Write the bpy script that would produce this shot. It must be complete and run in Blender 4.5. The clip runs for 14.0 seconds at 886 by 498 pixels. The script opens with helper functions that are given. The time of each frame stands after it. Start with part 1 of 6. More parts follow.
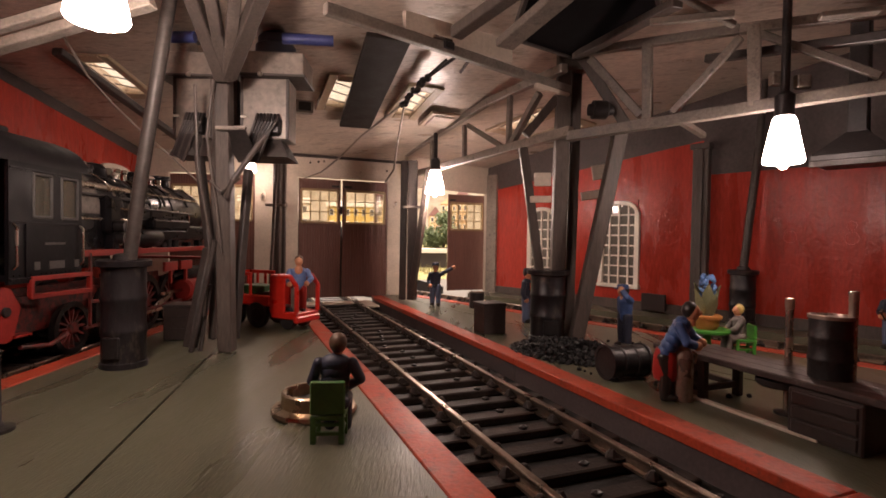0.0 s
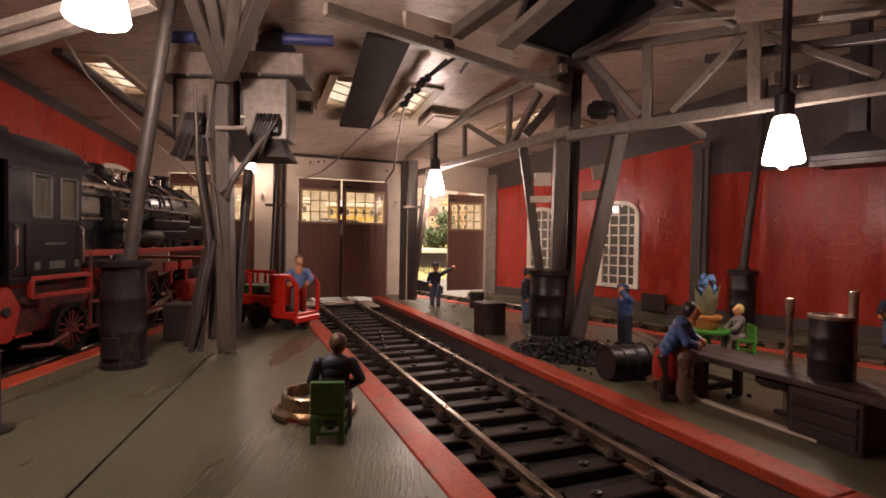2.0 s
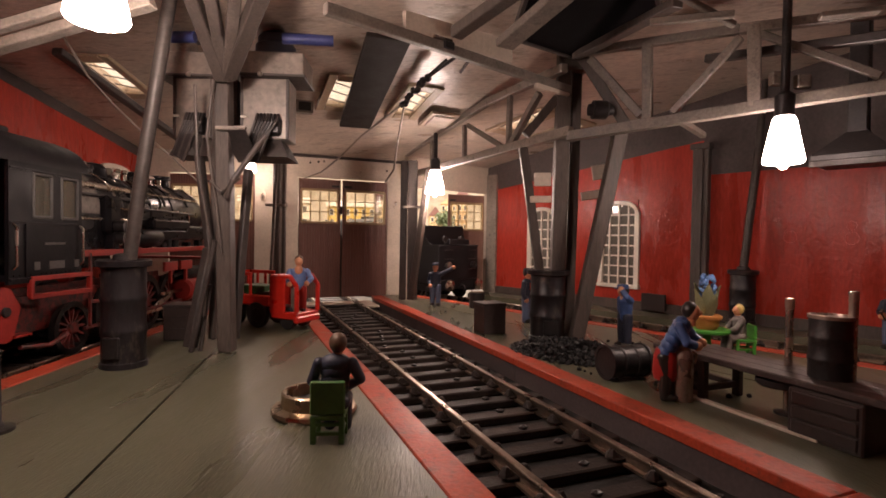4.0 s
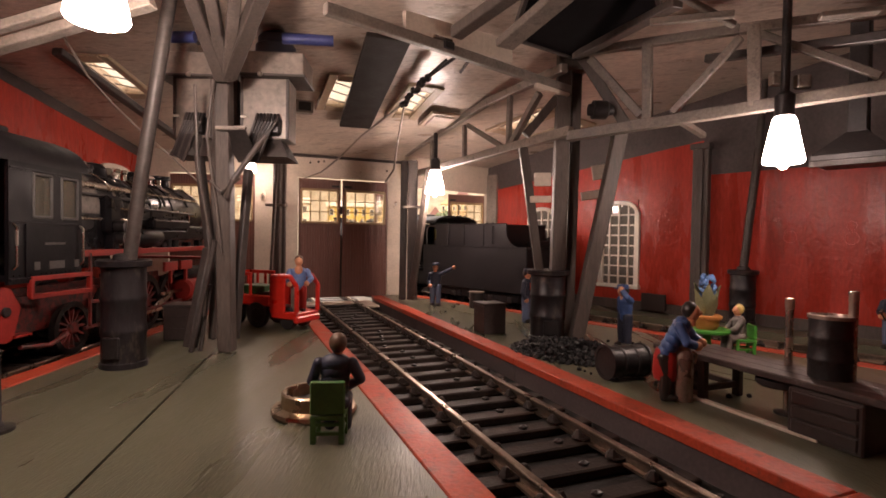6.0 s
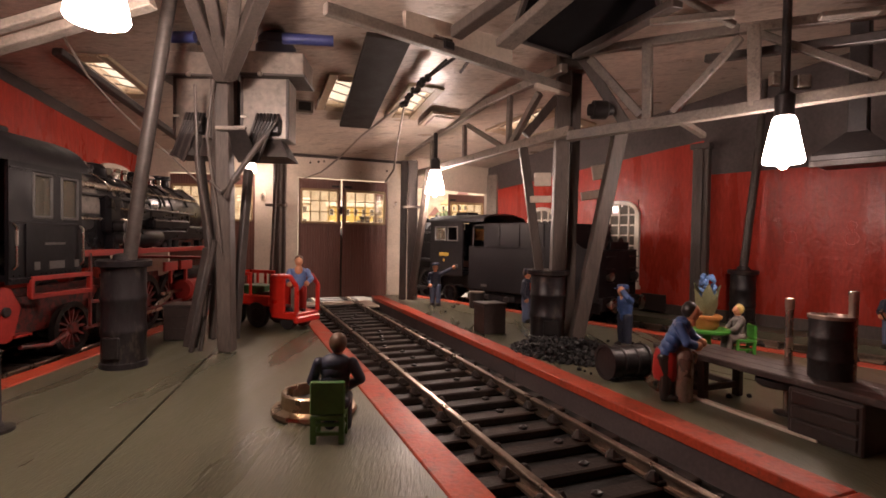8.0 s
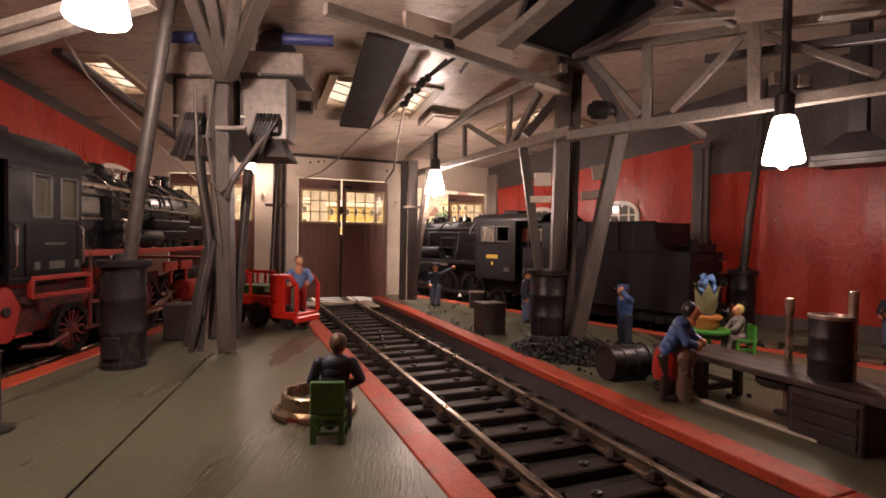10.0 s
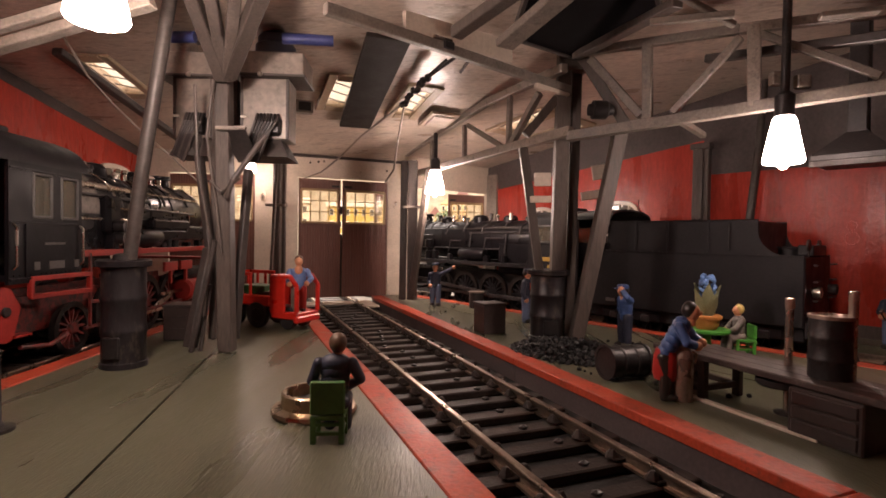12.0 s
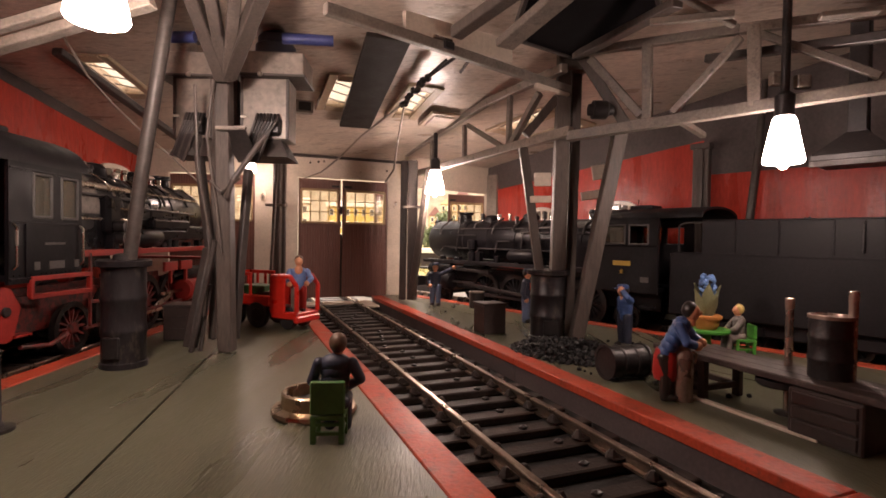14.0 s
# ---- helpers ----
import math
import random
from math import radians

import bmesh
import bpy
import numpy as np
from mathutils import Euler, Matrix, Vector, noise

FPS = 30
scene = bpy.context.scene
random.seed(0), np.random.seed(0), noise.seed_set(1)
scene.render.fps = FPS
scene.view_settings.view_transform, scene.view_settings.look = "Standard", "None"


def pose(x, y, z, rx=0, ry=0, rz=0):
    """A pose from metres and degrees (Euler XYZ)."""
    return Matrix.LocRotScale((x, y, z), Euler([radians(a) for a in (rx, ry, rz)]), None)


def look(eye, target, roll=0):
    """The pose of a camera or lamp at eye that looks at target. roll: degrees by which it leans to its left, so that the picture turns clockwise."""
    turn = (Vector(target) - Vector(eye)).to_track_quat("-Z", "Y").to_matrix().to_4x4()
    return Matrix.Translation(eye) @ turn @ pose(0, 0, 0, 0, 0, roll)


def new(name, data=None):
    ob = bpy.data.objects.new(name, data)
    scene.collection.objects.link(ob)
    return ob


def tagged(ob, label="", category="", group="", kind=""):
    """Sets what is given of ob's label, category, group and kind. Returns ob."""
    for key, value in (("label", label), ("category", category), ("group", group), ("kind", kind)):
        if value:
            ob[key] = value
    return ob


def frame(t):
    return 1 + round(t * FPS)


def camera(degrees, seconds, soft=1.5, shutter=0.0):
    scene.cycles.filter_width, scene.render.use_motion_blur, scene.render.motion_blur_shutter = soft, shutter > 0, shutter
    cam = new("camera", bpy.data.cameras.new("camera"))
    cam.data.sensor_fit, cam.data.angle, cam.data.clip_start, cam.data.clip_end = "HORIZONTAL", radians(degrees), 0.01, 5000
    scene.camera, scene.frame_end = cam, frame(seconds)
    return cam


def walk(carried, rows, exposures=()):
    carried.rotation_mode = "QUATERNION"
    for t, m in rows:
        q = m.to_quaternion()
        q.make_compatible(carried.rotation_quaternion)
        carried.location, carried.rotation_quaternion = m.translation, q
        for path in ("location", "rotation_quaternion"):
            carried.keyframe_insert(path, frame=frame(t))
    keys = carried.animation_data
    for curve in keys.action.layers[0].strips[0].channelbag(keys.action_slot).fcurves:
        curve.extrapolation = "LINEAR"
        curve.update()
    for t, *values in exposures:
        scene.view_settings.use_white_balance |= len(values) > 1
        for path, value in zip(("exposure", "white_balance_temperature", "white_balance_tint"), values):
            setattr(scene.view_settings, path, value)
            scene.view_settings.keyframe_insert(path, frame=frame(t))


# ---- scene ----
# A model engine shed in the fan of a turntable. Plan unit: about 8.5 mm of the model.
U = 0.0085
cam = camera(82.13, 14.0, soft=1.7)
EYE = (0.0, 0.0, 9.0 * U)
VIEW = look(EYE, (0.0, 1.0, 9.0 * U - math.tan(radians(1.2))), 0.9)
walk(cam, [(0.0, VIEW), (14.0, VIEW)], [(0.0, 0.54, 6300, 23), (3.2, 0.54, 6300, 23), (5.3, 0.79, 6300, 23), (14.0, 0.83, 6300, 23)])

# ---------------------------------------------------------------- light
world = bpy.data.worlds.new("room")
world.use_nodes = True
world.node_tree.nodes["Background"].inputs[0].default_value = (1.0, 0.86, 0.68, 1)
world.node_tree.nodes["Background"].inputs[1].default_value = 1.15
scene.world = world


def point_lamp(name, x, y, z, watts, colour, size):
    data = bpy.data.lights.new(name, "POINT")
    data.energy, data.color, data.shadow_soft_size = watts, colour, size * U
    ob = new(name, data)
    ob.location = (x * U, y * U, z * U)
    return ob


WARM = (1.0, 0.76, 0.57)
# the four bulbs of the shed, and the lamp of the room over the landscape outside
LAMPS = [("bulb_light", -1.15, 66.0, 14.2, 0.20), ("bulb_light", 22.3, 33.6, 13.75, 0.065),
         ("bulb_light", -14.7, 21.6, 17.35, 0.015), ("bulb_light", -26.2, 69.0, 17.2, 0.05)]
for n, x, y, z, w in LAMPS:
    point_lamp(n, x, y, z, w, WARM, 0.45)
room = bpy.data.lights.new("room_light", "AREA")
room.energy, room.color, room.size = 50.0, (1.0, 0.88, 0.71), 1.2
room_ob = new("room_light", room)
room_ob.matrix_world = look((-0.1, 1.35, 1.15), (-0.1, 1.6, 0))


# ---------------------------------------------------------------- plan
CX, CY = -37.0, 126.0            # the turntable's centre
A_LEFT, A_MID, A_RIGHT = 2.9, 22.3, 41.3


def plan(a, r, s):
    """Place at r out from the turntable's centre along the track of angle a, s to its side."""
    q = radians(a)
    return (CX + r * math.sin(q) + s * math.cos(q), CY - r * math.cos(q) + s * math.sin(q))


# ---------------------------------------------------------------- materials
def mat(name, colour, rough=0.6, metal=0.0, var=0.25, grain=6.0, stain=0.6, stretch=(1, 1, 1), bump=0.25, dirt=None, dirt_at=0.62, spec=0.5, lumps=0.0, per=0.0, coat=0.0):
    """A painted or raw surface: fine grain, broad stains, worn patches and relief. grain: waves to a plan unit."""
    m = bpy.data.materials.new(name)
    m.use_nodes = True
    nt = m.node_tree
    N, L = nt.nodes, nt.links
    b = N["Principled BSDF"]
    co = N.new("ShaderNodeTexCoord")
    mp = N.new("ShaderNodeMapping")
    mp.inputs["Scale"].default_value = [k / U for k in stretch]
    L.new(co.outputs["Object"], mp.inputs["Vector"])
    fine = N.new("ShaderNodeTexNoise")
    fine.inputs["Scale"].default_value, fine.inputs["Detail"].default_value = grain, 6
    broad = N.new("ShaderNodeTexNoise")
    broad.inputs["Scale"].default_value, broad.inputs["Detail"].default_value = stain, 5
    L.new(mp.outputs[0], fine.inputs["Vector"])
    L.new(mp.outputs[0], broad.inputs["Vector"])
    mix = N.new("ShaderNodeMath")
    mix.operation = "ADD"
    L.new(fine.outputs[0], mix.inputs[0])
    L.new(broad.outputs[0], mix.inputs[1])
    ramp = N.new("ShaderNodeMapRange")
    ramp.inputs["From Min"].default_value, ramp.inputs["From Max"].default_value = 0.65, 1.35
    ramp.inputs["To Min"].default_value, ramp.inputs["To Max"].default_value = 1 - var, 1 + var
    L.new(mix.outputs[0], ramp.inputs[0])
    tone = N.new("ShaderNodeVectorMath")
    tone.operation = "SCALE"
    tone.inputs[0].default_value = colour
    L.new(ramp.outputs[0], tone.inputs["Scale"])
    out = tone.outputs[0]
    if per:
        info = N.new("ShaderNodeObjectInfo")
        r2 = N.new("ShaderNodeMapRange")
        r2.inputs["To Min"].default_value, r2.inputs["To Max"].default_value = 1 - per, 1 + per
        L.new(info.outputs["Random"], r2.inputs[0])
        t2 = N.new("ShaderNodeVectorMath")
        t2.operation = "SCALE"
        L.new(out, t2.inputs[0])
        L.new(r2.outputs[0], t2.inputs["Scale"])
        out = t2.outputs[0]
    if dirt:
        spots = N.new("ShaderNodeTexNoise")
        spots.inputs["Scale"].default_value, spots.inputs["Detail"].default_value = stain * 2.7, 8
        spots.inputs["Roughness"].default_value = 0.7
        L.new(mp.outputs[0], spots.inputs["Vector"])
        cut = N.new("ShaderNodeMapRange")
        cut.inputs["From Min"].default_value, cut.inputs["From Max"].default_value = dirt_at - 0.08, dirt_at + 0.08
        L.new(spots.outputs[0], cut.inputs[0])
        blend = N.new("ShaderNodeMix")
        blend.data_type = "RGBA"
        blend.inputs["B"].default_value = (*dirt, 1)
        L.new(cut.outputs[0], blend.inputs["Factor"])
        L.new(out, blend.inputs["A"])
        out = blend.outputs["Result"]
    L.new(out, b.inputs["Base Color"])
    rr = N.new("ShaderNodeMapRange")
    rr.inputs["From Min"].default_value, rr.inputs["From Max"].default_value = 0.3, 0.7
    rr.inputs["To Min"].default_value, rr.inputs["To Max"].default_value = max(0.02, rough - 0.12), min(1, rough + 0.12)
    L.new(broad.outputs[0], rr.inputs[0])
    L.new(rr.outputs[0], b.inputs["Roughness"])
    b.inputs["Metallic"].default_value, b.inputs["Specular IOR Level"].default_value = metal, spec
    b.inputs["Coat Weight"].default_value = coat
    b.inputs["Coat Roughness"].default_value = 0.15
    if bump:
        bp = N.new("ShaderNodeBump")
        bp.inputs["Strength"].default_value, bp.inputs["Distance"].default_value = bump, 0.06 * U
        L.new(fine.outputs[0], bp.inputs["Height"])
        if lumps:
            big = N.new("ShaderNodeTexNoise")
            big.inputs["Scale"].default_value, big.inputs["Detail"].default_value, big.inputs["Distortion"].default_value = 0.9, 3, 1.2
            m3 = N.new("ShaderNodeMapping")
            m3.inputs["Scale"].default_value = (1 / U, 1 / U, 1 / U)
            L.new(co.outputs["Object"], m3.inputs["Vector"])
            L.new(m3.outputs[0], big.inputs["Vector"])
            b2 = N.new("ShaderNodeBump")
            b2.inputs["Strength"].default_value, b2.inputs["Distance"].default_value = lumps, 0.4 * U
            L.new(big.outputs[0], b2.inputs["Height"])
            L.new(bp.outputs[0], b2.inputs["Normal"])
            L.new(b2.outputs[0], b.inputs["Normal"])
        else:
            L.new(bp.outputs[0], b.inputs["Normal"])
    return m


def glow(name, colour, strength):
    m = bpy.data.materials.new(name)
    m.use_nodes = True
    b = m.node_tree.nodes["Principled BSDF"]
    b.inputs["Base Color"].default_value = (0.85, 0.8, 0.7, 1)
    b.inputs["Emission Color"].default_value = (*colour, 1)
    b.inputs["Emission Strength"].default_value = strength
    return m


def glass(name, tint=(0.95, 0.93, 0.86), rough=0.08, milk=0.15, ior=1.5):
    """Thin acetate panes: a clear sheet with a little dust, so that it does not bend the view."""
    m = bpy.data.materials.new(name)
    m.use_nodes = True
    nt = m.node_tree
    N, L = nt.nodes, nt.links
    out = N["Material Output"]
    b = N["Principled BSDF"]
    b.inputs["Base Color"].default_value, b.inputs["Roughness"].default_value = (0.8, 0.76, 0.66, 1), rough
    b.inputs["IOR"].default_value = ior
    clear = N.new("ShaderNodeBsdfTransparent")
    clear.inputs[0].default_value = (*tint, 1)
    dust = N.new("ShaderNodeTexNoise")
    dust.inputs["Scale"].default_value = 0.8 / U
    rr = N.new("ShaderNodeMapRange")
    rr.inputs["To Min"].default_value, rr.inputs["To Max"].default_value = milk * 0.4, milk * 1.6
    L.new(dust.outputs[0], rr.inputs[0])
    mx = N.new("ShaderNodeMixShader")
    L.new(rr.outputs[0], mx.inputs[0])
    L.new(clear.outputs[0], mx.inputs[1])
    L.new(b.outputs[0], mx.inputs[2])
    L.new(mx.outputs[0], out.inputs[0])
    return m


WOOD_GREY = mat("weathered_grey_wood", (0.078, 0.061, 0.052), 0.5, var=0.4, grain=5, stretch=(1.6, 1.6, 0.25), bump=0.5, dirt=(0.06, 0.05, 0.045), dirt_at=0.6, per=0.15)
TRUSS = mat("grey_painted_truss_wood", (0.22, 0.185, 0.155), 0.5, var=0.35, grain=6, bump=0.4, dirt=(0.09, 0.075, 0.065), dirt_at=0.62, per=0.2)
FLOOR = mat("grey_green_floor_paint", (0.100, 0.096, 0.062), 0.32, spec=0.42, var=0.34, grain=5, stretch=(2.4, 0.25, 1), stain=0.14, bump=0.45, dirt=(0.083, 0.079, 0.053), dirt_at=0.63)
KERB = mat("red_kerb_paint", (0.41, 0.060, 0.027), 0.46, spec=0.3, var=0.3, grain=5, bump=0.4, dirt=(0.16, 0.045, 0.03), dirt_at=0.62)
CONCRETE = mat("brown_grey_platform_face", (0.075, 0.057, 0.056), 0.7, var=0.25, grain=5, bump=0.3)
RED_WALL = mat("glossy_red_wall_paint", (0.41, 0.042, 0.024), 0.3, var=0.3, grain=3, stain=0.25, stretch=(1.3, 1.3, 0.3), bump=0.6, dirt=(0.31, 0.035, 0.022), dirt_at=0.62, lumps=0.13, spec=0.33)
DARK_WALL = mat("dark_upper_wall", (0.07, 0.055, 0.052), 0.6, var=0.35, grain=3, bump=0.3)
PLASTER = mat("whitewashed_board", (0.58, 0.50, 0.41), 0.6, var=0.14, grain=4, stain=0.5, bump=0.3, dirt=(0.36, 0.29, 0.23), dirt_at=0.68)
CEILING = mat("tan_ceiling_board", (0.48, 0.395, 0.325), 0.38, var=0.3, grain=3, stain=0.3, stretch=(0.5, 1.3, 1), bump=0.5, dirt=(0.22, 0.17, 0.13), dirt_at=0.62, lumps=0.2)
DOOR_BROWN = mat("brown_door_paint", (0.155, 0.072, 0.057), 0.5, var=0.18, grain=5, stretch=(2, 2, 0.3), bump=0.4)
BRASS_BAR = mat("tan_glazing_bar", (0.33, 0.23, 0.12), 0.5, var=0.2)
WHITE_BAR = mat("cream_window_bar", (0.82, 0.76, 0.66), 0.4, var=0.08)
PANE = glass("acetate_pane")
RAIL = mat("worn_steel_rail", (0.30, 0.23, 0.18), 0.33, 0.9, var=0.3, grain=4, bump=0.15)
SLEEPER = mat("dark_brown_sleeper", (0.036, 0.026, 0.022), 0.58, var=0.4, grain=6, bump=0.5, per=0.3, spec=0.15)
BED = mat("sooty_track_bed", (0.012, 0.010, 0.009), 0.8, var=0.4, grain=5, bump=0.5)
BLACK = mat("black_loco_paint", (0.0075, 0.0065, 0.0078), 0.36, var=0.3, grain=4, bump=0.12, spec=0.14)
GLOSS_BLACK = mat("glossy_black_cab_paint", (0.0065, 0.0055, 0.0065), 0.42, var=0.25, grain=3, bump=0.1, spec=0.14)
BLACK_SOFT = mat("matt_black_loco_paint", (0.0105, 0.009, 0.0102), 0.5, var=0.4, grain=4, bump=0.15, spec=0.24)
SOOT_WOOD = mat("sooty_dark_wood", (0.05, 0.04, 0.036), 0.55, var=0.35, grain=4, bump=0.4)
# dark brown that puts the shade under the ceiling into a board
SHADE_BOARD = mat("dark_brown_ceiling_shade", (0.02, 0.015, 0.013), 0.7, var=0.35, grain=4, bump=0.4, spec=0.2)
VENT_BLACK = mat("matt_vent_black", (0.006, 0.005, 0.006), 0.95, var=0.3, spec=0.1)
IRON = mat("black_cast_iron", (0.028, 0.024, 0.024), 0.45, 0.3, var=0.4, grain=5, bump=0.35, dirt=(0.07, 0.055, 0.05), dirt_at=0.66)
STOVE_IRON = mat("rust_streaked_stove_iron", (0.022, 0.019, 0.021), 0.42, 0.3, var=0.45, grain=4, stain=0.28, stretch=(1, 1, 0.45), bump=0.45, dirt=(0.13, 0.105, 0.085), dirt_at=0.63)
LOCO_RED = mat("red_frame_paint", (0.27, 0.020, 0.014), 0.42, var=0.2, grain=5, bump=0.1)
STEEL = mat("bare_steel", (0.50, 0.45, 0.40), 0.25, 1.0, var=0.2, grain=5, bump=0.1)
BRASSY = mat("tarnished_brass", (0.42, 0.32, 0.22), 0.32, 1.0, var=0.25, grain=4, bump=0.1)
BLUE = mat("dull_blue_paint", (0.035, 0.045, 0.16), 0.45, var=0.2)
WHITE_NEAR = glow("brightly_lit_lamp_shade", (1.0, 0.82, 0.65), 112.0)
WHITE_DIM = glow("weakly_lit_lamp_shade", (1.0, 0.82, 0.65), 9.0)
WHITE_LIT = glow("lit_lamp_shade", (1.0, 0.82, 0.65), 46.0)
WHITE_MILD = glow("mildly_lit_lamp_shade", (1.0, 0.82, 0.65), 33.0)


# ---------------------------------------------------------------- mesh tools
def bx(bm, cx, cy, cz, sx, sy, sz, rz=0.0, rx=0.0, ry=0.0, bevel=0.0):
    g = bmesh.ops.create_cube(bm, size=1.0)["verts"]
    bmesh.ops.scale(bm, vec=(sx, sy, sz), verts=g)
    if bevel:
        es = list({e for v in g for e in v.link_edges})
        g = list({v for f in bmesh.ops.bevel(bm, geom=es, offset=bevel, segments=1, affect="EDGES", profile=0.7)["faces"] for v in f.verts} | {v for v in g if v.is_valid})
    bmesh.ops.transform(bm, matrix=pose(cx, cy, cz, rx, ry, rz), verts=g)
    return bm


def bar(bm, p0, p1, w, h=None, bevel=0.0, lift=(0, 0, 1)):
    """A squared timber or strip from p0 to p1."""
    p0, p1 = Vector(p0), Vector(p1)
    d = p1 - p0
    z = d.normalized()
    x = Vector(lift).cross(z)
    x = x.normalized() if x.length > 1e-4 else Vector((1, 0, 0))
    y = z.cross(x)
    m = Matrix((x, y, z)).transposed().to_4x4()
    m.translation = (p0 + p1) / 2
    g = bmesh.ops.create_cube(bm, size=1.0)["verts"]
    bmesh.ops.scale(bm, vec=(w, h or w, d.length), verts=g)
    if bevel:
        es = list({e for v in g for e in v.link_edges})
        g = list({v for f in bmesh.ops.bevel(bm, geom=es, offset=bevel, segments=1, affect="EDGES", profile=0.7)["faces"] for v in f.verts} | {v for v in g if v.is_valid})
    bmesh.ops.transform(bm, matrix=m, verts=g)
    return bm


def rod(bm, p0, p1, r0, r1=None, seg=12):
    p0, p1 = Vector(p0), Vector(p1)
    d = p1 - p0
    m = d.to_track_quat("Z", "Y").to_matrix().to_4x4()
    m.translation = (p0 + p1) / 2
    g = bmesh.ops.create_cone(bm, cap_ends=True, segments=seg, radius1=r0, radius2=r0 if r1 is None else r1, depth=d.length)["verts"]
    bmesh.ops.transform(bm, matrix=m, verts=g)
    return bm


def wire(bm, pts, r, seg=8):
    for p, q in zip(pts, pts[1:]):
        rod(bm, p, q, r, seg=seg)
    for p in pts[1:-1]:
        g = bmesh.ops.create_icosphere(bm, subdivisions=1, radius=r * 1.02)["verts"]
        bmesh.ops.translate(bm, vec=p, verts=g)
    return bm


def turned(bm, profile, seg=24, axis="Z", at=(0, 0, 0)):
    """A turned body from (radius, height) pairs."""
    rings = []
    for r, z in profile:
        ring = []
        for k in range(seg):
            q = 2 * math.pi * k / seg
            v = Vector((r * math.cos(q), r * math.sin(q), z))
            if axis == "Y":
                v = Vector((v.x, v.z, -v.y))
            elif axis == "X":
                v = Vector((v.z, v.y, -v.x))
            ring.append(bm.verts.new(v + Vector(at)))
        rings.append(ring)
    for a, b in zip(rings, rings[1:]):
        for k in range(seg):
            bm.faces.new((a[k], a[(k + 1) % seg], b[(k + 1) % seg], b[k]))
    if profile[0][0] > 0:
        bm.faces.new(list(reversed(rings[0])))
    if profile[-1][0] > 0:
        bm.faces.new(rings[-1])
    bmesh.ops.recalc_face_normals(bm, faces=bm.faces)
    return bm


def ball(bm, x, y, z, rx, ry=None, rz=None, sub=2):
    g = bmesh.ops.create_icosphere(bm, subdivisions=sub, radius=1.0)["verts"]
    bmesh.ops.scale(bm, vec=(rx, ry or rx, rz or rx), verts=g)
    bmesh.ops.translate(bm, vec=(x, y, z), verts=g)
    return bm


def prism(bm, poly, z0, z1):
    """An upright block over a flat outline."""
    lo = [bm.verts.new((x, y, z0)) for x, y in poly]
    hi = [bm.verts.new((x, y, z1)) for x, y in poly]
    n = len(poly)
    for k in range(n):
        bm.faces.new((lo[k], lo[(k + 1) % n], hi[(k + 1) % n], hi[k]))
    bm.faces.new(list(reversed(lo)))
    bm.faces.new(hi)
    bmesh.ops.recalc_face_normals(bm, faces=bm.faces)
    return bm


def join(layers):
    """One bmesh out of several, each layer with a material of its own; returns it and the materials."""
    out, mats = B(), []
    for k, (bm, m) in enumerate(layers):
        for f in bm.faces:
            f.material_index = k
        me = bpy.data.meshes.new("layer")
        bm.to_mesh(me)
        bm.free()
        out.from_mesh(me)
        bpy.data.meshes.remove(me)
        mats.append(m)
    return out, mats


def B():
    return bmesh.new()


def mesh_of(name, bm, material, smooth=None):
    bmesh.ops.scale(bm, vec=(U, U, U), verts=bm.verts)
    me = bpy.data.meshes.new(name)
    bm.to_mesh(me)
    bm.free()
    me.materials.append(material)
    if smooth is not None:
        me.polygons.foreach_set("use_smooth", [True] * len(me.polygons))
        me.set_sharp_from_angle(angle=radians(smooth))
    return me


def part(name, bm, material, parent=None, label="", smooth=35):
    ob = new(name, mesh_of(name, bm, material, smooth))
    if parent is not None:
        ob.parent = parent
    if label:
        ob["label"] = label
    return ob


def thing(name, x, y, z, rz, label, category, group="", kind=""):
    ob = new(name)
    ob.empty_display_size = 0.01
    ob.matrix_basis = pose(x * U, y * U, z * U, 0, 0, rz)
    return tagged(ob, label, category, group, kind)


def setting(name, bm, material, label, category, smooth=None):
    return tagged(part(name, bm, material, None, "", smooth), label, category, "", "structure")


def piece(name, data, m, parent):
    ob = new(name, data)
    ob.parent = parent
    ob.matrix_basis = m
    return ob


def upose(x, y, z, rx=0, ry=0, rz=0):
    return pose(x * U, y * U, z * U, rx, ry, rz)


# ---------------------------------------------------------------- ground, platforms, tracks
R_FRONT = 54.0
BED_Z, RAIL_Z = -1.7, -0.6

ground = setting("ground", prism(B(), [(-3000, -3000), (3000, -3000), (3000, 3000), (-3000, 3000)], -6.0, BED_Z), BED, "sooty dark ground and track bed under the whole layout", "ground")


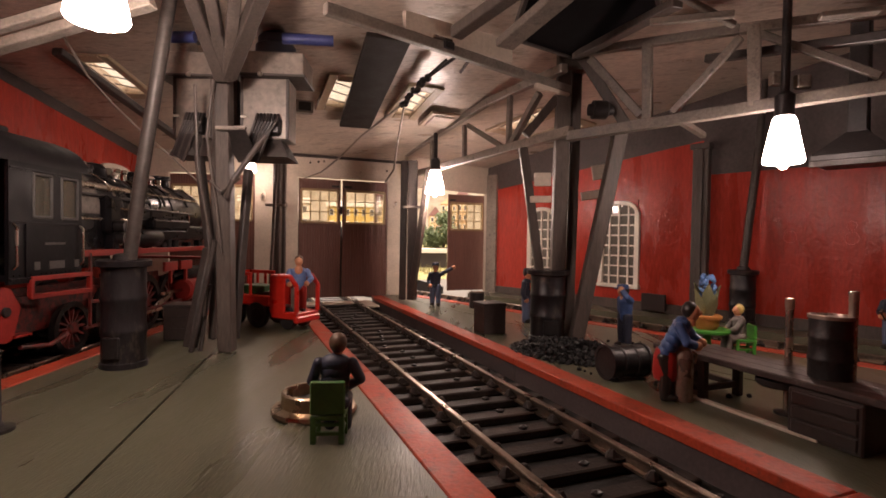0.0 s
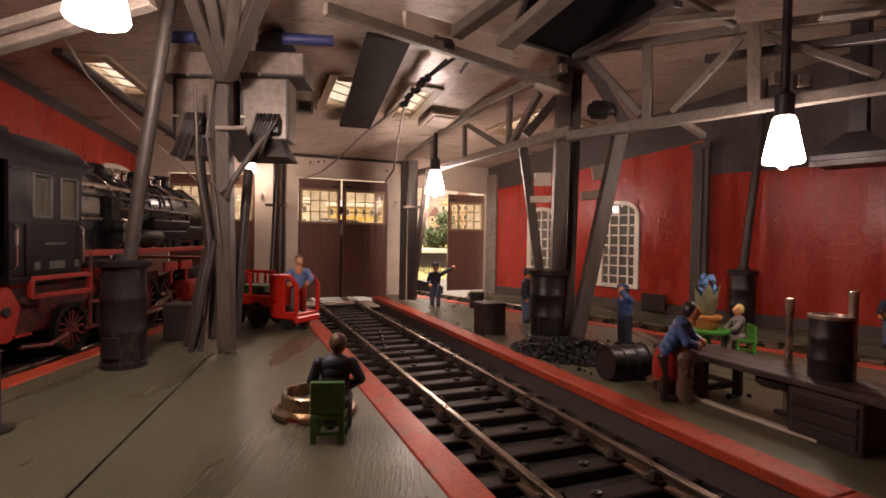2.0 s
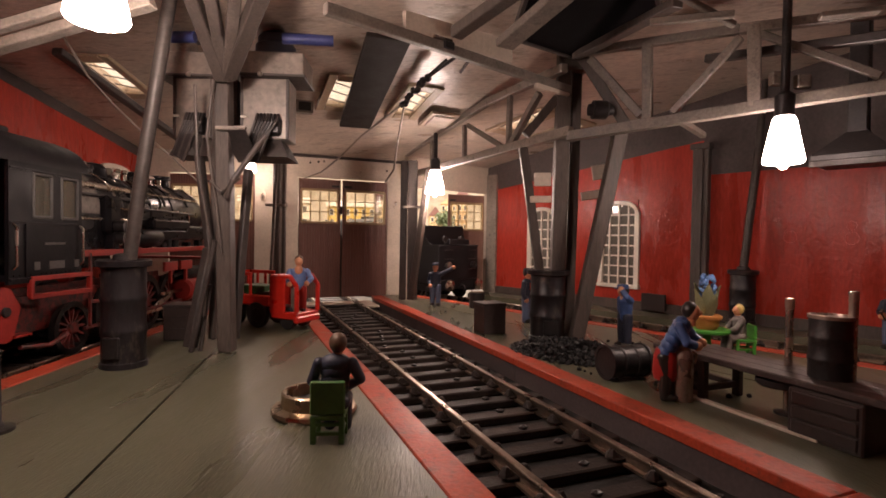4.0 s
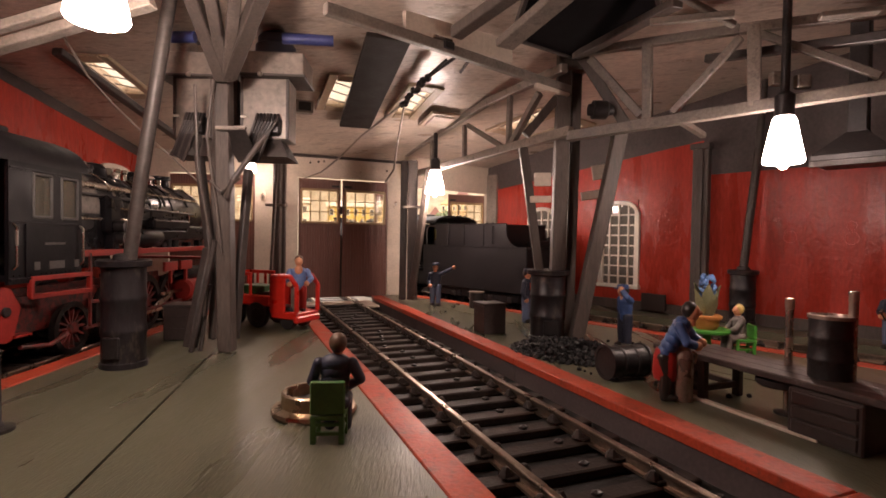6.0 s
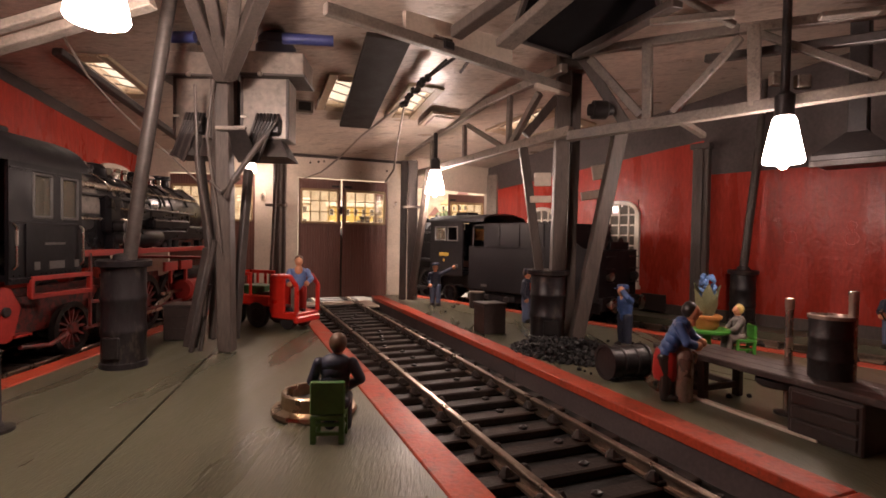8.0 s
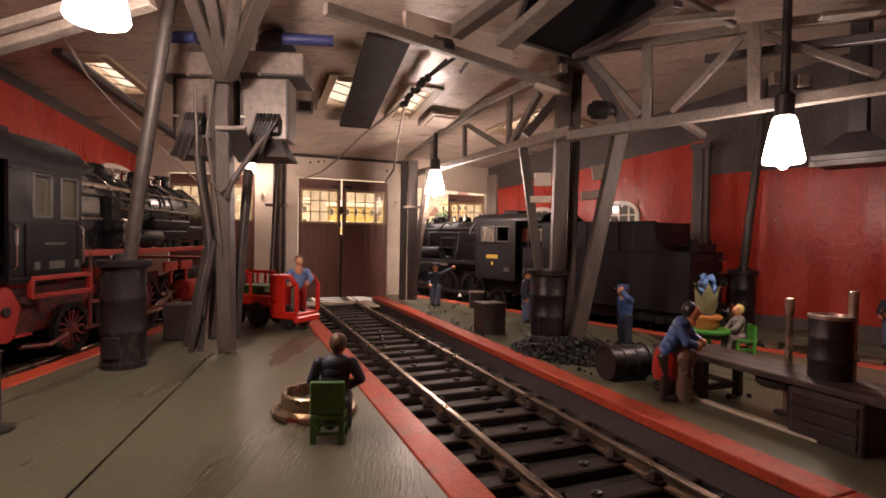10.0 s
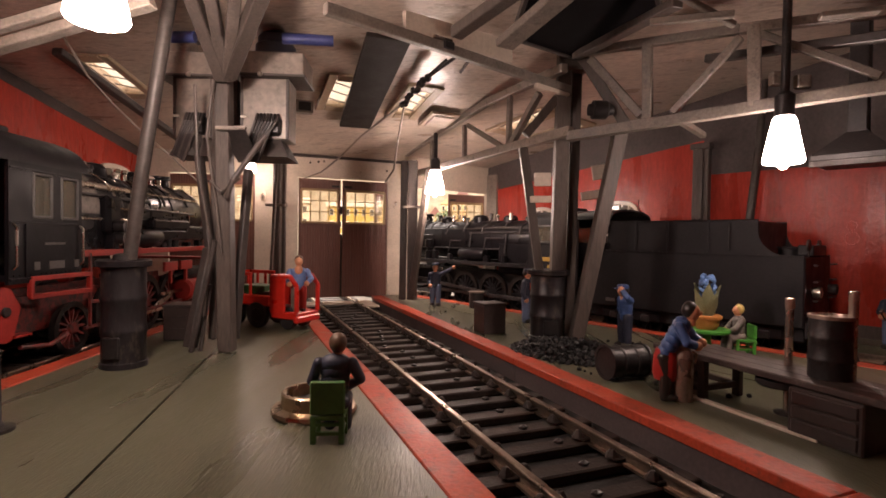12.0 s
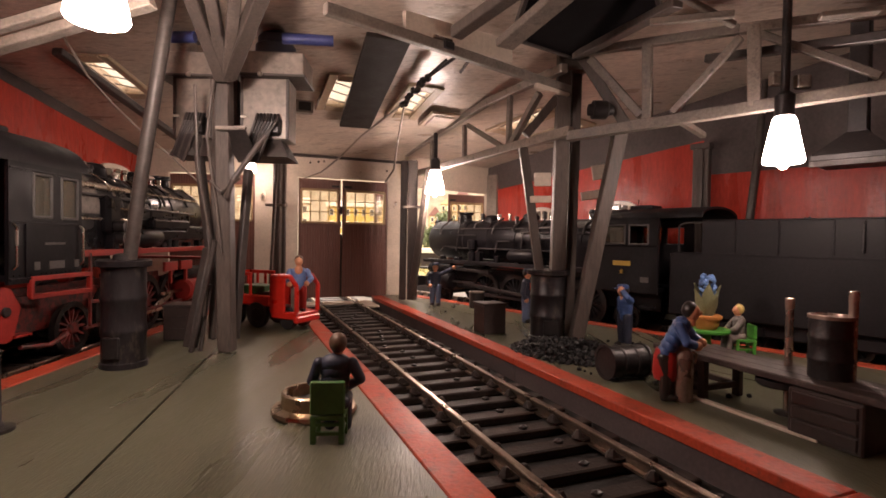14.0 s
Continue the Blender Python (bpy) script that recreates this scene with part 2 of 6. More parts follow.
def platform(name, a0, s0, a1, s1, r0, r1, label):
    """A platform between the kerbs of two tracks, with a red kerb board along each edge and a seam down its middle."""
    w = 1.55
    mid = (a0 + a1) / 2
    bm = B()
    for (aa, sa, ab, sb) in ((a0, s0 + w, mid, -0.06), (mid, 0.06, a1, s1 - w)):
        prism(bm, [plan(aa, r0, sa), plan(aa, r1, sa), plan(ab, r1, sb), plan(ab, r0, sb)], BED_Z, 0.0)
    ob = setting(name, bm, FLOOR, label, "floor")
    for a, s, k in ((a0, s0, 1), (a1, s1, -1)):
        bm = B()
        cuts = [r0, r0 + 21, r0 + 43, r0 + 65, r1]
        for ra, rb in zip(cuts, cuts[1:]):
            poly = [plan(a, ra, s), plan(a, rb - 0.06, s), plan(a, rb - 0.06, s + k * (w - 0.03)), plan(a, ra, s + k * (w - 0.03))]
            prism(bm, poly, -0.45, 0.07)
        bmesh.ops.bevel(bm, geom=[e for e in bm.edges], offset=0.05, segments=1, affect="EDGES")
        part("kerb_board", bm, KERB, ob, "worn red kerb board")
        bm = B()
        for ra, rb in zip(cuts, cuts[1:]):
            prism(bm, [plan(a, ra, s + 0.12 * k), plan(a, rb - 0.05, s + 0.12 * k), plan(a, rb - 0.05, s + k * (w - 0.05)), plan(a, ra, s + k * (w - 0.05))], BED_Z, -0.45)
        part("platform_face", bm, CONCRETE, ob, "brown-grey platform face")
    return ob


platform("floor_1", A_LEFT, 5.6, A_MID, -5.1, R_FRONT + 0.5, 172, "grey-green painted wooden platform floor with a long seam")
platform("floor_2", A_MID, 5.9, A_RIGHT, -5.8, R_FRONT + 0.5, 172, "grey-green painted wooden platform floor littered with coal")
bm = prism(B(), [plan(A_RIGHT, 57, 4.9), plan(A_RIGHT, 172, 4.9), plan(A_RIGHT, 172, 9.5), plan(A_RIGHT, 57, 9.5)], BED_Z, -0.25)
setting("floor_3", bm, FLOOR, "narrow grey-green ledge along the red wall", "floor")
bm = prism(B(), [plan(A_LEFT, 50, -5.6), plan(A_LEFT, 172, -5.6), plan(A_LEFT, 172, -8.6), plan(A_LEFT, 50, -8.6)], BED_Z, -0.25)
setting("floor_4", bm, FLOOR, "narrow grey-green ledge along the far wall", "floor")


def rail_mesh(length):
    bm = B()
    n = max(1, int(length / 33))
    for k in range(n):
        a, b = k * length / n, (k + 1) * length / n - 0.08
        bx(bm, 0, (a + b) / 2, -0.12, 0.36, b - a, 0.24, bevel=0.05)
        bx(bm, 0, (a + b) / 2, -0.42, 0.13, b - a, 0.5)
        bx(bm, 0, (a + b) / 2, -0.66, 0.62, b - a, 0.12)
    return mesh_of("rail", bm, RAIL)


def track(name, a, r0, r1, s, label, loose=True):
    """Two rails on sleepers with a chair at each rail."""
    x, y = plan(a, r0, s)
    t = thing(name, x, y, 0, a - 180, label, "railway track", "", "structure")
    length = r1 - r0
    me = rail_mesh(length)
    for k in (-1, 1):
        piece("rail", me, upose(k * 2.8, 0, RAIL_Z), t)
    bm = B()
    bx(bm, 0, 0, 0, 9.4, 1.0, 0.5, bevel=0.08)
    sl = mesh_of("sleeper", bm, SLEEPER)
    bm = B()
    bx(bm, 0, 0, 0.05, 1.15, 0.8, 0.16, bevel=0.05)
    for k in (-1, 1):
        turned(bm, [(0.36, 0.1), (0.32, 0.18), (0.12, 0.46), (0.01, 0.48)], 6, "Z", (k * 0.46, 0, 0))
    ch = mesh_of("chair", bm, SLEEPER)
    lump = mesh_of("spike", ball(B(), 0, 0, 0, 0.3, 0.24, 0.16, 1), IRON)
    n = int(length / 2.45)
    rng = random.Random(int(a))
    for k in range(n):
        yy = (k + 0.5) * 2.45
        o = piece("sleeper", sl, upose(rng.uniform(-0.1, 0.1), yy, BED_Z + 0.25, 0, 0, rng.uniform(-0.8, 0.8)), t)
        for q in (-1, 1):
            piece("rail_chair", ch, upose(q * 2.8, 0, 0.3), o)
        if a == A_MID and k > 10:
            piece("spike", lump, upose(rng.uniform(-1.3, 1.3), rng.uniform(-0.25, 0.25), 0.3), o)
    return t


# ---------------------------------------------------------------- walls
def ring_wall(name, a, r, s0, s1, z0, z1, openings, material, label, thick=0.8):
    """A straight wall across a track at radius r, with openings (s0, s1, z0, z1) through it."""
    bm = B()
    cuts = sorted({s0, s1, *[v for o in openings for v in o[:2]]})
    for sa, sb in zip(cuts, cuts[1:]):
        m = (sa + sb) / 2
        spans, z = [], z0
        for o in sorted((o for o in openings if o[0] < m < o[1]), key=lambda o: o[2]):
            if o[2] > z:
                spans.append((z, o[2]))
            z = o[3]
        if z < z1:
            spans.append((z, z1))
        for za, zb in spans:
            prism(bm, [plan(a, r, sa), plan(a, r, sb), plan(a, r - thick, sb), plan(a, r - thick, sa)], za, zb)
    bmesh.ops.remove_doubles(bm, verts=bm.verts, dist=1e-4)
    return setting(name, bm, material, label, "wall")


ring_wall("wall_front_1", A_LEFT, R_FRONT, -8.6, 9.9, BED_Z, 21.2, [(-4.6, 7.4, BED_Z, 17.8)], PLASTER, "whitewashed board wall round the engine door")
ring_wall("wall_front_2", A_MID, R_FRONT, -8.6, 11.0, BED_Z, 21.2, [(-5.05, 8.45, BED_Z, 17.7)], PLASTER, "whitewashed board wall round the closed engine doors")
ring_wall("wall_front_3", A_RIGHT, 57.0, -8.2, 12.2, BED_Z, 21.4, [(-6.8, 9.4, BED_Z, 16.9)], PLASTER, "whitewashed board wall round the open engine door")


def side_wall(name, a, s, s2, r0, r1, z0, top, openings, material, label):
    """A wall along a track, its top edge rising outwards."""
    bm = B()
    cuts = sorted({r0, 93.2, 93.35, r1, *[v for o in openings for v in o[:2]]})
    for ra, rb in zip(cuts, cuts[1:]):
        m = (ra + rb) / 2
        spans, z = [], None
        os_ = sorted((o for o in openings if o[0] < m < o[1]), key=lambda o: o[2])
        lo = (z0(ra), z0(rb))
        for o in os_:
            spans.append((lo, (o[2], o[2])))
            lo = (o[3], o[3])
        spans.append((lo, (top(ra), top(rb))))
        for (la, lb), (ha, hb) in spans:
            pts = []
            for ss in (s, s2):
                for rr, zz in ((ra, la), (rb, lb), (rb, hb), (ra, ha)):
                    pts.append(bm.verts.new((*plan(a, rr, ss), zz)))
            f = pts
            for q in ((0, 1, 2, 3), (7, 6, 5, 4), (0, 4, 5, 1), (1, 5, 6, 2), (2, 6, 7, 3), (3, 7, 4, 0)):
                bm.faces.new([f[i] for i in q])
    bmesh.ops.recalc_face_normals(bm, faces=bm.faces)
    return setting(name, bm, material, label, "wall")


def red_top_right(r):
    return 17.6 + 0.115 * (min(r, 93.2) - 60) if r < 93.3 else 17.2


def red_top_left(r):
    return 18.8 + 0.147 * (r - 48)


def ceil_z(r):
    return 21.0 + 0.14 * (r - 54)


WIN = [(66.4, 71.4, 3.2, 14.2), (79.4, 85.0, 2.8, 14.6)]
WALL_RED = side_wall("wall_right", A_RIGHT, 9.5, 10.4, 57, 172, lambda r: BED_Z, red_top_right, WIN, RED_WALL, "lumpy glossy red painted wall with arched windows")
# darker band of wall from the red edge up to the ceiling
side_wall("wall_right_upper", A_RIGHT, 9.45, 10.4, 57, 172, red_top_right, lambda r: ceil_z(r) + 4, [], DARK_WALL, "dark band of wall under the roof")
RINGS = ((102.4, 9.7, 0.62), (107.7, 10.9, 0.45), (107.75, 9.6, 0.6), (101.2, 11.6, 0.2))
WIN_FAR = (56.4, 64.2, 6.0, 17.9)
side_wall("wall_left", A_LEFT, -8.5, -9.4, 48, 172, lambda r: BED_Z, red_top_left, [WIN_FAR], RED_WALL, "red painted wall behind the parked locomotive")
side_wall("wall_left_upper", A_LEFT, -8.45, -9.4, 48, 172, red_top_left, lambda r: ceil_z(r) + 4, [], DARK_WALL, "dark band of wall under the roof")
# rings and ripples in the thick paint of that wall
for r, z, rad in RINGS:
    ring = [(*plan(A_RIGHT, r + rad * math.cos(q), 9.48), z + rad * math.sin(q)) for q in [2 * math.pi * k / 24 for k in range(25)]]
    part("paint_ripple", wire(B(), ring, 0.032, 6), RED_WALL, WALL_RED)
bm = B()
prism(bm, [plan(-6, 172, 0), plan(8, 172, 0), plan(8, 173, 0), plan(-6, 173, 0)], BED_Z, 42)
prism(bm, [plan(8, 172, 0), plan(22.3, 172, 0), plan(22.3, 173, 0), plan(8, 173, 0)], BED_Z, 42)
prism(bm, [plan(22.3, 172, 0), plan(36, 172, 0), plan(36, 173, 0), plan(22.3, 173, 0)], BED_Z, 42)
prism(bm, [plan(36, 172, 0), plan(48, 172, 0), plan(48, 173, 0), plan(36, 173, 0)], BED_Z, 42)
setting("wall_back", bm, RED_WALL, "red painted outer wall of the shed", "wall")

# skirting board on the red wall and the grey pilasters
bm = B()
for ra, rb in ((58, 92), (94.4, 172)):
    prism(bm, [plan(A_RIGHT, ra, 9.5), plan(A_RIGHT, rb, 9.5), plan(A_RIGHT, rb, 9.2), plan(A_RIGHT, ra, 9.2)], -0.25, 1.0)
setting("baseboard", bm, WOOD_GREY, "grey wooden baseboard along the red wall", "baseboard")


def pilaster(r):
    x, y = plan(A_RIGHT, r, 9.0)
    t = thing("pilaster", x, y, 0, A_RIGHT - 90, "grey wooden pilaster against the red wall", "pilaster", "wall pilasters")
    part("post", bx(B(), 0, 0, 10.2, 1.9, 0.9, 21.4, bevel=0.08), WOOD_GREY, t)
    part("batten", bx(B(), 0, -0.55, 10.2, 0.7, 0.25, 21.4, bevel=0.05), WOOD_GREY, t)
    part("cap", bx(B(), 0, -0.15, 20.6, 2.3, 1.3, 0.7, bevel=0.08), WOOD_GREY, t)


pilaster(93.2)
pilaster(129.0)


# ---------------------------------------------------------------- ceiling with skylights
def ceiling_bay(a, left, right, holes, r0, r1):
    """One bay of roof boarding; holes: (s0, s1) pairs between H0 and H1."""
    H0, H1 = 73.2, 79.8
    bm = B()

    def quad(pts):
        lo = [bm.verts.new((*plan(a, r, s), ceil_z(r))) for r, s in pts]
        hi = [bm.verts.new((*plan(a, r, s), ceil_z(r) + 0.5)) for r, s in pts]
        for k in range(4):
            bm.faces.new((lo[k], lo[(k + 1) % 4], hi[(k + 1) % 4], hi[k]))
        bm.faces.new(lo)
        bm.faces.new(hi)

    def strip(ra, rb, ls, rs):
        quad([(ra, ls(ra)), (rb, ls(rb)), (rb, rs(rb)), (ra, rs(ra))])

    strip(r0, H0, left, right)
    strip(H1, r1, left, right)
    edges = [left]
    for s0, s1 in holes:
        edges += [lambda r, s=s0: s, lambda r, s=s1: s]
    edges.append(right)
    for k in range(0, len(edges), 2):
        strip(H0, H1, edges[k], edges[k + 1])
    bmesh.ops.recalc_face_normals(bm, faces=bm.faces)
    return bm


T = math.tan(radians(9.7))
BAYS = [("ceiling_1", A_LEFT, lambda r: -8.5, lambda r: r * T, [(0.2, 2.2)]),
        ("ceiling_2", A_MID, lambda r: -r * T, lambda r: r * T, [(-4.4, -2.3), (3.6, 5.7)]),
        ("ceiling_3", A_RIGHT, lambda r: -r * T, lambda r: 9.5, [(-6.0, -3.9), (2.0, 4.1)])]
for n, a, lf, rt, hs in BAYS:
    setting(n, ceiling_bay(a, lf, rt, hs, 53, 172), CEILING, "tan board ceiling with glossy streaks, sloping up from the doors", "ceiling")


def skylight(a, s0, s1):
    H0, H1 = 73.2, 79.8
    r, s = (H0 + H1) / 2, (s0 + s1) / 2
    x, y = plan(a, r, s)
    t = thing("skylight", x, y, ceil_z(r), a - 180, "wooden roof skylight with a bright dusty pane", "skylight", "roof skylights", "structure")
    t.matrix_basis = t.matrix_basis @ pose(0, 0, 0, math.degrees(math.atan(0.14)))
    w, h = (s1 - s0) / 2, (H1 - H0) / 2 * 1.01
    for k in (-1, 1):
        part("frame_side", bx(B(), k * (w + 0.45), 0, -0.14, 0.95, 2 * h + 2.6, 0.34, ry=k * 9, bevel=0.06), FRAME_TAN, t)
        part("frame_end", bx(B(), 0, k * (h + 0.65), -0.12, 2 * w - 0.15, 1.3, 0.3, bevel=0.06), FRAME_TAN, t)
    p = part("pane", bx(B(), 0, 0, 0.03, 2 * w, 2 * h, 0.04), SKY_PANE, t, "dusty translucent pane")
    p.visible_shadow = False
    for k in (-0.5, 0, 0.5):
        part("glazing_bar", bar(B(), (-w, k * h * 1.2 - 0.5, -0.03), (w, k * h * 1.2 + 0.5, -0.03), 0.1), TRUSS, t)


FRAME_TAN = mat("tan_skylight_frame", (0.36, 0.27, 0.18), 0.5, var=0.25, grain=4, bump=0.3)
SKY_PANE = glass("dusty_skylight_pane", (1.0, 0.95, 0.86), 0.3, 0.2)
for n, a, lf, rt, hs in BAYS:
    for s0, s1 in hs:
        skylight(a, s0, s1)


# ---------------------------------------------------------------- tracks
track("railway_track", A_MID, 20, 150, 0.5, "model railway track of worn steel rails on dark sleepers")
track("railway_track", A_RIGHT, 20, 135, -0.5, "railway track of worn steel rails beside the red wall")
track("railway_track", A_LEFT, 20, 125, 0.0, "railway track of worn steel rails under the parked locomotive")
# three pale flat pieces between and beside the rails at the doors
bm = B()
x, y = plan(A_MID, 57.2, 0.5)
for k, w, d in ((-4.0, 1.8, 3.4), (0, 4.4, 2.2), (4.0, 1.9, 6.4)):
    bx(bm, k, -d / 2 + 2.6, -0.75, w, d, 0.3, bevel=0.05)
t = thing("threshold_pieces", x, y, 0, A_MID, "pale flat pieces between the rails at the doors", "boards", "", "structure")
part("boards", bm, PLASTER, t)


# ---------------------------------------------------------------- engine doors
def door_leaf(name, w, z0, z1, label, m, nx=4, ny=3):
    """A boarded engine door leaf, w wide from its hinge at x = 0, with a glazed light in its upper third."""
    t = new(name)
    t.matrix_basis = m
    tagged(t, label, "door", "engine doors", "structure")
    sgn = 1 if w > 0 else -1
    W = abs(w)
    wz0, wz1 = z0 + (z1 - z0) * 0.635, z0 + (z1 - z0) * 0.91
    n = 16
    for k in range(n):
        a = W * k / n
        cx = sgn * (a + W / n / 2)
        full = k in (0, n - 1)
        if full:
            part("plank", bx(B(), cx, 0, (z0 + z1) / 2, W / n - 0.018, 0.32, z1 - z0, bevel=0.02), DOOR_BROWN, t)
        else:
            part("plank", bx(B(), cx, 0, (z0 + wz0) / 2, W / n - 0.018, 0.32, wz0 - z0, bevel=0.02), DOOR_BROWN, t)
            part("plank", bx(B(), cx, 0, (z1 + wz1) / 2, W / n - 0.018, 0.32, z1 - wz1, bevel=0.02), DOOR_BROWN, t)
    i0, i1 = W / n, W - W / n
    win = part("window", bx(B(), 0, 0, 0, 0.01, 0.01, 0.01), BRASS_BAR, t)
    bm = B()
    for zz in (wz0, wz1):
        bx(bm, sgn * W / 2, -0.1, zz, i1 - i0, 0.5, 0.35, bevel=0.04)
    for xx in (i0, i1):
        bx(bm, sgn * xx, -0.1, (wz0 + wz1) / 2, 0.3, 0.5, wz1 - wz0, bevel=0.04)
    win.data = mesh_of("window", bm, BRASS_BAR)
    for k in range(1, nx):
        part("glazing_bar", bx(B(), sgn * (i0 + (i1 - i0) * k / nx), -0.05, (wz0 + wz1) / 2, 0.14, 0.2, wz1 - wz0), BRASS_BAR, win)
    for k in range(1, ny):
        part("glazing_bar", bx(B(), sgn * W / 2, -0.05, wz0 + (wz1 - wz0) * k / ny, i1 - i0, 0.18, 0.14), BRASS_BAR, win)
    p = part("pane", bx(B(), sgn * W / 2, 0.08, (wz0 + wz1) / 2, i1 - i0, 0.05, wz1 - wz0), PANE, win, "clear dusty pane")
    p.visible_shadow = False
    part("latch", bx(B(), sgn * (W - 0.8), -0.24, z1 - 1.0, 1.2, 0.16, 0.3, bevel=0.03), IRON, t, "small dark latch")
    return t


def leaf_pose(a, r, s, turn=0):
    x, y = plan(a, r, s)
    return upose(x, y, 0, 0, 0, a + turn)


closed = door_leaf("door_1", 6.12, -0.1, 17.5, "closed brown boarded engine door with a glazed upper light", leaf_pose(A_MID, R_FRONT - 0.4, -4.95))
# strips added behind the gap so that light shows only higher up
part("gap_blocker", bx(B(), 6.27, 0.3, 4.6, 0.6, 0.14, 9.4, bevel=0.03), IRON, closed, "added dark strip that stops light through the door gap")
part("gap_blocker", bx(B(), 6.27, 0.3, 13.0, 0.6, 0.14, 1.2, bevel=0.03), IRON, closed)
door_leaf("door_2", -6.95, -0.1, 17.5, "closed brown boarded engine door with a glazed upper light", leaf_pose(A_MID, R_FRONT - 0.4, 8.4))
door_leaf("door_3", 5.8, -0.1, 17.6, "closed brown boarded engine door behind the parked locomotive", leaf_pose(A_LEFT, R_FRONT - 0.4, -4.5))
door_leaf("door_4", -5.8, -0.1, 17.6, "closed brown boarded engine door behind the parked locomotive", leaf_pose(A_LEFT, R_FRONT - 0.4, 7.3))
door_leaf("door_5", -7.0, -0.1, 16.7, "brown boarded engine door standing open", leaf_pose(A_RIGHT, 55.2, 10.4, -19))
door_leaf("door_6", 7.4, -0.1, 16.7, "brown boarded engine door standing wide open outwards", leaf_pose(A_RIGHT, 55.6, -7.1, 100))


# ---------------------------------------------------------------- arched windows of the red wall
def arch_window(name, a, s, turn, r0, r1, z0, z1, nx, ny):
    r, w, h = (r0 + r1) / 2, r1 - r0, z1 - z0
    x, y = plan(a, r, s)
    t = thing(name, x, y, z0, a + turn, "cream arched iron window with small panes in the red wall", "window", "arched windows", "structure")
    spring = h - 1.6
    bm = B()
    for k in (-1, 1):
        bx(bm, k * (w / 2 - 0.1), -0.1, spring / 2, 0.7, 0.5, spring, bevel=0.05)
    arc = [(-w / 2 + 0.1 + (w - 0.2) * (0.5 - 0.5 * math.cos(math.pi * k / 10)), spring + 1.3 * math.sin(math.pi * k / 10)) for k in range(11)]
    for (xa, za), (xb, zb) in zip(arc, arc[1:]):
        bar(bm, (xa, -0.1, za), (xb, -0.1, zb), 0.5, 0.7, lift=(0, 1, 0))
    part("window_frame", bm, WHITE_BAR, t)
    part("window_sill", bx(B(), 0, -0.25, 0.05, w + 0.9, 0.9, 0.5, bevel=0.06), WHITE_BAR, t)
    bm = B()
    for k in range(10):
        (xa, za), (xb, zb) = arc[k], arc[k + 1]
        prism_pts = [(xa, za + 0.3), (xb, zb + 0.3), (xb, h + 0.02), (xa, h + 0.02)]
        lo = [bm.verts.new((px, -0.02, pz)) for px, pz in prism_pts]
        hi = [bm.verts.new((px, 0.9, pz)) for px, pz in prism_pts]
        for q in range(4):
            bm.faces.new((lo[q], lo[(q + 1) % 4], hi[(q + 1) % 4], hi[q]))
        bm.faces.new(lo)
        bm.faces.new(hi)
    bmesh.ops.recalc_face_normals(bm, faces=bm.faces)
    part("spandrel", bm, RED_WALL, t, "red painted wall over the arch")
    for k in range(1, nx):
        xx = -w / 2 + w * k / nx
        part("glazing_bar", bx(B(), xx, -0.08, (h - 0.5) / 2, 0.2, 0.24, h - 0.6), WHITE_BAR, t)
    for k in range(1, ny):
        part("glazing_bar", bx(B(), 0, -0.05, (h - 0.6) * k / ny, w - 0.6, 0.22, 0.2), WHITE_BAR, t)
    rng = random.Random(3)
    bmp = B()
    bx(bmp, 0, 0, 0, w / nx - 0.1, 0.05, (h - 0.6) / ny - 0.1)
    me = mesh_of("pane", bmp, WIN_PANE)
    for i in range(nx):
        for k in range(ny):
            piece("pane", me, upose(-w / 2 + w * (i + 0.5) / nx, 0.12, (h - 0.6) * (k + 0.5) / ny, 0.75 + rng.uniform(-0.3, 0.3), 0, rng.uniform(-0.3, 0.3)), t)


WIN_PANE = glass("wavy_window_pane", (0.20, 0.17, 0.13), 0.06, 0.2, 2.0)
arch_window("window_1", A_RIGHT, 9.5, -90, *WIN[0], 4, 7)
arch_window("window_2", A_RIGHT, 9.5, -90, *WIN[1], 4, 8)
arch_window("window_3", A_LEFT, -8.5, 90, *WIN_FAR, 4, 8)
# board added outside the far window to keep the background's glow out
bm = prism(B(), [plan(A_LEFT, 52, -12.5), plan(A_LEFT, 70, -12.5), plan(A_LEFT, 70, -13.0), plan(A_LEFT, 52, -13.0)], BED_Z, 20)
setting("light_block_board", bm, PLASTER, "pale board added to block the bright background behind the far window", "board")
# the board that closes the windows from outside
bm = prism(B(), [plan(A_RIGHT, 62, 14.0), plan(A_RIGHT, 90, 14.0), plan(A_RIGHT, 90, 14.5), plan(A_RIGHT, 62, 14.5)], BED_Z, 20)
setting("backing_board_1", bm, PLASTER, "pale board standing outside the arched windows", "board")


# ---------------------------------------------------------------- timber frame of the roof
def timber(name, ends, w, h, label, material, group="", bevel=0.06, piece_name="timber"):
    t = thing(name, *[0, 0, 0], 0, label, "timber", group)
    for p, q in ends:
        part(piece_name, bar(B(), p, q, w, h, bevel=bevel), material, t)
    return t


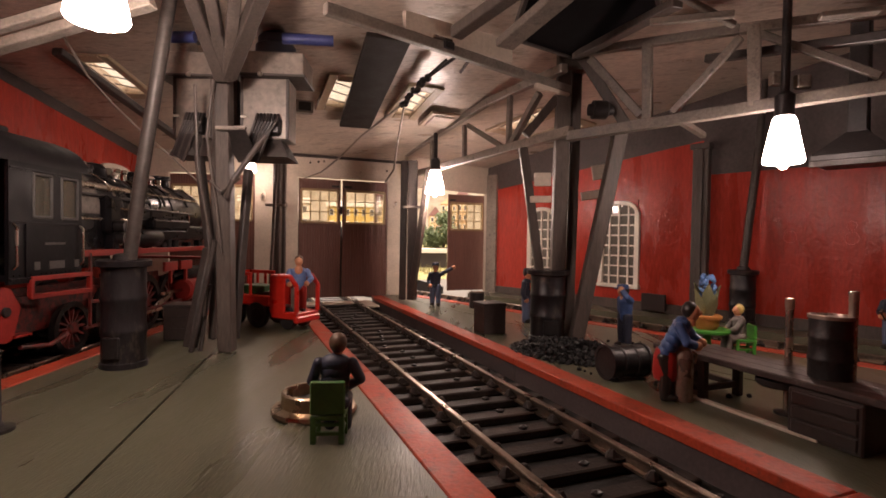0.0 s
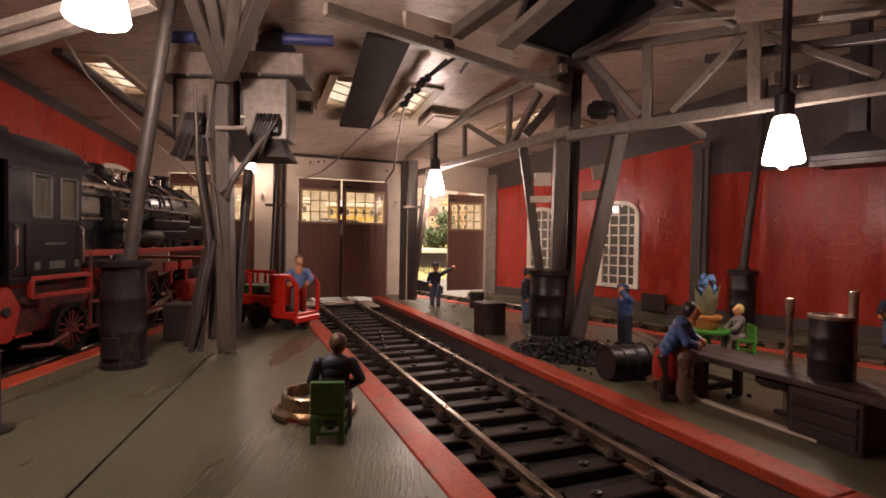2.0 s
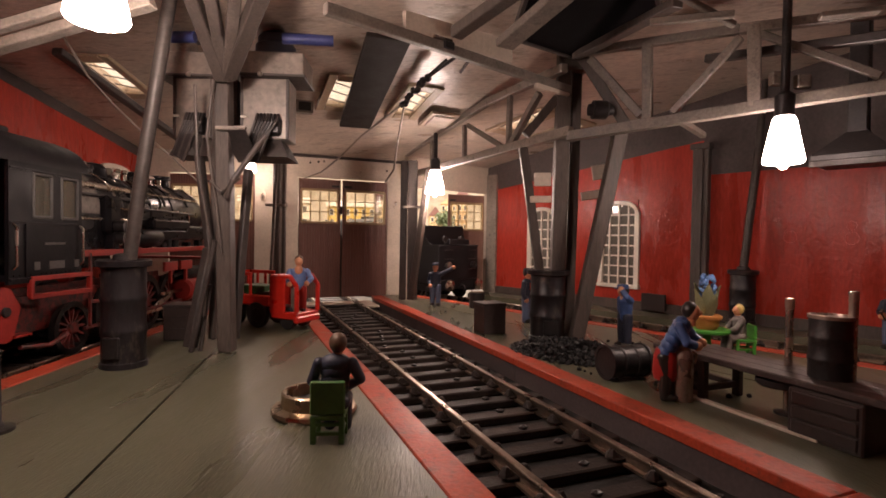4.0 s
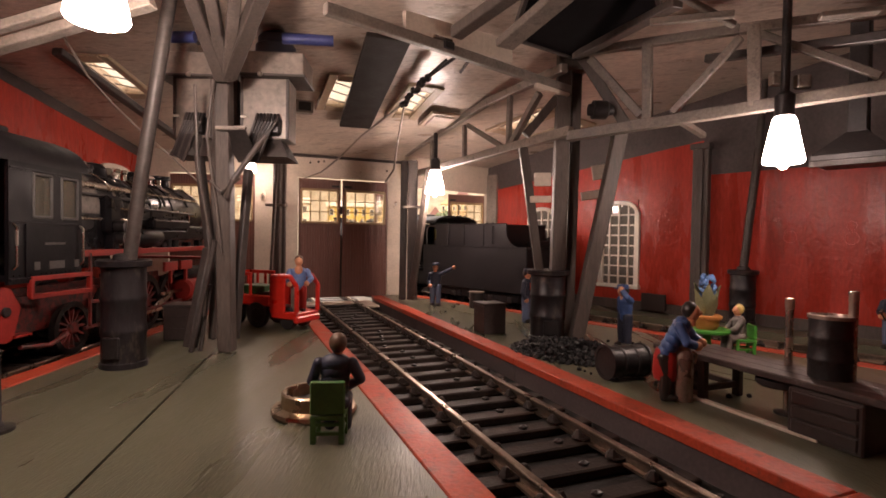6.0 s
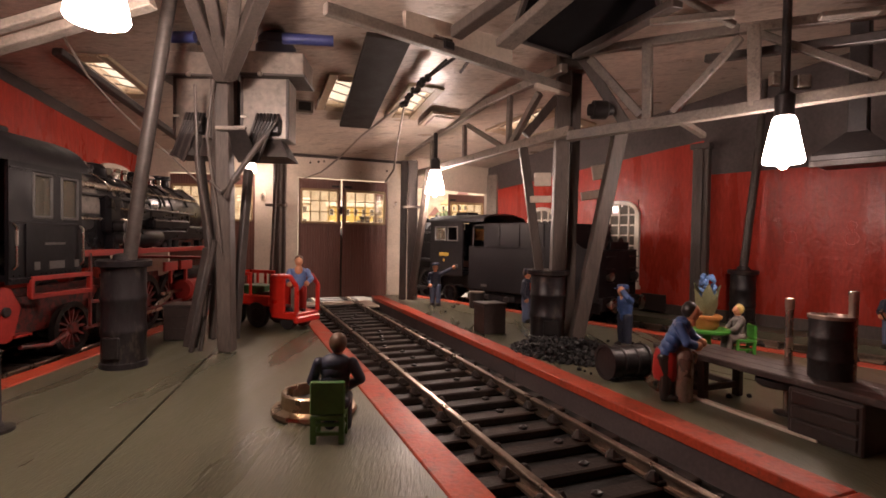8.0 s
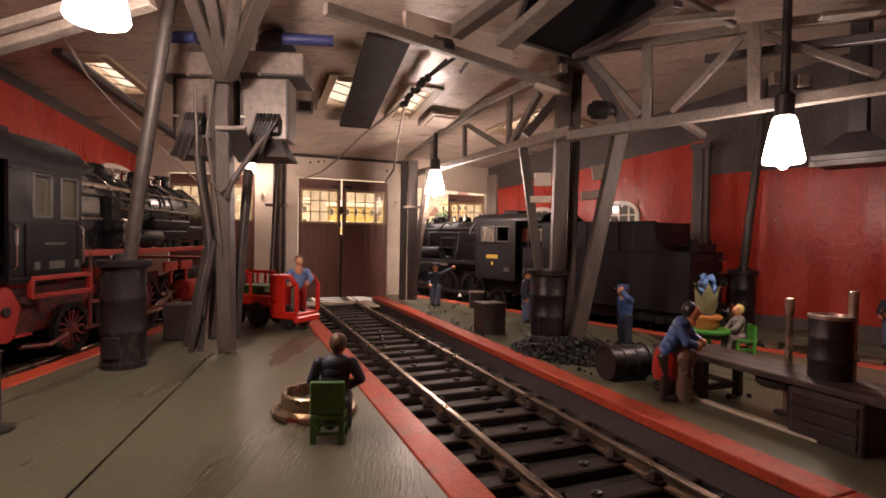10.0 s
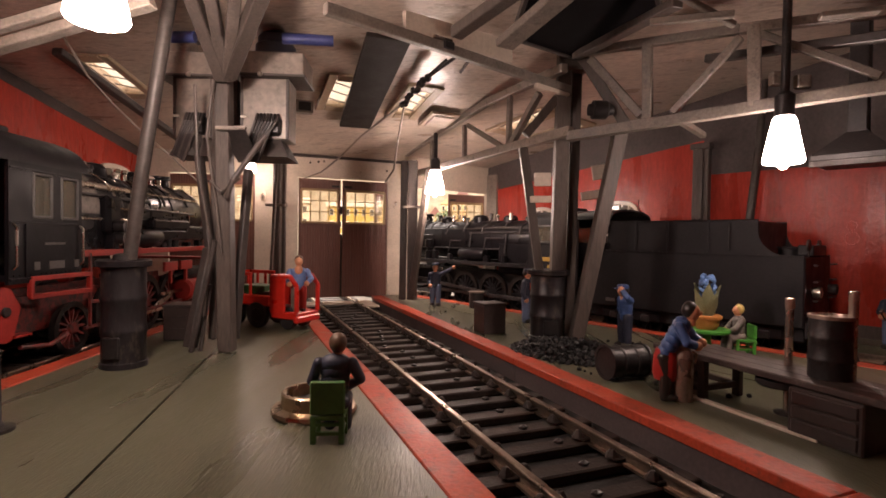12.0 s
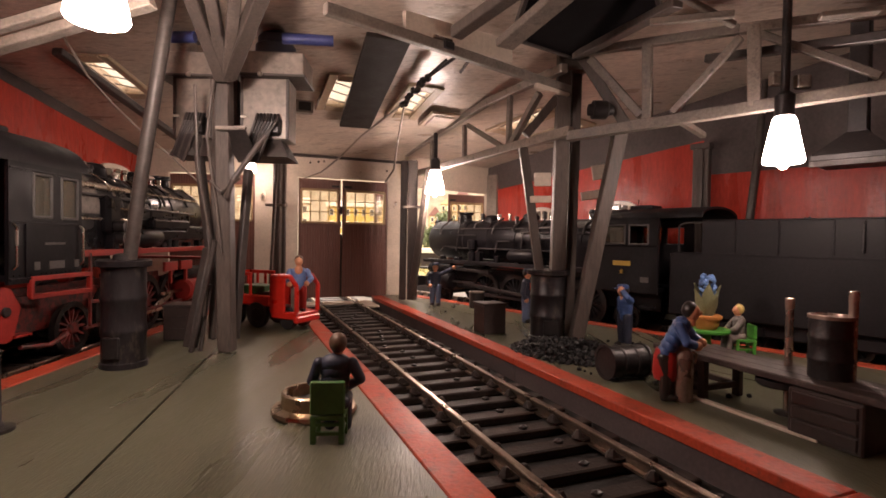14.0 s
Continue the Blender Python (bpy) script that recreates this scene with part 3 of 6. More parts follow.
t = thing("roof_truss", 0, 0, 0, 0, "grey painted timber roof truss from the column to the front wall", "roof truss", "roof trusses")
for n, p, q, w in (("bottom_chord", (-5.46, 76.97, 18.31), (10.78, 43.79, 18.38), 0.75), ("top_chord", (-6.23, 78.53, 21.69), (4.61, 56.41, 24.04), 0.7), ("top_chord", (4.61, 56.41, 24.04), (10.38, 44.61, 24.03), 0.7),
                   ("upright", (2.33, 61.05, 22.55), (2.39, 60.93, 18.63), 0.5), ("upright", (6.62, 52.29, 23.95), (6.56, 52.41, 18.39), 0.5), ("diagonal", (2.70, 60.29, 22.38), (6.19, 53.17, 18.52), 0.45),
                   ("diagonal", (6.79, 51.95, 18.71), (8.80, 47.84, 22.72), 0.6), ("upright", (-1.69, 69.26, 22.16), (-1.62, 69.14, 18.33), 0.5)):
    part(n, bar(B(), p, q, w, w * 1.1, bevel=0.06), TRUSS, t)

t = thing("roof_truss", 0, 0, 0, 0, "grey painted timber roof truss over the workbench", "roof truss", "roof trusses")
for n, p, q, w in (("bottom_chord", (10.63, 44.13, 17.96), (28.21, 30.03, 18.73), 0.75), ("top_chord", (10.92, 43.90, 25.00), (20.66, 36.09, 24.03), 0.6), ("top_chord", (20.66, 36.09, 24.03), (28.49, 29.80, 22.96), 0.6),
                   ("upright", (15.72, 40.05, 24.56), (15.83, 39.96, 18.40), 0.65), ("upright", (21.32, 35.55, 24.10), (21.43, 35.47, 18.43), 0.75), ("diagonal", (17.25, 38.82, 18.80), (20.72, 36.04, 23.46), 0.5),
                   ("diagonal", (12.11, 42.95, 24.21), (15.45, 40.27, 18.90), 0.6), ("diagonal", (21.60, 35.34, 23.43), (26.63, 31.30, 19.33), 0.45)):
    part(n, bar(B(), p, q, w, w * 1.1, bevel=0.06), TRUSS, t)
part("brace", bar(B(), (17.78, 40.00, 18.88), (22.78, 45.00, 18.42), 0.5, bevel=0.05), TRUSS, t)
for p in ((22.43, 34.67, 20.14), (23.53, 33.78, 19.70)):
    part("lamp_block", bx(B(), p[0], p[1], p[2], 0.9, 0.6, 0.9, bevel=0.08), TRUSS, t)

t = thing("roof_purlin", 0, 0, 0, 0, "pale grey timber purlin under the ceiling boards", "purlin", "roof purlins")
part("beam", bar(B(), (-7.14, 30.07, 22.36), (11.14, 45.97, 22.48), 0.55, 0.7, bevel=0.06), TRUSS, t)
part("plate", bar(B(), (-2.80, 33.84, 23.12), (5.19, 40.79, 23.93), 0.3, 1.7, bevel=0.05), PLASTER, t, "pale board nailed on the purlin")
part("plate", bar(B(), (7.54, 42.83, 21.98), (11.02, 45.86, 22.19), 0.4, 0.6, bevel=0.05), PLASTER, t, "pale board nailed on the purlin")
part("steel_strip", bar(B(), (-1.01, 35.40, 22.87), (0.21, 36.46, 22.91), 0.75, 0.2), STEEL, t, "shiny steel strip")
part("joint_block", bx(B(), *(0.01, 36.29, 22.60), 1.0, 0.8, 0.6, rz=41, bevel=0.08), IRON, t, "dark metal joint")

# heavy dark roof beams over the tracks; the widest sheet paints the ceiling's shade
BEAMS = [((-4.6, 41.48, 25.25), (-10.96, 62.22, 22.45), 3.7, 0.4, SHADE_BOARD), ((0.64, 36.00, 23.37), (4.56, 31.00, 24.31), 1.0, 0.8, WOOD_GREY), ((4.06, 36.00, 22.64), (7.38, 30.00, 23.86), 1.5, 0.6, TRUSS),
         ((11.19, 44.00, 24.80), (14.85, 33.00, 24.37), 0.9, 0.6, WOOD_GREY), ((20.32, 40.00, 23.30), (26.76, 30.00, 21.38), 0.7, 0.6, SOOT_WOOD), ((-28.10, 30.00, 19.22), (-17.19, 30.00, 22.53), 0.9, 0.6, TRUSS), ((-25.60, 28.00, 19.77), (-17.28, 28.00, 22.34), 0.6, 0.5, TRUSS),
         ((-31.93, 42.00, 23.88), (-31.35, 62.00, 19.98), 0.9, 0.6, SOOT_WOOD), ((12.67, 32.00, 22.66), (16.82, 30.00, 22.37), 0.5, 0.4, TRUSS), ((13.49, 30.00, 23.47), (17.40, 31.00, 22.14), 0.4, 0.4, TRUSS), ((21.77, 30.00, 22.29), (24.54, 29.00, 22.28), 0.8, 0.3, TRUSS)]
for p, q, w, h, m in BEAMS:
    t = thing("roof_beam", 0, 0, 0, 0, "wide dark brown sheet standing in for shade under the ceiling" if m is SHADE_BOARD else "sooty timber beam under the roof" if m is not TRUSS else "grey painted timber beam under the roof", "roof beam", "roof beams")
    part("beam", bar(B(), p, q, w, h, bevel=0.07), m, t)
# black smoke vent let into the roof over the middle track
t = thing("smoke_vent", 0, 0, 0, 0, "black smoke vent boxed under the roof", "smoke vent")
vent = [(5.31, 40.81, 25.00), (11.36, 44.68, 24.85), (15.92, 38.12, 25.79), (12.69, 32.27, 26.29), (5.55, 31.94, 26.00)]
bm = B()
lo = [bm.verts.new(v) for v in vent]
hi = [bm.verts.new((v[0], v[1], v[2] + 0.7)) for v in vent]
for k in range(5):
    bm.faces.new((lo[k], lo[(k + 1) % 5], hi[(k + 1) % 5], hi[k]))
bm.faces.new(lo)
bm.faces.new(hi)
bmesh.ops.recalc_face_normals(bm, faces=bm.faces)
# flat five-sided sheet in near-black
part("black_board", bm, VENT_BLACK, t)
for p, q in zip(vent, vent[1:] + vent[:1]):
    part("edge_board", bar(B(), (p[0], p[1], p[2] + 0.2), (q[0], q[1], q[2] + 0.2), 0.3, 0.7, bevel=0.04), SOOT_WOOD, t)
# smoke hood on the wall
hx, hy, hz = (32.39, 40.00, 15.71)
t = thing("smoke_hood", hx, hy, 0, A_RIGHT - 90, "grey sheet-metal smoke hood with a square pipe", "smoke hood")
bm = turned(B(), [(3.6, hz - 0.4), (3.6, hz + 0.2), (0.95, hz + 2.1), (0.95, hz + 2.2)], 4)
bmesh.ops.rotate(bm, verts=bm.verts, cent=(0, 0, 0), matrix=Matrix.Rotation(radians(45), 3, "Z"))
part("hood", bm, IRON, t)
part("pipe", bx(B(), 0, 0, hz + 6.5, 1.25, 1.25, 9.0, bevel=0.08), IRON, t)
part("rim", bx(B(), 0, -2.6, hz - 0.45, 5.2, 0.2, 0.5, bevel=0.05), SOOT_WOOD, t)
# trim, screws and insulators on the front wall
x, y = plan(A_MID, R_FRONT + 0.12, 1.4)
t = thing("trim", x, y, 20.75, A_MID, "dark wooden trim under the ceiling over the doors", "trim", "", "structure")
part("strip", bx(B(), 0, 0, 0, 18.5, 0.25, 0.4, bevel=0.04), SOOT_WOOD, t)
for s, z in ((-3.4, 19.8), (-2.2, 20.0), (-1.4, 20.1), (8.2, 19.3)):
    x, y = plan(A_MID, R_FRONT + 0.03, s)
    t = thing("screw", x, y, z, A_MID, "dark screw head in the whitewashed wall", "screw", "wall screws")
    part("head", turned(B(), [(0.16, -0.05), (0.16, 0.08), (0.01, 0.1)], 10, "Y"), IRON, t)
for a, s, z in ((A_MID, 9.6, 14.2), (A_MID, -6.8, 13.4), (A_LEFT, 8.6, 14.6), (A_RIGHT, 10.3, 15.0)):
    x, y = plan(a, (R_FRONT if a != A_RIGHT else 57) + 0.3, s)
    t = thing("wall_bracket", x, y, z, a, "small pale oval bracket on the whitewashed post", "bracket", "wall brackets")
    part("plate", ball(B(), 0, 0.15, 0, 0.45, 0.14, 0.75), PLASTER, t)
    part("knob", ball(B(), 0, -0.1, 0.05, 0.18, 0.22, 0.4), STEEL, t)

# column by the coal heap with its struts
t = thing("timber_column", 0, 0, 0, 0, "weathered grey timber column with slanting struts and iron plates", "column", "timber columns")
for n, p, q, w in (("post", (10.51, 47.00, -0.16), (10.90, 47.00, 26.63), 1.25), ("post", (11.81, 47.60, -0.26), (12.19, 47.60, 26.88), 0.9), ("strut", (11.69, 44.30, 0.10), (15.22, 44.30, 18.55), 1.15), ("strut", (9.37, 46.00, 2.08), (7.08, 46.00, 17.26), 0.75)):
    part(n, bar(B(), p, q, w, w, bevel=0.08), WOOD_GREY, t)
part("cross_plate", bar(B(), (7.70, 45.50, 12.61), (9.57, 45.50, 12.64), 0.3, 0.6, bevel=0.05), PLASTER, t, "pale cross plate")
part("cross_plate", bar(B(), (12.24, 45.50, 12.93), (14.35, 45.50, 13.27), 0.3, 0.75, bevel=0.05), PLASTER, t, "pale cross plate")
part("cross_plate", bar(B(), (8.11, 46.00, 14.44), (9.64, 46.00, 14.46), 0.3, 1.2, bevel=0.05), PLASTER, t, "pale cross plate")
part("cross_plate", bar(B(), (13.34, 46.00, 15.08), (14.97, 46.00, 15.36), 0.3, 1.3, bevel=0.05), PLASTER, t, "pale cross plate")
part("cap_block", bx(B(), *(11.56, 47.00, 24.84), 2.6, 2.2, 1.0, bevel=0.1), WOOD_GREY, t)
part("knee_brace", bar(B(), (7.43, 47.00, 18.59), (10.22, 47.00, 21.99), 0.8, bevel=0.07), WOOD_GREY, t)
part("knee_brace", bar(B(), (12.20, 46.00, 25.53), (15.69, 44.00, 18.84), 0.9, bevel=0.07), WOOD_GREY, t)
part("motor", turned(B(), [(0.01, -1.0), (0.5, -1.0), (0.55, -0.7), (0.8, -0.65), (0.8, 0.5), (0.5, 0.7), (0.4, 1.1), (0.01, 1.1)], 16, "X", (13.33, 44.00, 20.25)), IRON, t, "black cast motor housing")

# columns by the front wall
for lab, ends in (("weathered grey timber corner column with a raking strut", (((-4.12, 69.00, 0.65), (-4.24, 69.00, 19.41), 1.3), ((-5.50, 70.00, 0.51), (-5.46, 70.00, 19.54), 0.9), ((-4.14, 68.00, 1.15), (-1.95, 67.00, 18.03), 0.8))),
                  ("weathered grey timber corner column between the doors", (((-22.24, 68.00, 1.24), (-22.17, 68.00, 18.98), 1.0), ((-21.72, 69.00, 1.14), (-21.66, 69.00, 19.14), 0.6), ((-22.74, 67.00, 1.72), (-21.99, 67.00, 18.46), 0.4)))):
    t = thing("timber_column", 0, 0, 0, 0, lab, "column", "timber columns")
    for p, q, w in ends:
        part("post", bar(B(), p, q, w, w, bevel=0.08), WOOD_GREY, t)
    p, q, w = ends[0]
    part("plate", bx(B(), p[0], p[1] - 0.3, 9 + p[1] * 0.06, 2.6, 1.4, 0.35, bevel=0.05), TRUSS, t)

# column beside the parked locomotive with its fan of struts
t = thing("timber_column", 0, 0, 0, 0, "weathered grey timber column with a fan of struts and cables", "column", "timber columns")
for n, p, q, w in (("post", (-16.50, 39.00, 0.04), (-16.91, 39.00, 21.31), 1.08), ("post", (-18.32, 40.50, 0.68), (-18.09, 40.50, 20.88), 0.5), ("strut", (-16.35, 40.00, 0.81), (-15.72, 41.00, 14.30), 0.6), ("strut", (-19.13, 38.50, 0.41), (-18.32, 40.00, 7.92), 0.8),
                   ("strut", (-16.55, 38.00, 20.57), (-16.74, 33.00, 25.14), 0.9), ("strut", (-16.30, 38.00, 20.58), (-15.36, 33.00, 25.16), 0.8), ("strut", (-16.22, 38.00, 20.58), (-13.55, 33.00, 25.19), 0.8), ("strut", (-16.14, 38.00, 20.79), (-11.66, 33.00, 25.22), 1.0),
                   ("strut", (-18.32, 40.00, 7.92), (-20.06, 41.00, 18.08), 0.6), ("cross_bar", (-17.13, 39.00, 16.68), (-15.32, 39.00, 16.79), 0.4), ("brace", (-18.9, 38.2, 0.1), (-17.2, 38.4, 8.6), 0.34), ("brace", (-18.4, 38.6, 0.1), (-17.9, 39.2, 5.2), 0.26)):
    part(n, bar(B(), p, q, w, w, bevel=0.07), SOOT_WOOD if n == "brace" or (n == "strut" and p[2] < 9) else WOOD_GREY, t)
for pts, r in (([(-16.24, 38.00, 11.79), (-15.75, 38.00, 13.05), (-14.77, 38.50, 14.83), (-13.68, 39.00, 16.64)], 0.22), ([(-18.61, 38.00, 20.12), (-18.36, 38.00, 13.85), (-17.63, 38.50, 8.81), (-18.11, 38.50, 2.80)], 0.12),
               ([(-17.23, 38.00, 20.56), (-17.70, 38.00, 16.38), (-17.13, 38.30, 11.37), (-16.68, 38.30, 7.55)], 0.13), ([(-17.43, 38.00, 13.03), (-16.58, 38.00, 12.20), (-15.20, 38.00, 13.27)], 0.12)):
    part("cable", wire(B(), pts, r), WOOD_GREY, t, "grey bundled cable")


# smoke extractors beside that column
def extractor(l, r_, z0, z1, c0, c1, Y, skew):
    """A grey sheet-metal smoke duct from z0 to z1, l to r_ wide, under a cap box from c0 to c1, with a flared mouth and hoses."""
    cx, w = (l + r_) / 2, r_ - l
    t = thing("smoke_duct", cx, Y, 0, skew, "grey sheet-metal smoke duct with a flared dark mouth", "smoke duct", "smoke ducts")
    part("duct", bx(B(), 0, 0, (z0 + z1) / 2, w, w * 0.7, z1 - z0, bevel=0.08), DUCT, t)
    part("cap_box", bx(B(), (c0 + c1) / 2 - cx, 0, z1 + 1.05, c1 - c0, w * 1.0, 1.85, bevel=0.1), DUCT, t)
    part("cap_lip", bx(B(), (c0 + c1) / 2 - cx, 0, z1 + 0.1, c1 - c0 + 0.25, w * 1.05, 0.22, bevel=0.05), SOOT_WOOD, t)
    bm = B()
    turned(bm, [(w * 0.74, z0 - 1.5), (w * 0.72, z0 - 1.3), (w * 0.42, z0 + 0.2), (w * 0.38, z0 + 0.2)], 4)
    bmesh.ops.rotate(bm, verts=bm.verts, cent=(0, 0, 0), matrix=Matrix.Rotation(radians(45), 3, "Z"))
    part("mouth", bm, SOOT_WOOD, t, "dark flared mouth")
    part("hose_box", bx(B(), w * 0.1, -w * 0.4, z0 + 1.0, w * 0.5, w * 0.2, 1.5, bevel=0.2), IRON, t, "black hose box")
    for k in range(7):
        bm = B()
        x0 = w * (-0.12 + 0.07 * k)
        wire(bm, [(x0, -w * 0.44, z0 + 1.9), (x0 - 0.05, -w * 0.56, z0 + 1.2), (x0 - 0.35 - 0.05 * k, -w * 0.58, z0 + 0.2), (x0 - 0.95 - 0.08 * k, -w * 0.55, z0 - 1.4 - 0.1 * k)], 0.12, 6)
        part("hose", bm, IRON if k % 3 else SOOT_WOOD, t, "hanging hose")
    for k in (-0.47, 0.47):
        part("corner_strip", bx(B(), k * w, -w * 0.36, (z0 + z1) / 2, 0.2, 0.15, z1 - z0), SOOT_WOOD, t)
    part("bolt", ball(B(), -0.05 * w, -w * 0.55, z1 + 0.1, 0.2), STEEL, t, "bright bolt head")
    part("tag", bx(B(), -0.42 * w, -w * 0.4, z0 + 1.7, 0.5, 0.1, 0.2, bevel=0.03), WHITE_BAR, t, "small white tag")
    return t


NAVY_PAINT = mat("dark_navy_metal_paint", (0.02, 0.018, 0.03), 0.5, var=0.25)
DUCT = mat("grey_sheet_metal", (0.235, 0.195, 0.165), 0.45, 0.2, var=0.25, grain=2, stain=0.5, bump=0.3, dirt=(0.13, 0.11, 0.095), dirt_at=0.62)
extractor(-21.75, -18.65, 16.75, 21.5, -22.85, -18.4, 42, 3)
extractor(-16.45, -12.65, 16.75, 21.6, -18.0, -11.4, 42.3, 4)
part("cross_slot", bx(B(), -17.2, 41.6, 19.2, 0.9, 0.6, 4.6, bevel=0.05), SOOT_WOOD, t, "dark slotted upright")
part("hood_rim", bar(B(), (-17.2, 38.3, 17.0), (-14.9, 38.3, 17.05), 0.25, 0.3, bevel=0.05), TRUSS, t)
bm = B()
tri = [bm.verts.new(v) for v in ((-17.0, 38.4, 16.9), (-15.0, 38.4, 16.95), (-14.2, 39.4, 14.6), (-15.9, 39.4, 14.6))]
bm.faces.new(tri)
bmesh.ops.solidify(bm, geom=bm.faces[:], thickness=0.12)
part("hood_plate", bm, SOOT_WOOD, t, "dark slanting hood plate")

t = thing("fan_motor", -14.0, 42.2, 23.55, 0, "dark navy fan motor on top of the smoke duct", "motor")
part("housing", turned(B(), [(1.6, 0), (1.6, 0.9), (1.4, 1.05), (1.4, 1.6), (1.15, 1.9), (0.3, 1.95)], 24), NAVY_PAINT, t)
part("foot", bx(B(), 0, 0, 0.08, 3.6, 2.6, 0.16, bevel=0.05), IRON, t)
t = thing("vent_box", -21.6, 41.8, 23.5, 3, "tan sheet-metal box on top of the smoke duct", "box")
part("case", bx(B(), 0, 0, 0.65, 2.0, 1.8, 1.3, bevel=0.08), DUCT, t)
part("lid", bx(B(), 0.1, 0, 1.4, 2.2, 2.0, 0.2, bevel=0.05), IRON, t)

# ---------------------------------------------------------------- hanging lamps
def lamp(x, y, z, size, rod_top, label, lit):
    t = thing("hanging_lamp", x, y, 0, 0, label, "lamp", "shed lamps")
    k = size
    part("shade", turned(B(), [(1.36 * k, z + 0.35 * k), (1.45 * k, z + 0.5 * k), (1.42 * k, z + 0.75 * k), (0.82 * k, z + 3.7 * k), (0.7 * k, z + 3.95 * k), (0.25 * k, z + 4.0 * k)], 28), lit, t, "glowing white glass shade")
    # disc added across the shade to weaken its light on the floor
    part("light_stop", turned(B(), [(1.38 * k, z + 0.42 * k), (0.5 * k, z + 0.36 * k), (0.01, z + 0.36 * k)], 28), WHITE_DIM, t, "added disc that holds back the light falling downward")
    part("bulb", ball(B(), 0, 0, z + 0.35 * k, 0.45 * k, 0.45 * k, 0.5 * k), WHITE_DIM, t, "lit bulb")
    part("socket", turned(B(), [(0.7 * k, z + 3.98 * k), (0.7 * k, z + 5.6 * k), (0.4 * k, z + 5.9 * k)], 16), IRON, t, "dark lamp socket")
    part("rod", rod(B(), (0, 0, z + 5.8 * k), (0, 0, rod_top), 0.32 * k), IRON, t, "dark hanging rod")


for (n, x, y, z, w), top in zip(LAMPS, (22.6, 26.5, 29.5, 22.5)):
    lamp(x, y, z + 0.25, 0.84 if x > -20 else 0.55, top, "white conical lamp glowing under the roof on a dark rod", WHITE_DIM if x < -20 else WHITE_NEAR if x < -10 else WHITE_MILD if x > 10 else WHITE_LIT)


# wires under the ceiling
for pts, r, m, lab in (([(1.05, 44.2, 24.80), (-1.75, 48.6, 24.22), (-4.63, 55.11, 23.36)], 0.15, IRON, "black cable with a thick knotted splice under the ceiling"), ([(0.04, 45.14, 24.72), (-2.0, 48.9, 24.2), (-3.90, 53.39, 23.60)], 0.13, IRON, "black cable end beside the splice under the ceiling"),
                       ([(2.25, 44.3, 24.80), (1.37, 47.4, 24.40)], 0.14, IRON, "short black cable end hanging from the ceiling"),
                       ([(-4.63, 55.11, 23.36), (-10.61, 65.21, 21.97), (-14.04, 68.00, 19.48), (-17.88, 74.00, 18.32), (-20.61, 75.00, 17.50)], 0.12, TRUSS, "thin bare wire from the ceiling to the door head"),
                       ([(-4.48, 55.61, 23.32), (-5.69, 62.00, 20.72), (-7.11, 72.00, 18.63), (-8.63, 75.00, 17.19)], 0.13, TRUSS, "thin bright wire from the ceiling to the door head"),
                       ([(-26.89, 36.00, 22.74), (-27.98, 40.00, 21.24), (-29.89, 46.00, 20.58), (-31.19, 52.00, 19.68), (-32.32, 60.00, 18.27), (-32.88, 70.00, 15.40)], 0.1, TRUSS, "thin bright wire along the far wall")):
    t = thing("ceiling_wire", 0, 0, 0, 0, lab, "wire")
    part("wire", wire(B(), pts, r), m, t)
    if "splice under" in lab and "knotted" in lab:
        rng = random.Random(5)
        bm = B()
        for k in range(26):
            p = Vector(pts[1]).lerp(Vector(pts[2]), k / 25)
            ball(bm, p.x + rng.uniform(-0.2, 0.2), p.y, p.z + rng.uniform(-0.2, 0.15), rng.uniform(0.2, 0.42), sub=1)
        part("splice", bm, IRON, t, "lumpy black tape")
# hatch and junction box on the ceiling
x, y, z = (-0.72, 61.43, 23.19)
t = thing("ceiling_hatch", x, y, z, A_MID, "small raised wooden hatch on the ceiling", "hatch", "", "structure")
part("board", bx(B(), 0, 0, 0, 3.6, 4.6, 0.3, rx=-8, bevel=0.08), FRAME_TAN, t)
part("inner_board", bx(B(), 0, 0, -0.2, 2.6, 3.4, 0.2, rx=-8, bevel=0.06), CEILING, t)
x, y, z = (-15.13, 54.81, 22.82)
t = thing("junction_box", x, y, z, A_MID, "small dark open junction box under the ceiling", "box")
part("case", bx(B(), 0, 0, 0, 1.9, 1.2, 1.3, bevel=0.08), TRUSS, t)
part("cover", bx(B(), 0, -0.62, 0, 1.3, 0.1, 0.9, bevel=0.03), IRON, t)
# corner post where the red wall meets the doors; its grey paints in shade
x, y = plan(A_RIGHT, 58.2, 9.3)
t = thing("corner_post", x, y, 0, A_RIGHT - 90, "corner post beside the open engine door, its shade put into grey", "post", "", "structure")
part("post", bx(B(), 0, 0, 9.6, 2.3, 0.5, 21.0, bevel=0.06), TRUSS, t)
# blue ducts high on the roof frame
for p, q in (((-20.96, 39.07, 24.00), (-19.20, 39.17, 24.07)), ((-12.69, 39.73, 24.30), (-8.89, 40.40, 24.40))):
    t = thing("blue_pipe", 0, 0, 0, 0, "dull blue pipe under the roof beside the smoke ducts", "pipe", "blue pipes")
    part("pipe", rod(B(), p, q, 0.42, seg=14), BLUE, t)



# ---------------------------------------------------------------- locomotives
def spoked(r, width):
    """The rim of a wheel on an axle along x, centred on the origin."""
    bm = B()
    return turned(bm, [(r * 0.86, -width / 2), (r, -width / 2), (r, width * 0.25), (r * 1.1, width * 0.3), (r * 1.1, width / 2), (r * 0.86, width / 2), (r * 0.86, -width / 2)], 28, "X")


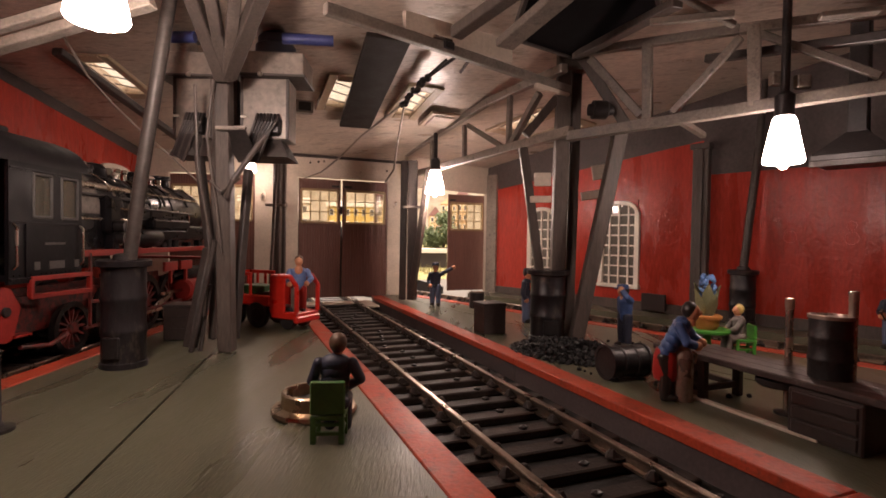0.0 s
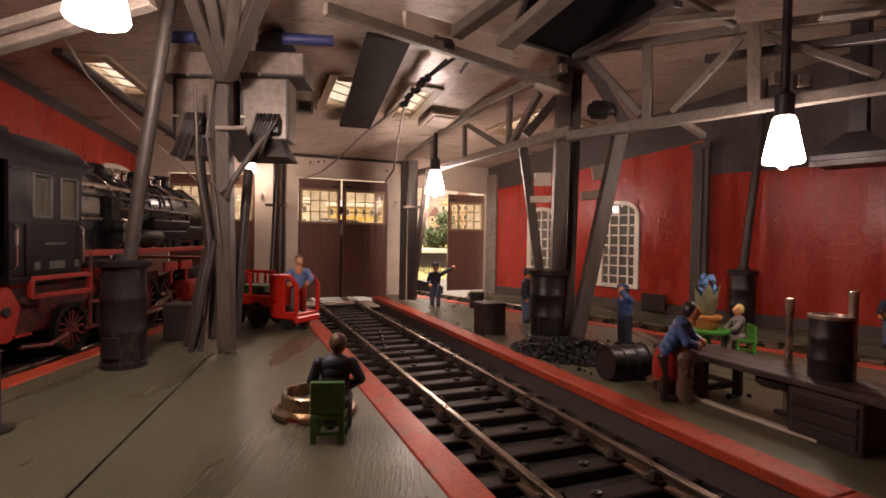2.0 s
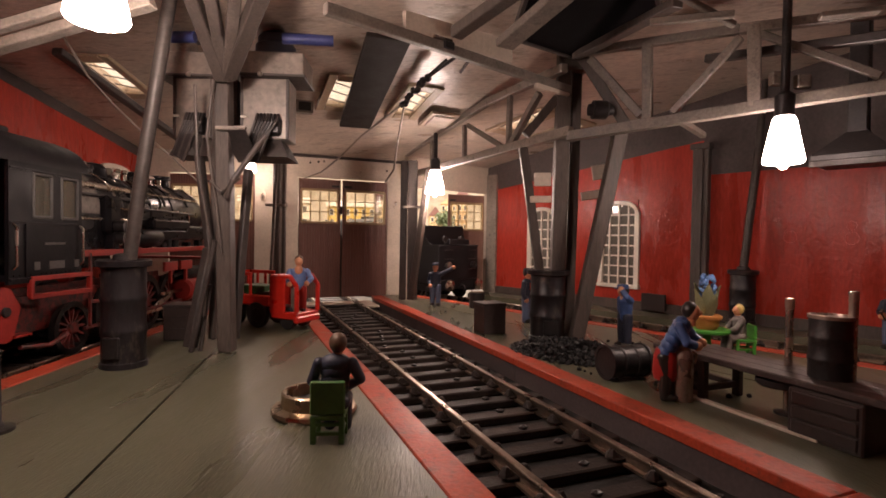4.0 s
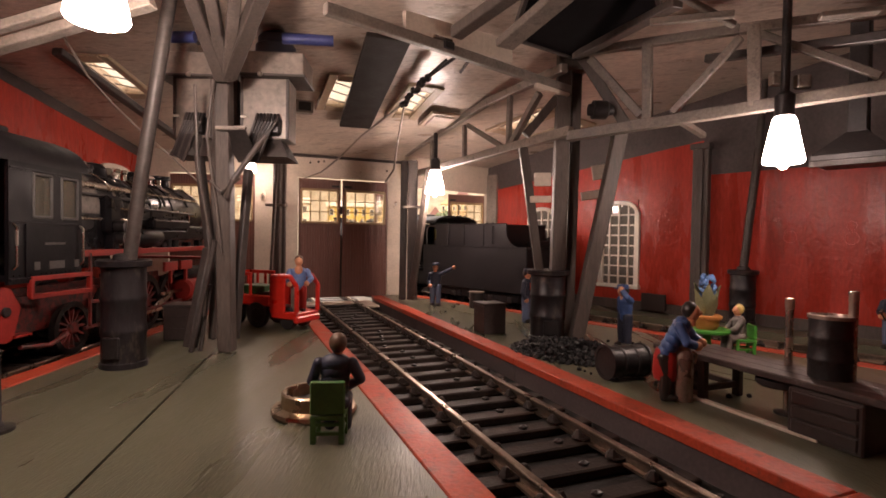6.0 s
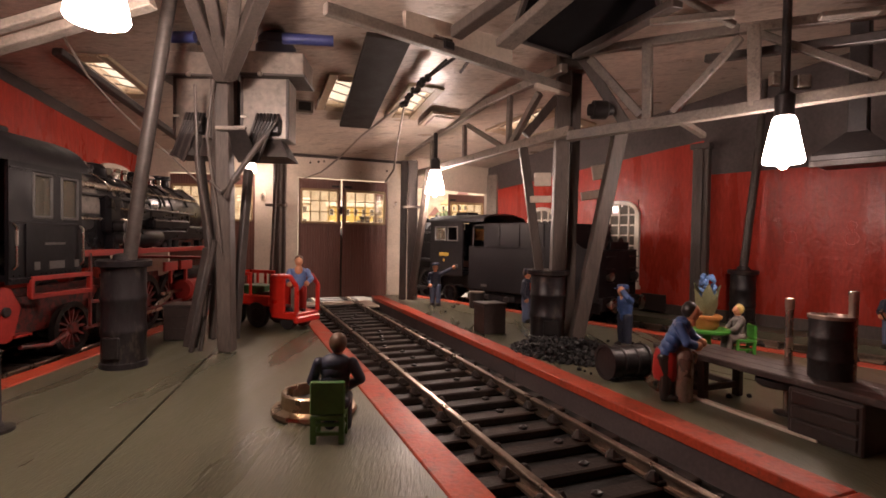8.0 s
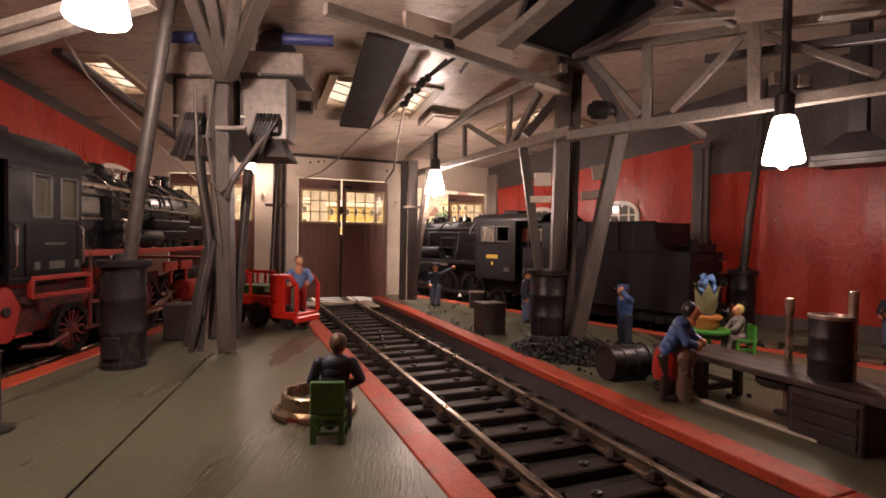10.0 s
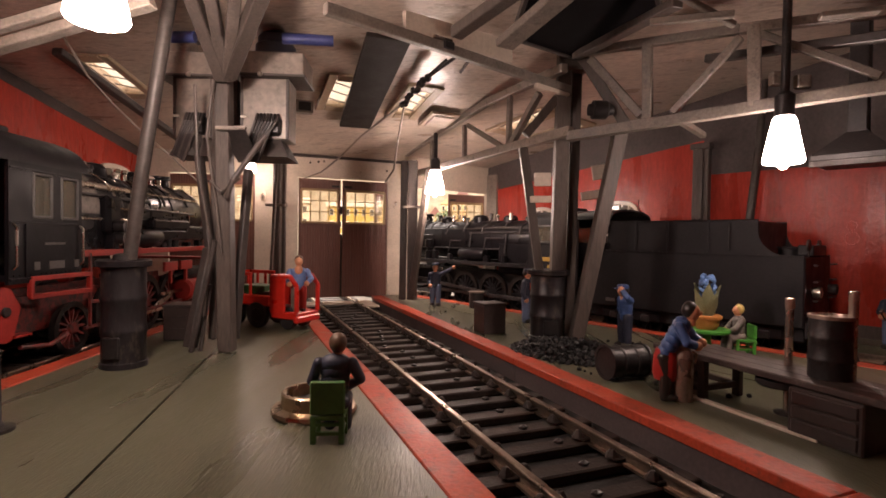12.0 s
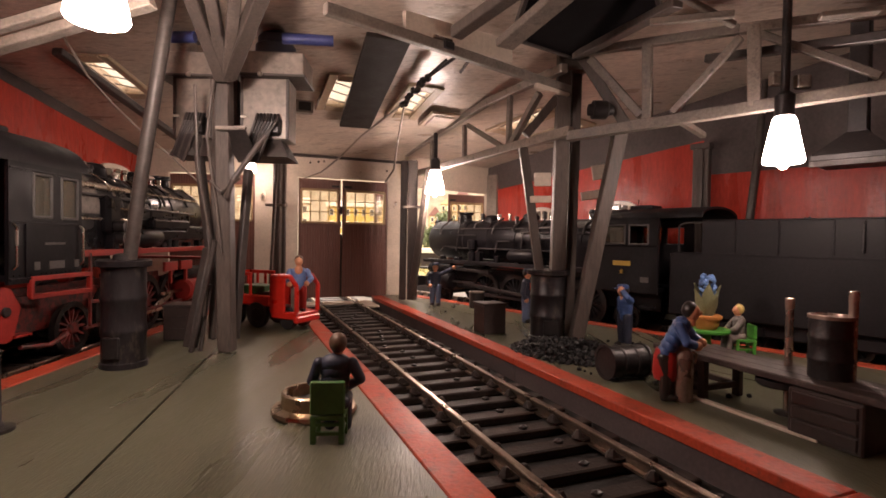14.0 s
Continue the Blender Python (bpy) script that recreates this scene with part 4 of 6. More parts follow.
def hub_of(r, width, spokes):
    """The hub of that wheel with its spokes cast on."""
    bm = B()
    turned(bm, [(0.01, -width * 0.6), (r * 0.24, -width * 0.6), (r * 0.24, width * 0.6), (0.01, width * 0.6)], 14, "X")
    for k in range(spokes):
        q = 2 * math.pi * k / spokes
        bar(bm, (0, r * 0.2 * math.cos(q), r * 0.2 * math.sin(q)), (0, r * 0.9 * math.cos(q), r * 0.9 * math.sin(q)), r * 0.085, width * 0.5, lift=(1, 0, 0))
    return bm


WHEELS = []
TYRE = mat("dark_oily_tyre", (0.016, 0.012, 0.011), 0.45, 0.4, var=0.3)
# oily patched red, its base darkened to hold the shadow on the running gear
SHADED_RED = mat("oily_red_wheel_paint_in_shade", (0.16, 0.018, 0.014), 0.5, var=0.35, dirt=(0.03, 0.015, 0.013), dirt_at=0.52)


def axle(parent, y, r, paint, keyed, spokes=14, gauge=2.8):
    """A pair of wheels as one part, its tyres a little brighter."""
    e = new("wheelset")
    e.parent = parent
    e.matrix_basis = upose(0, y, RAIL_Z + r)
    me, hub = mesh_of("rim", spoked(r, 0.6), TYRE, 35), mesh_of("spokes", hub_of(r, 0.6, spokes), paint, 35)
    for k in (-1, 1):
        m = upose(k * gauge, 0, 0, 0, 0, 0 if k > 0 else 180)
        piece("rim", me, m, e)
        piece("spokes", hub, m, e)
    part("axle", rod(B(), (-gauge, 0, 0), (gauge, 0, 0), 0.25), IRON, e)
    if keyed:
        WHEELS.append((e, y, r))
    return e


def coal(bm, n, x0, x1, y0, y1, z, bump, seed, size=0.45):
    rng = random.Random(seed)
    for k in range(n):
        x, y = rng.uniform(x0, x1), rng.uniform(y0, y1)
        u, v = (x - x0) / (x1 - x0) * 2 - 1, (y - y0) / (y1 - y0) * 2 - 1
        h = bump * max(0, 1 - u * u) * max(0, 1 - v * v)
        g = bmesh.ops.create_icosphere(bm, subdivisions=1, radius=rng.uniform(0.5, 1.0) * size)["verts"]
        for p in g:
            p.co *= rng.uniform(0.7, 1.2)
        bmesh.ops.translate(bm, vec=(x, y, z + h), verts=g)
    return bm


def buffers(t, y, z, out, beam_paint, span=3.0):
    part("buffer_beam", bx(B(), 0, y, z, 8.4, 0.5, 1.5, bevel=0.06), beam_paint, t)
    for k in (-1, 1):
        part("buffer", turned(B(), [(0.35, 0), (0.35, out * 0.9), (0.85, out * 1.0), (0.85, out * 1.3), (0.01, out * 1.45)], 18, "Y", (k * span, y, z)), STEEL if out else IRON, t, "steel buffer with a polished head")


def sheet_profile(bm, x, thick, outline):
    """An upright sheet across x, cut to an outline of (y, z)."""
    lo = [bm.verts.new((x - thick / 2, y, z)) for y, z in outline]
    hi = [bm.verts.new((x + thick / 2, y, z)) for y, z in outline]
    n = len(outline)
    for k in range(n):
        bm.faces.new((lo[k], lo[(k + 1) % n], hi[(k + 1) % n], hi[k]))
    bm.faces.new(lo)
    bm.faces.new(hi)
    bmesh.ops.recalc_face_normals(bm, faces=bm.faces)
    return bm


def tender(t, L, keyed, half, paint, wheel_paint):
    """A bogie tender; its rear end at y = 0, its front at y = L."""
    b1 = L - 3.1
    part("tank", bx(B(), 0, L / 2 + 0.2, 4.9, 2 * half, L - 0.4, 6.1, bevel=0.12), paint, t)
    bunker = part("coal_bunker", bx(B(), 0, (4.2 + b1) / 2, 8.1, 2 * half - 0.3, b1 - 4.2, 0.3), paint, t, "high black sheet bunker for coal")
    sweep = [(1.7 + 2.3 * math.sin(q), 7.96 + 2.3 * (1 - math.cos(q))) for q in [math.pi / 2 * k / 8 for k in range(9)]]
    side = sweep + [(4.0, 11.05), (b1, 11.05), (b1, 7.96)]
    for k in (-1, 1):
        part("side_sheet", sheet_profile(B(), k * (half - 0.1), 0.22, side), paint, bunker)
        part("coping", bx(B(), k * (half - 0.08), (4.0 + b1) / 2, 11.08, 0.34, b1 - 4.0, 0.14, bevel=0.04), paint, bunker)
    part("rear_sheet", bx(B(), 0, 4.1, 9.45, 2 * half - 0.45, 0.25, 3.1, bevel=0.05), paint, bunker)
    part("front_sheet", bx(B(), 0, b1 - 0.15, 9.5, 2 * half - 0.45, 0.25, 3.1, bevel=0.05), paint, bunker)
    c = part("coal_load", coal(B(), 170, -half + 0.5, half - 0.5, 4.8, b1 - 0.6, 9.9, 1.05, 8, 0.55), COAL, t, "heaped black coal")
    c["kind"] = "stuff"
    for y in (8.1, 12.0, 15.4):
        for k in (-1, 1):
            part("rib", bx(B(), k * (half + 0.05), y, 9.55, 0.14, 0.16, 2.9, bevel=0.04), paint, t)
    for k in (-1, 1):
        part("beading", bx(B(), k * (half + 0.04), L / 2 + 0.2, 7.93, 0.14, L - 0.5, 0.16), paint, t)
        part("grab_rail", wire(B(), [(k * (half + 0.1), 6.2, 8.4), (k * (half + 0.3), 6.2, 8.55), (k * (half + 0.3), 6.2, 10.6), (k * (half + 0.1), 6.2, 10.75)], 0.07, 6), IRON, t)
        part("front_handrail", wire(B(), [(k * (half - 0.05), L - 0.9, 7.9), (k * (half - 0.05), L - 0.9, 10.6), (k * (half - 0.05), L - 1.5, 10.9), (k * (half - 0.05), b1, 10.9)], 0.1, 6), IRON, t, "thin iron handrail")
        part("frame_plate", bx(B(), k * (half - 0.8), L / 2, 1.3, 0.3, L - 1, 1.3, bevel=0.05), BLACK_SOFT, t)
        part("lamp_iron", turned(B(), [(0.35, -0.08), (0.5, -0.08), (0.5, 0.08), (0.35, 0.08), (0.35, -0.08)], 14, "Y", (k * 1.7 - 1.2, 0.5, 8.9)), IRON, t)
        part("lamp_post", rod(B(), (k * 1.7 - 1.2, 0.5, 7.9), (k * 1.7 - 1.2, 0.5, 8.5), 0.1), IRON, t)
        for z in (2.6, 4.2, 5.8, 7.2):
            part("step", bx(B(), k * 2.6, -0.15, z, 1.6, 0.3, 0.12), IRON, t)
        part("tail_lamp", turned(B(), [(0.01, 0.1), (0.45, 0.1), (0.5, -0.1), (0.5, -0.55), (0.36, -0.6), (0.3, -0.5), (0.01, -0.5)], 16, "Y", (k * 2.7, 0.1, 4.9)), STEEL if k < 0 else IRON, t, "small round tail lamp")
    part("toolbox", bx(B(), 0, 0.9, 8.45, 4.2, 1.2, 0.9, bevel=0.08), paint, t)
    part("water_hatch", turned(B(), [(0.9, 7.9), (0.9, 8.5), (1.05, 8.55), (1.05, 8.7), (0.01, 8.8)], 20, "Z", (0, 2.6, 0)), paint, t)
    buffers(t, 0.1, 1.8, -0.9, paint)
    part("coupling_hook", wire(B(), [(0, 0, 1.8), (0, -0.9, 1.7), (0, -1.1, 1.2), (0, -0.7, 1.0)], 0.16), IRON, t)
    for y in (3.4, 7.0, L - 7.0, L - 3.4):
        axle(t, y, 1.5, wheel_paint, keyed, 10)
    for y in (5.2, L - 5.2):
        for k in (-1, 1):
            part("bogie_frame", bx(B(), k * 3.6, y, 1.1, 0.35, 6.4, 1.0, bevel=0.1), wheel_paint, t)
            for q in (-1.8, 1.8):
                part("axle_box", bx(B(), k * 3.85, y + q, 0.95, 0.3, 0.9, 0.8, bevel=0.12), IRON, t)
    part("maker_plate", bx(B(), -half - 0.04, L - 3.2, 2.6, 0.05, 1.1, 0.35), GREY_MARK, t, "small worn grey lettering bar")


def engine(t, keyed, P, paint, frame_paint, wheel_paint):
    """A tender engine; P: its measures along y (front positive) and up."""
    half, c0, c1, bz, br, front, board = P["half"], P["cab"][0], P["cab"][1], P["bz"], P["br"], P["front"], P["board"]
    top = P["cab_top"]
    # boiler, smokebox and mountings
    part("boiler", turned(B(), [(0.01, c1 - 0.4), (br, c1 - 0.4), (br, front - 8), (br * 0.97, front - 8)], 36, "Y", (0, 0, bz)), P["boiler_paint"], t)
    part("smokebox", turned(B(), [(br * 0.97, front - 8), (br * 1.04, front - 7.9), (br * 1.04, front - 0.4), (br * 0.96, front), (0.01, front)], 36, "Y", (0, 0, bz)), paint, t)
    part("smokebox_door", turned(B(), [(br * 0.78, front), (br * 0.74, front + 0.35), (0.01, front + 0.7)], 30, "Y", (0, 0, bz)), paint, t)
    for y in [c1 + 3 + k * 5.2 for k in range(int((front - 9 - c1) / 5.2) + 1)]:
        part("boiler_band", turned(B(), [(br, y - 0.15), (br + 0.07, y - 0.15), (br + 0.07, y + 0.15), (br, y + 0.15)], 36, "Y", (0, 0, bz)), paint, t)
    zt = bz + br
    part("chimney", turned(B(), [(1.15, zt - 0.5), (0.95, zt + 0.3), (0.9, zt + P["chim"]), (1.15, zt + P["chim"] + 0.1), (1.15, zt + P["chim"] + 0.45), (0.8, zt + P["chim"] + 0.5)], 22, "Z", (0, P["chim_y"], 0)), paint, t)
    for y, r, h in P["domes"]:
        part("dome", turned(B(), [(r * 1.15, zt - 0.6), (r, zt), (r, zt + h * 0.5), (r * 0.75, zt + h * 0.85), (0.01, zt + h)], 22, "Z", (0, y, 0)), paint, t)
    for y in P["valves"]:
        v = part("safety_valve", turned(B(), [(0.28, zt - 0.2), (0.22, zt + 0.6), (0.32, zt + 0.7), (0.25, zt + 1.0), (0.01, zt + 1.05)], 12, "Z", (0.6, y, 0)), STEEL, t, "bright safety valve")
    part("whistle", turned(B(), [(0.14, zt - 0.2), (0.14, zt + 0.8), (0.2, zt + 0.85), (0.2, zt + 1.2), (0.01, zt + 1.25)], 10, "Z", (-0.8, c1 + 2.2, 0)), STEEL, t, "bright steam whistle")
    for k in (-1, 1):
        q = radians(58)
        x = k * (br + 0.28) * math.sin(q)
        part("handrail", wire(B(), [(x, c1, bz + (br + 0.28) * math.cos(q)), (x, front - 1, bz + (br + 0.28) * math.cos(q))], 0.09, 6), STEEL if P["bright"] else IRON, t, "long thin handrail")
        for z, y0, y1, r in P["pipes"]:
            xx = k * (math.sqrt(max(0.2, br * br - (z - bz) ** 2)) + 0.22)
            part("pipe", rod(B(), (xx, y0, z), (xx, y1, z), r, seg=10), STEEL if (P["bright"] and r > 0.15) else IRON, t, "steam pipe along the boiler")
        # running board
        part("running_board", bx(B(), k * (half - 0.9), (c1 + front - 0.6) / 2, board, 1.8, front - c1 - 0.6, 0.22, bevel=0.04), frame_paint, t)
        part("edge_valance", bx(B(), k * half, (c1 + front - 0.6) / 2, board - 0.12, 0.16, front - c1 - 0.6, 0.5, bevel=0.03), frame_paint, t)
        part("frame_plate", bx(B(), k * 2.1, (c0 + front) / 2, 3.0, 0.3, front - c0 - 1, 2.8, bevel=0.05), wheel_paint, t)
        part("firebox_side", bx(B(), k * (br - 0.45), c1 + 3.2, bz - br * 0.85, 1.0, 6.8, br * 1.5, bevel=0.25), P["boiler_paint"], t)
        # air tank, pump and cylinder
        part("air_tank", turned(B(), [(0.01, -2.6), (0.7, -2.5), (0.9, -2.1), (0.9, 2.1), (0.7, 2.5), (0.01, 2.6)], 18, "Y", (k * (half - 0.9), c1 + 11, board + 1.1)), paint, t)
        part("pump", turned(B(), [(0.6, 0), (0.6, 1.2), (0.35, 1.3), (0.35, 1.7), (0.65, 1.8), (0.65, 3.0), (0.01, 3.1)], 16, "Z", (k * (br + 0.5), front - 10.5, board + 0.1)), paint, t)
        part("cylinder", turned(B(), [(0.01, -2.6), (1.0, -2.6), (1.3, -2.3), (1.3, 2.3), (1.0, 2.6), (0.01, 2.7)], 20, "Y", (k * 3.9, front - 4.6, 2.7)), frame_paint if P["bright"] else paint, t)
        part("valve_chest", turned(B(), [(0.01, -2.4), (0.8, -2.4), (0.8, 2.4), (0.01, 2.5)], 18, "Y", (k * 3.8, front - 4.6, 4.5)), paint, t)
        part("slide_bar", bx(B(), k * 3.9, front - 9.3, 2.7, 0.25, 4.6, 0.3), STEEL if P["bright"] else IRON, t, "oily slide bar")
        part("connecting_rod", bar(B(), (k * 3.85, front - 9.5, 2.5), (k * 3.85, P["drivers"][1], 1.5), 0.25, 0.5, bevel=0.05), STEEL if P["bright"] else IRON, t, "oily connecting rod")
        part("side_rod", bx(B(), k * 3.6, (P["drivers"][0] + P["drivers"][-1]) / 2, 1.2, 0.22, P["drivers"][-1] - P["drivers"][0] + 0.8, 0.5, bevel=0.06), STEEL if P["bright"] else IRON, t, "side rod")
        part("reversing_link", bar(B(), (k * 3.9, P["drivers"][-1] - 1.5, 4.4), (k * 3.9, front - 7, 4.6), 0.18, 0.35), IRON, t)
        # cab side round its windows
        yy = (c0, *[v for w in P["wins"] for v in w], c1)
        w0, w1 = P["win_z"]
        side = part("cab_side", bx(B(), k * half, (c0 + c1) / 2, (P["cab_low"] + w0) / 2, 0.25, c1 - c0, w0 - P["cab_low"]), P["cab_paint"], t)
        part("cab_cornice", bx(B(), k * half, (c0 + c1) / 2, (w1 + top) / 2, 0.25, c1 - c0, top - w1), P["cab_paint"], t)
        for j, (a, b) in enumerate(zip(yy, yy[1:])):
            if j % 2 == 0:
                part("cab_pillar", bx(B(), k * half, (a + b) / 2, (w0 + w1) / 2, 0.25, b - a, w1 - w0), P["cab_paint"], t)
        for j, (a, b) in enumerate(P["wins"]):
            f = part("cab_window", wire(B(), [(k * (half + 0.12), a, w0), (k * (half + 0.12), b, w0), (k * (half + 0.12), b, w1), (k * (half + 0.12), a, w1), (k * (half + 0.12), a, w0)], 0.1, 6), P["win_frame"], side, "narrow cab window frame")
            if not (P["open_win"] and j == 0):
                part("pane", bx(B(), k * half, (a + b) / 2, (w0 + w1) / 2, 0.06, b - a, w1 - w0), CAB_PANE, side, "glossy cab window pane")
        part("cab_step", bx(B(), k * (half - 0.2), c0 + 1.2, 2.2, 0.8, 1.4, 0.15), frame_paint, t)
        if P["plate"]:
            part("number_plate", bx(B(), k * (half + 0.16), c0 + 4.0, 6.65, 0.06, 2.0, 0.5), YELLOW, side, "small yellow lettering bar")
            part("mark_plate", bx(B(), k * (half + 0.16), c0 + 4.0, 5.75, 0.06, 0.3, 0.42), YELLOW, side, "small yellow mark")
            part("mark_plate", bx(B(), k * (half + 0.16), c0 + 1.4, 5.0, 0.06, 0.9, 0.55), GREY_MARK, side, "small grey panel")
        else:
            part("number_plate", bx(B(), k * (half + 0.16), (c0 + c1) / 2 + 0.6, 8.2, 0.06, 2.0, 0.16), GREY_MARK, side, "thin worn lettering bar")
            for yy, w in ((c0 + 2.4, 0.5), (c0 + 4.3, 1.5), (c0 + 6.4, 0.5)):
                part("mark_plate", bx(B(), k * (half + 0.15), yy, 6.7, 0.05, w, 0.55), GREY_MARK, side, "small worn grey panel")
    bx_front = B()
    for k in (-1, 1):
        bx(bx_front, k * (half - 0.7), c1 - 0.12, (board + top) / 2, 1.3, 0.24, top - board)
    bx(bx_front, 0, c1 - 0.12, (zt + top) / 2 + 0.3, 2 * half, 0.24, max(0.6, top - zt))
    part("cab_front", bx_front, P["cab_paint"], t)
    part("cab_floor", bx(B(), 0, (c0 + c1) / 2, P["cab_low"] + 0.4, 2 * half - 0.3, c1 - c0, 0.4), paint, t)
    # curved cab roof
    bm = B()
    n, rings = 12, []
    for y in (c0 - P["eave"], c1 + 0.5):
        for th in (0, 0.22):
            ring = []
            for j in range(n + 1):
                q = math.pi * (j / n - 0.5)
                ring.append(bm.verts.new(((half + 0.3) * math.sin(q), y, top - 0.1 + P["roof_rise"] * math.cos(q) + th)))
            rings.append(ring)
    for a, b in ((0, 2), (3, 1), (1, 0), (2, 3)):
        for j in range(n):
            bm.faces.new((rings[a][j], rings[a][j + 1], rings[b][j + 1], rings[b][j]))
    for j in (0, n):
        bm.faces.new((rings[0][j], rings[1][j], rings[3][j], rings[2][j]))
    bmesh.ops.recalc_face_normals(bm, faces=bm.faces)
    part("cab_roof", bm, P["roof_paint"], t)
    part("roof_vent", bx(B(), 0, (c0 + c1) / 2, top + P["roof_rise"] + 0.25, 2.4, 2.6, 0.5, bevel=0.1), P["roof_paint"], t)
    part("backhead", bx(B(), 0, c1 - 1.0, bz - 0.6, 2 * br * 0.8, 1.2, 2 * br * 0.8, bevel=0.3), paint, t)
    buffers(t, front + 0.9, 2.2, 0.9, frame_paint)
    part("front_platform", bx(B(), 0, front - 0.2, board - 1.4, 2 * half, 2.6, 0.25), frame_paint, t)
    part("headlamp", turned(B(), [(0.55, 0), (0.6, 0.6), (0.5, 0.65), (0.01, 0.6)], 16, "Y", (0, front + 0.4, zt - 0.2)), paint, t)
    for y in P["drivers"]:
        axle(t, y, P["wheel_r"], wheel_paint, keyed, 16)
    for y in P["carriers"]:
        axle(t, y, P["carrier_r"], wheel_paint, keyed, 14)


CAB_PANE = glass("glossy_cab_pane", (0.6, 0.5, 0.35), 0.04, 0.12, 2.0)
COAL = mat("black_coal", (0.008, 0.007, 0.0075), 0.55, spec=0.3, var=0.5, grain=4, bump=0.6)
YELLOW = mat("yellow_lettering", (0.42, 0.27, 0.04), 0.5, var=0.15)
GREY_MARK = mat("faded_grey_lettering", (0.075, 0.068, 0.064), 0.6, var=0.25)
PALE_CLAD = mat("pale_grey_cladding", (0.20, 0.175, 0.155), 0.4, 0.2, var=0.3, grain=3, bump=0.2, dirt=(0.06, 0.05, 0.045), dirt_at=0.6)
GREY_BOILER = mat("oily_black_boiler", (0.010, 0.009, 0.0105), 0.3, var=0.35, grain=3, bump=0.2, spec=0.4)

# the engine that backs in beside the red wall
ENGINE = thing("steam_locomotive", 0, 0, 0, 0, "matt black steam locomotive backing into the shed", "locomotive", "locomotives")
engine(ENGINE, True, dict(half=4.2, cab=(22.5, 29.7), cab_top=11.5, cab_low=3.6, roof_rise=1.0, eave=4.3, bz=8.85, br=2.8, front=61.0, board=5.7, boiler_paint=BLACK, chim=0.95, chim_y=55.2,
                          domes=((49.8, 1.0, 0.95), (42.4, 1.15, 1.0), (36.5, 1.0, 0.85)), valves=(33.5, 39.5, 46.8, 52.0), pipes=((10.6, 30, 41, 0.16), (9.9, 30, 42, 0.13), (7.6, 32, 56, 0.12)), bright=False,
                          wins=((23.6, 25.7), (26.2, 28.6)), win_z=(8.7, 10.7), cab_paint=BLACK_SOFT, win_frame=GREY_MARK, roof_paint=BLACK_SOFT, plate=True, open_win=True,
                          drivers=(31.5, 37.0, 42.5, 48.0), wheel_r=2.35, carriers=(26.5, 56.5), carrier_r=1.35), BLACK, BLACK_SOFT, BLACK_SOFT)
TENDER = thing("locomotive_tender", 0, 0, 0, 0, "matt black bogie tender heaped with coal, leading the locomotive", "tender")
tender(TENDER, 21.4, True, 4.2, BLACK_SOFT, BLACK_SOFT)

# the engine at rest on the other side
x, y = plan(A_LEFT, 94.5, 0)
rest = thing("steam_locomotive", x, y, 0, A_LEFT, "parked black steam locomotive with red frames, wheels and running boards", "locomotive", "locomotives")
engine(rest, False, dict(half=4.7, cab=(0.2, 7.2), cab_top=13.6, cab_low=5.6, roof_rise=2.4, eave=3.0, bz=11.2, br=3.2, front=33.0, board=7.5, boiler_paint=GREY_BOILER, chim=0.9, chim_y=28.8, open_win=False,
                         domes=((16.0, 1.3, 1.2), (22.8, 1.25, 1.2)), valves=(12.2, 14.0, 19.2, 20.4, 25.5), pipes=((13.0, 7.4, 17, 0.3), (12.2, 7.4, 20, 0.15), (10.2, 7.4, 16, 0.16), (11.4, 18, 30, 0.13)), bright=True,
                         wins=((2.3, 4.0), (5.0, 6.7)), win_z=(10.0, 12.9), cab_paint=GLOSS_BLACK, win_frame=GREY_MARK, roof_paint=BLACK_SOFT, plate=False,
                         drivers=(14.6, 20.0, 25.4), wheel_r=2.6, carriers=(8.9, 29.6), carrier_r=1.95), BLACK, LOCO_RED, SHADED_RED)
bm = B()
for a, b in (((2.0, 5.85), (8.3, 5.8)), ((2.0, 4.65), (8.3, 4.5)), ((2.1, 5.85), (2.1, 4.6)), ((8.2, 5.8), (8.2, 4.5))):
    bar(bm, (4.8, *a), (4.8, *b), 0.34, 0.34, bevel=0.05)
part("step_frame", bm, LOCO_RED, rest, "red open step frame under the cab")
part("frame_stay", bar(B(), (4.75, 8.35, 7.4), (4.75, 8.35, 1.6), 0.18, 0.18), SHADED_RED, rest)
part("rear_frame_plate", sheet_profile(B(), 4.55, 0.25, [(-2.6, 5.75), (0.6, 5.35), (1.4, 4.0), (0.8, 2.1), (0.2, 1.9), (-2.6, 2.4)]), LOCO_RED, rest, "red angular frame plate")
part("frame_boss", turned(B(), [(0.01, 0.3), (0.3, 0.3), (0.34, 0.0)], 14, "X", (4.55, 0.1, 3.9)), IRON, rest)
part("brake_beam", wire(B(), [(4.3, 1.8, 1.3), (4.3, 4.6, 0.9), (4.3, 6.4, 1.4)], 0.16, 8), SHADED_RED, rest)
for y0, y1, z0, z1 in ((9.0, 30.0, 1.3, 1.7), (9.6, 14.5, 3.4, 3.0)):
    part("brake_rod", bar(B(), (3.9, y0, z0), (3.9, y1, z1), 0.2, 0.3, bevel=0.04), SHADED_RED, rest)
for y0 in (22.0, 25.5):
    part("ladder_frame", bx(B(), 4.5, y0, 5.6, 0.3, 2.8, 1.0, bevel=0.05), LOCO_RED, rest)
    part("ladder_frame", bx(B(), 4.5, y0, 4.6, 0.3, 0.4, 1.6, bevel=0.05), LOCO_RED, rest)
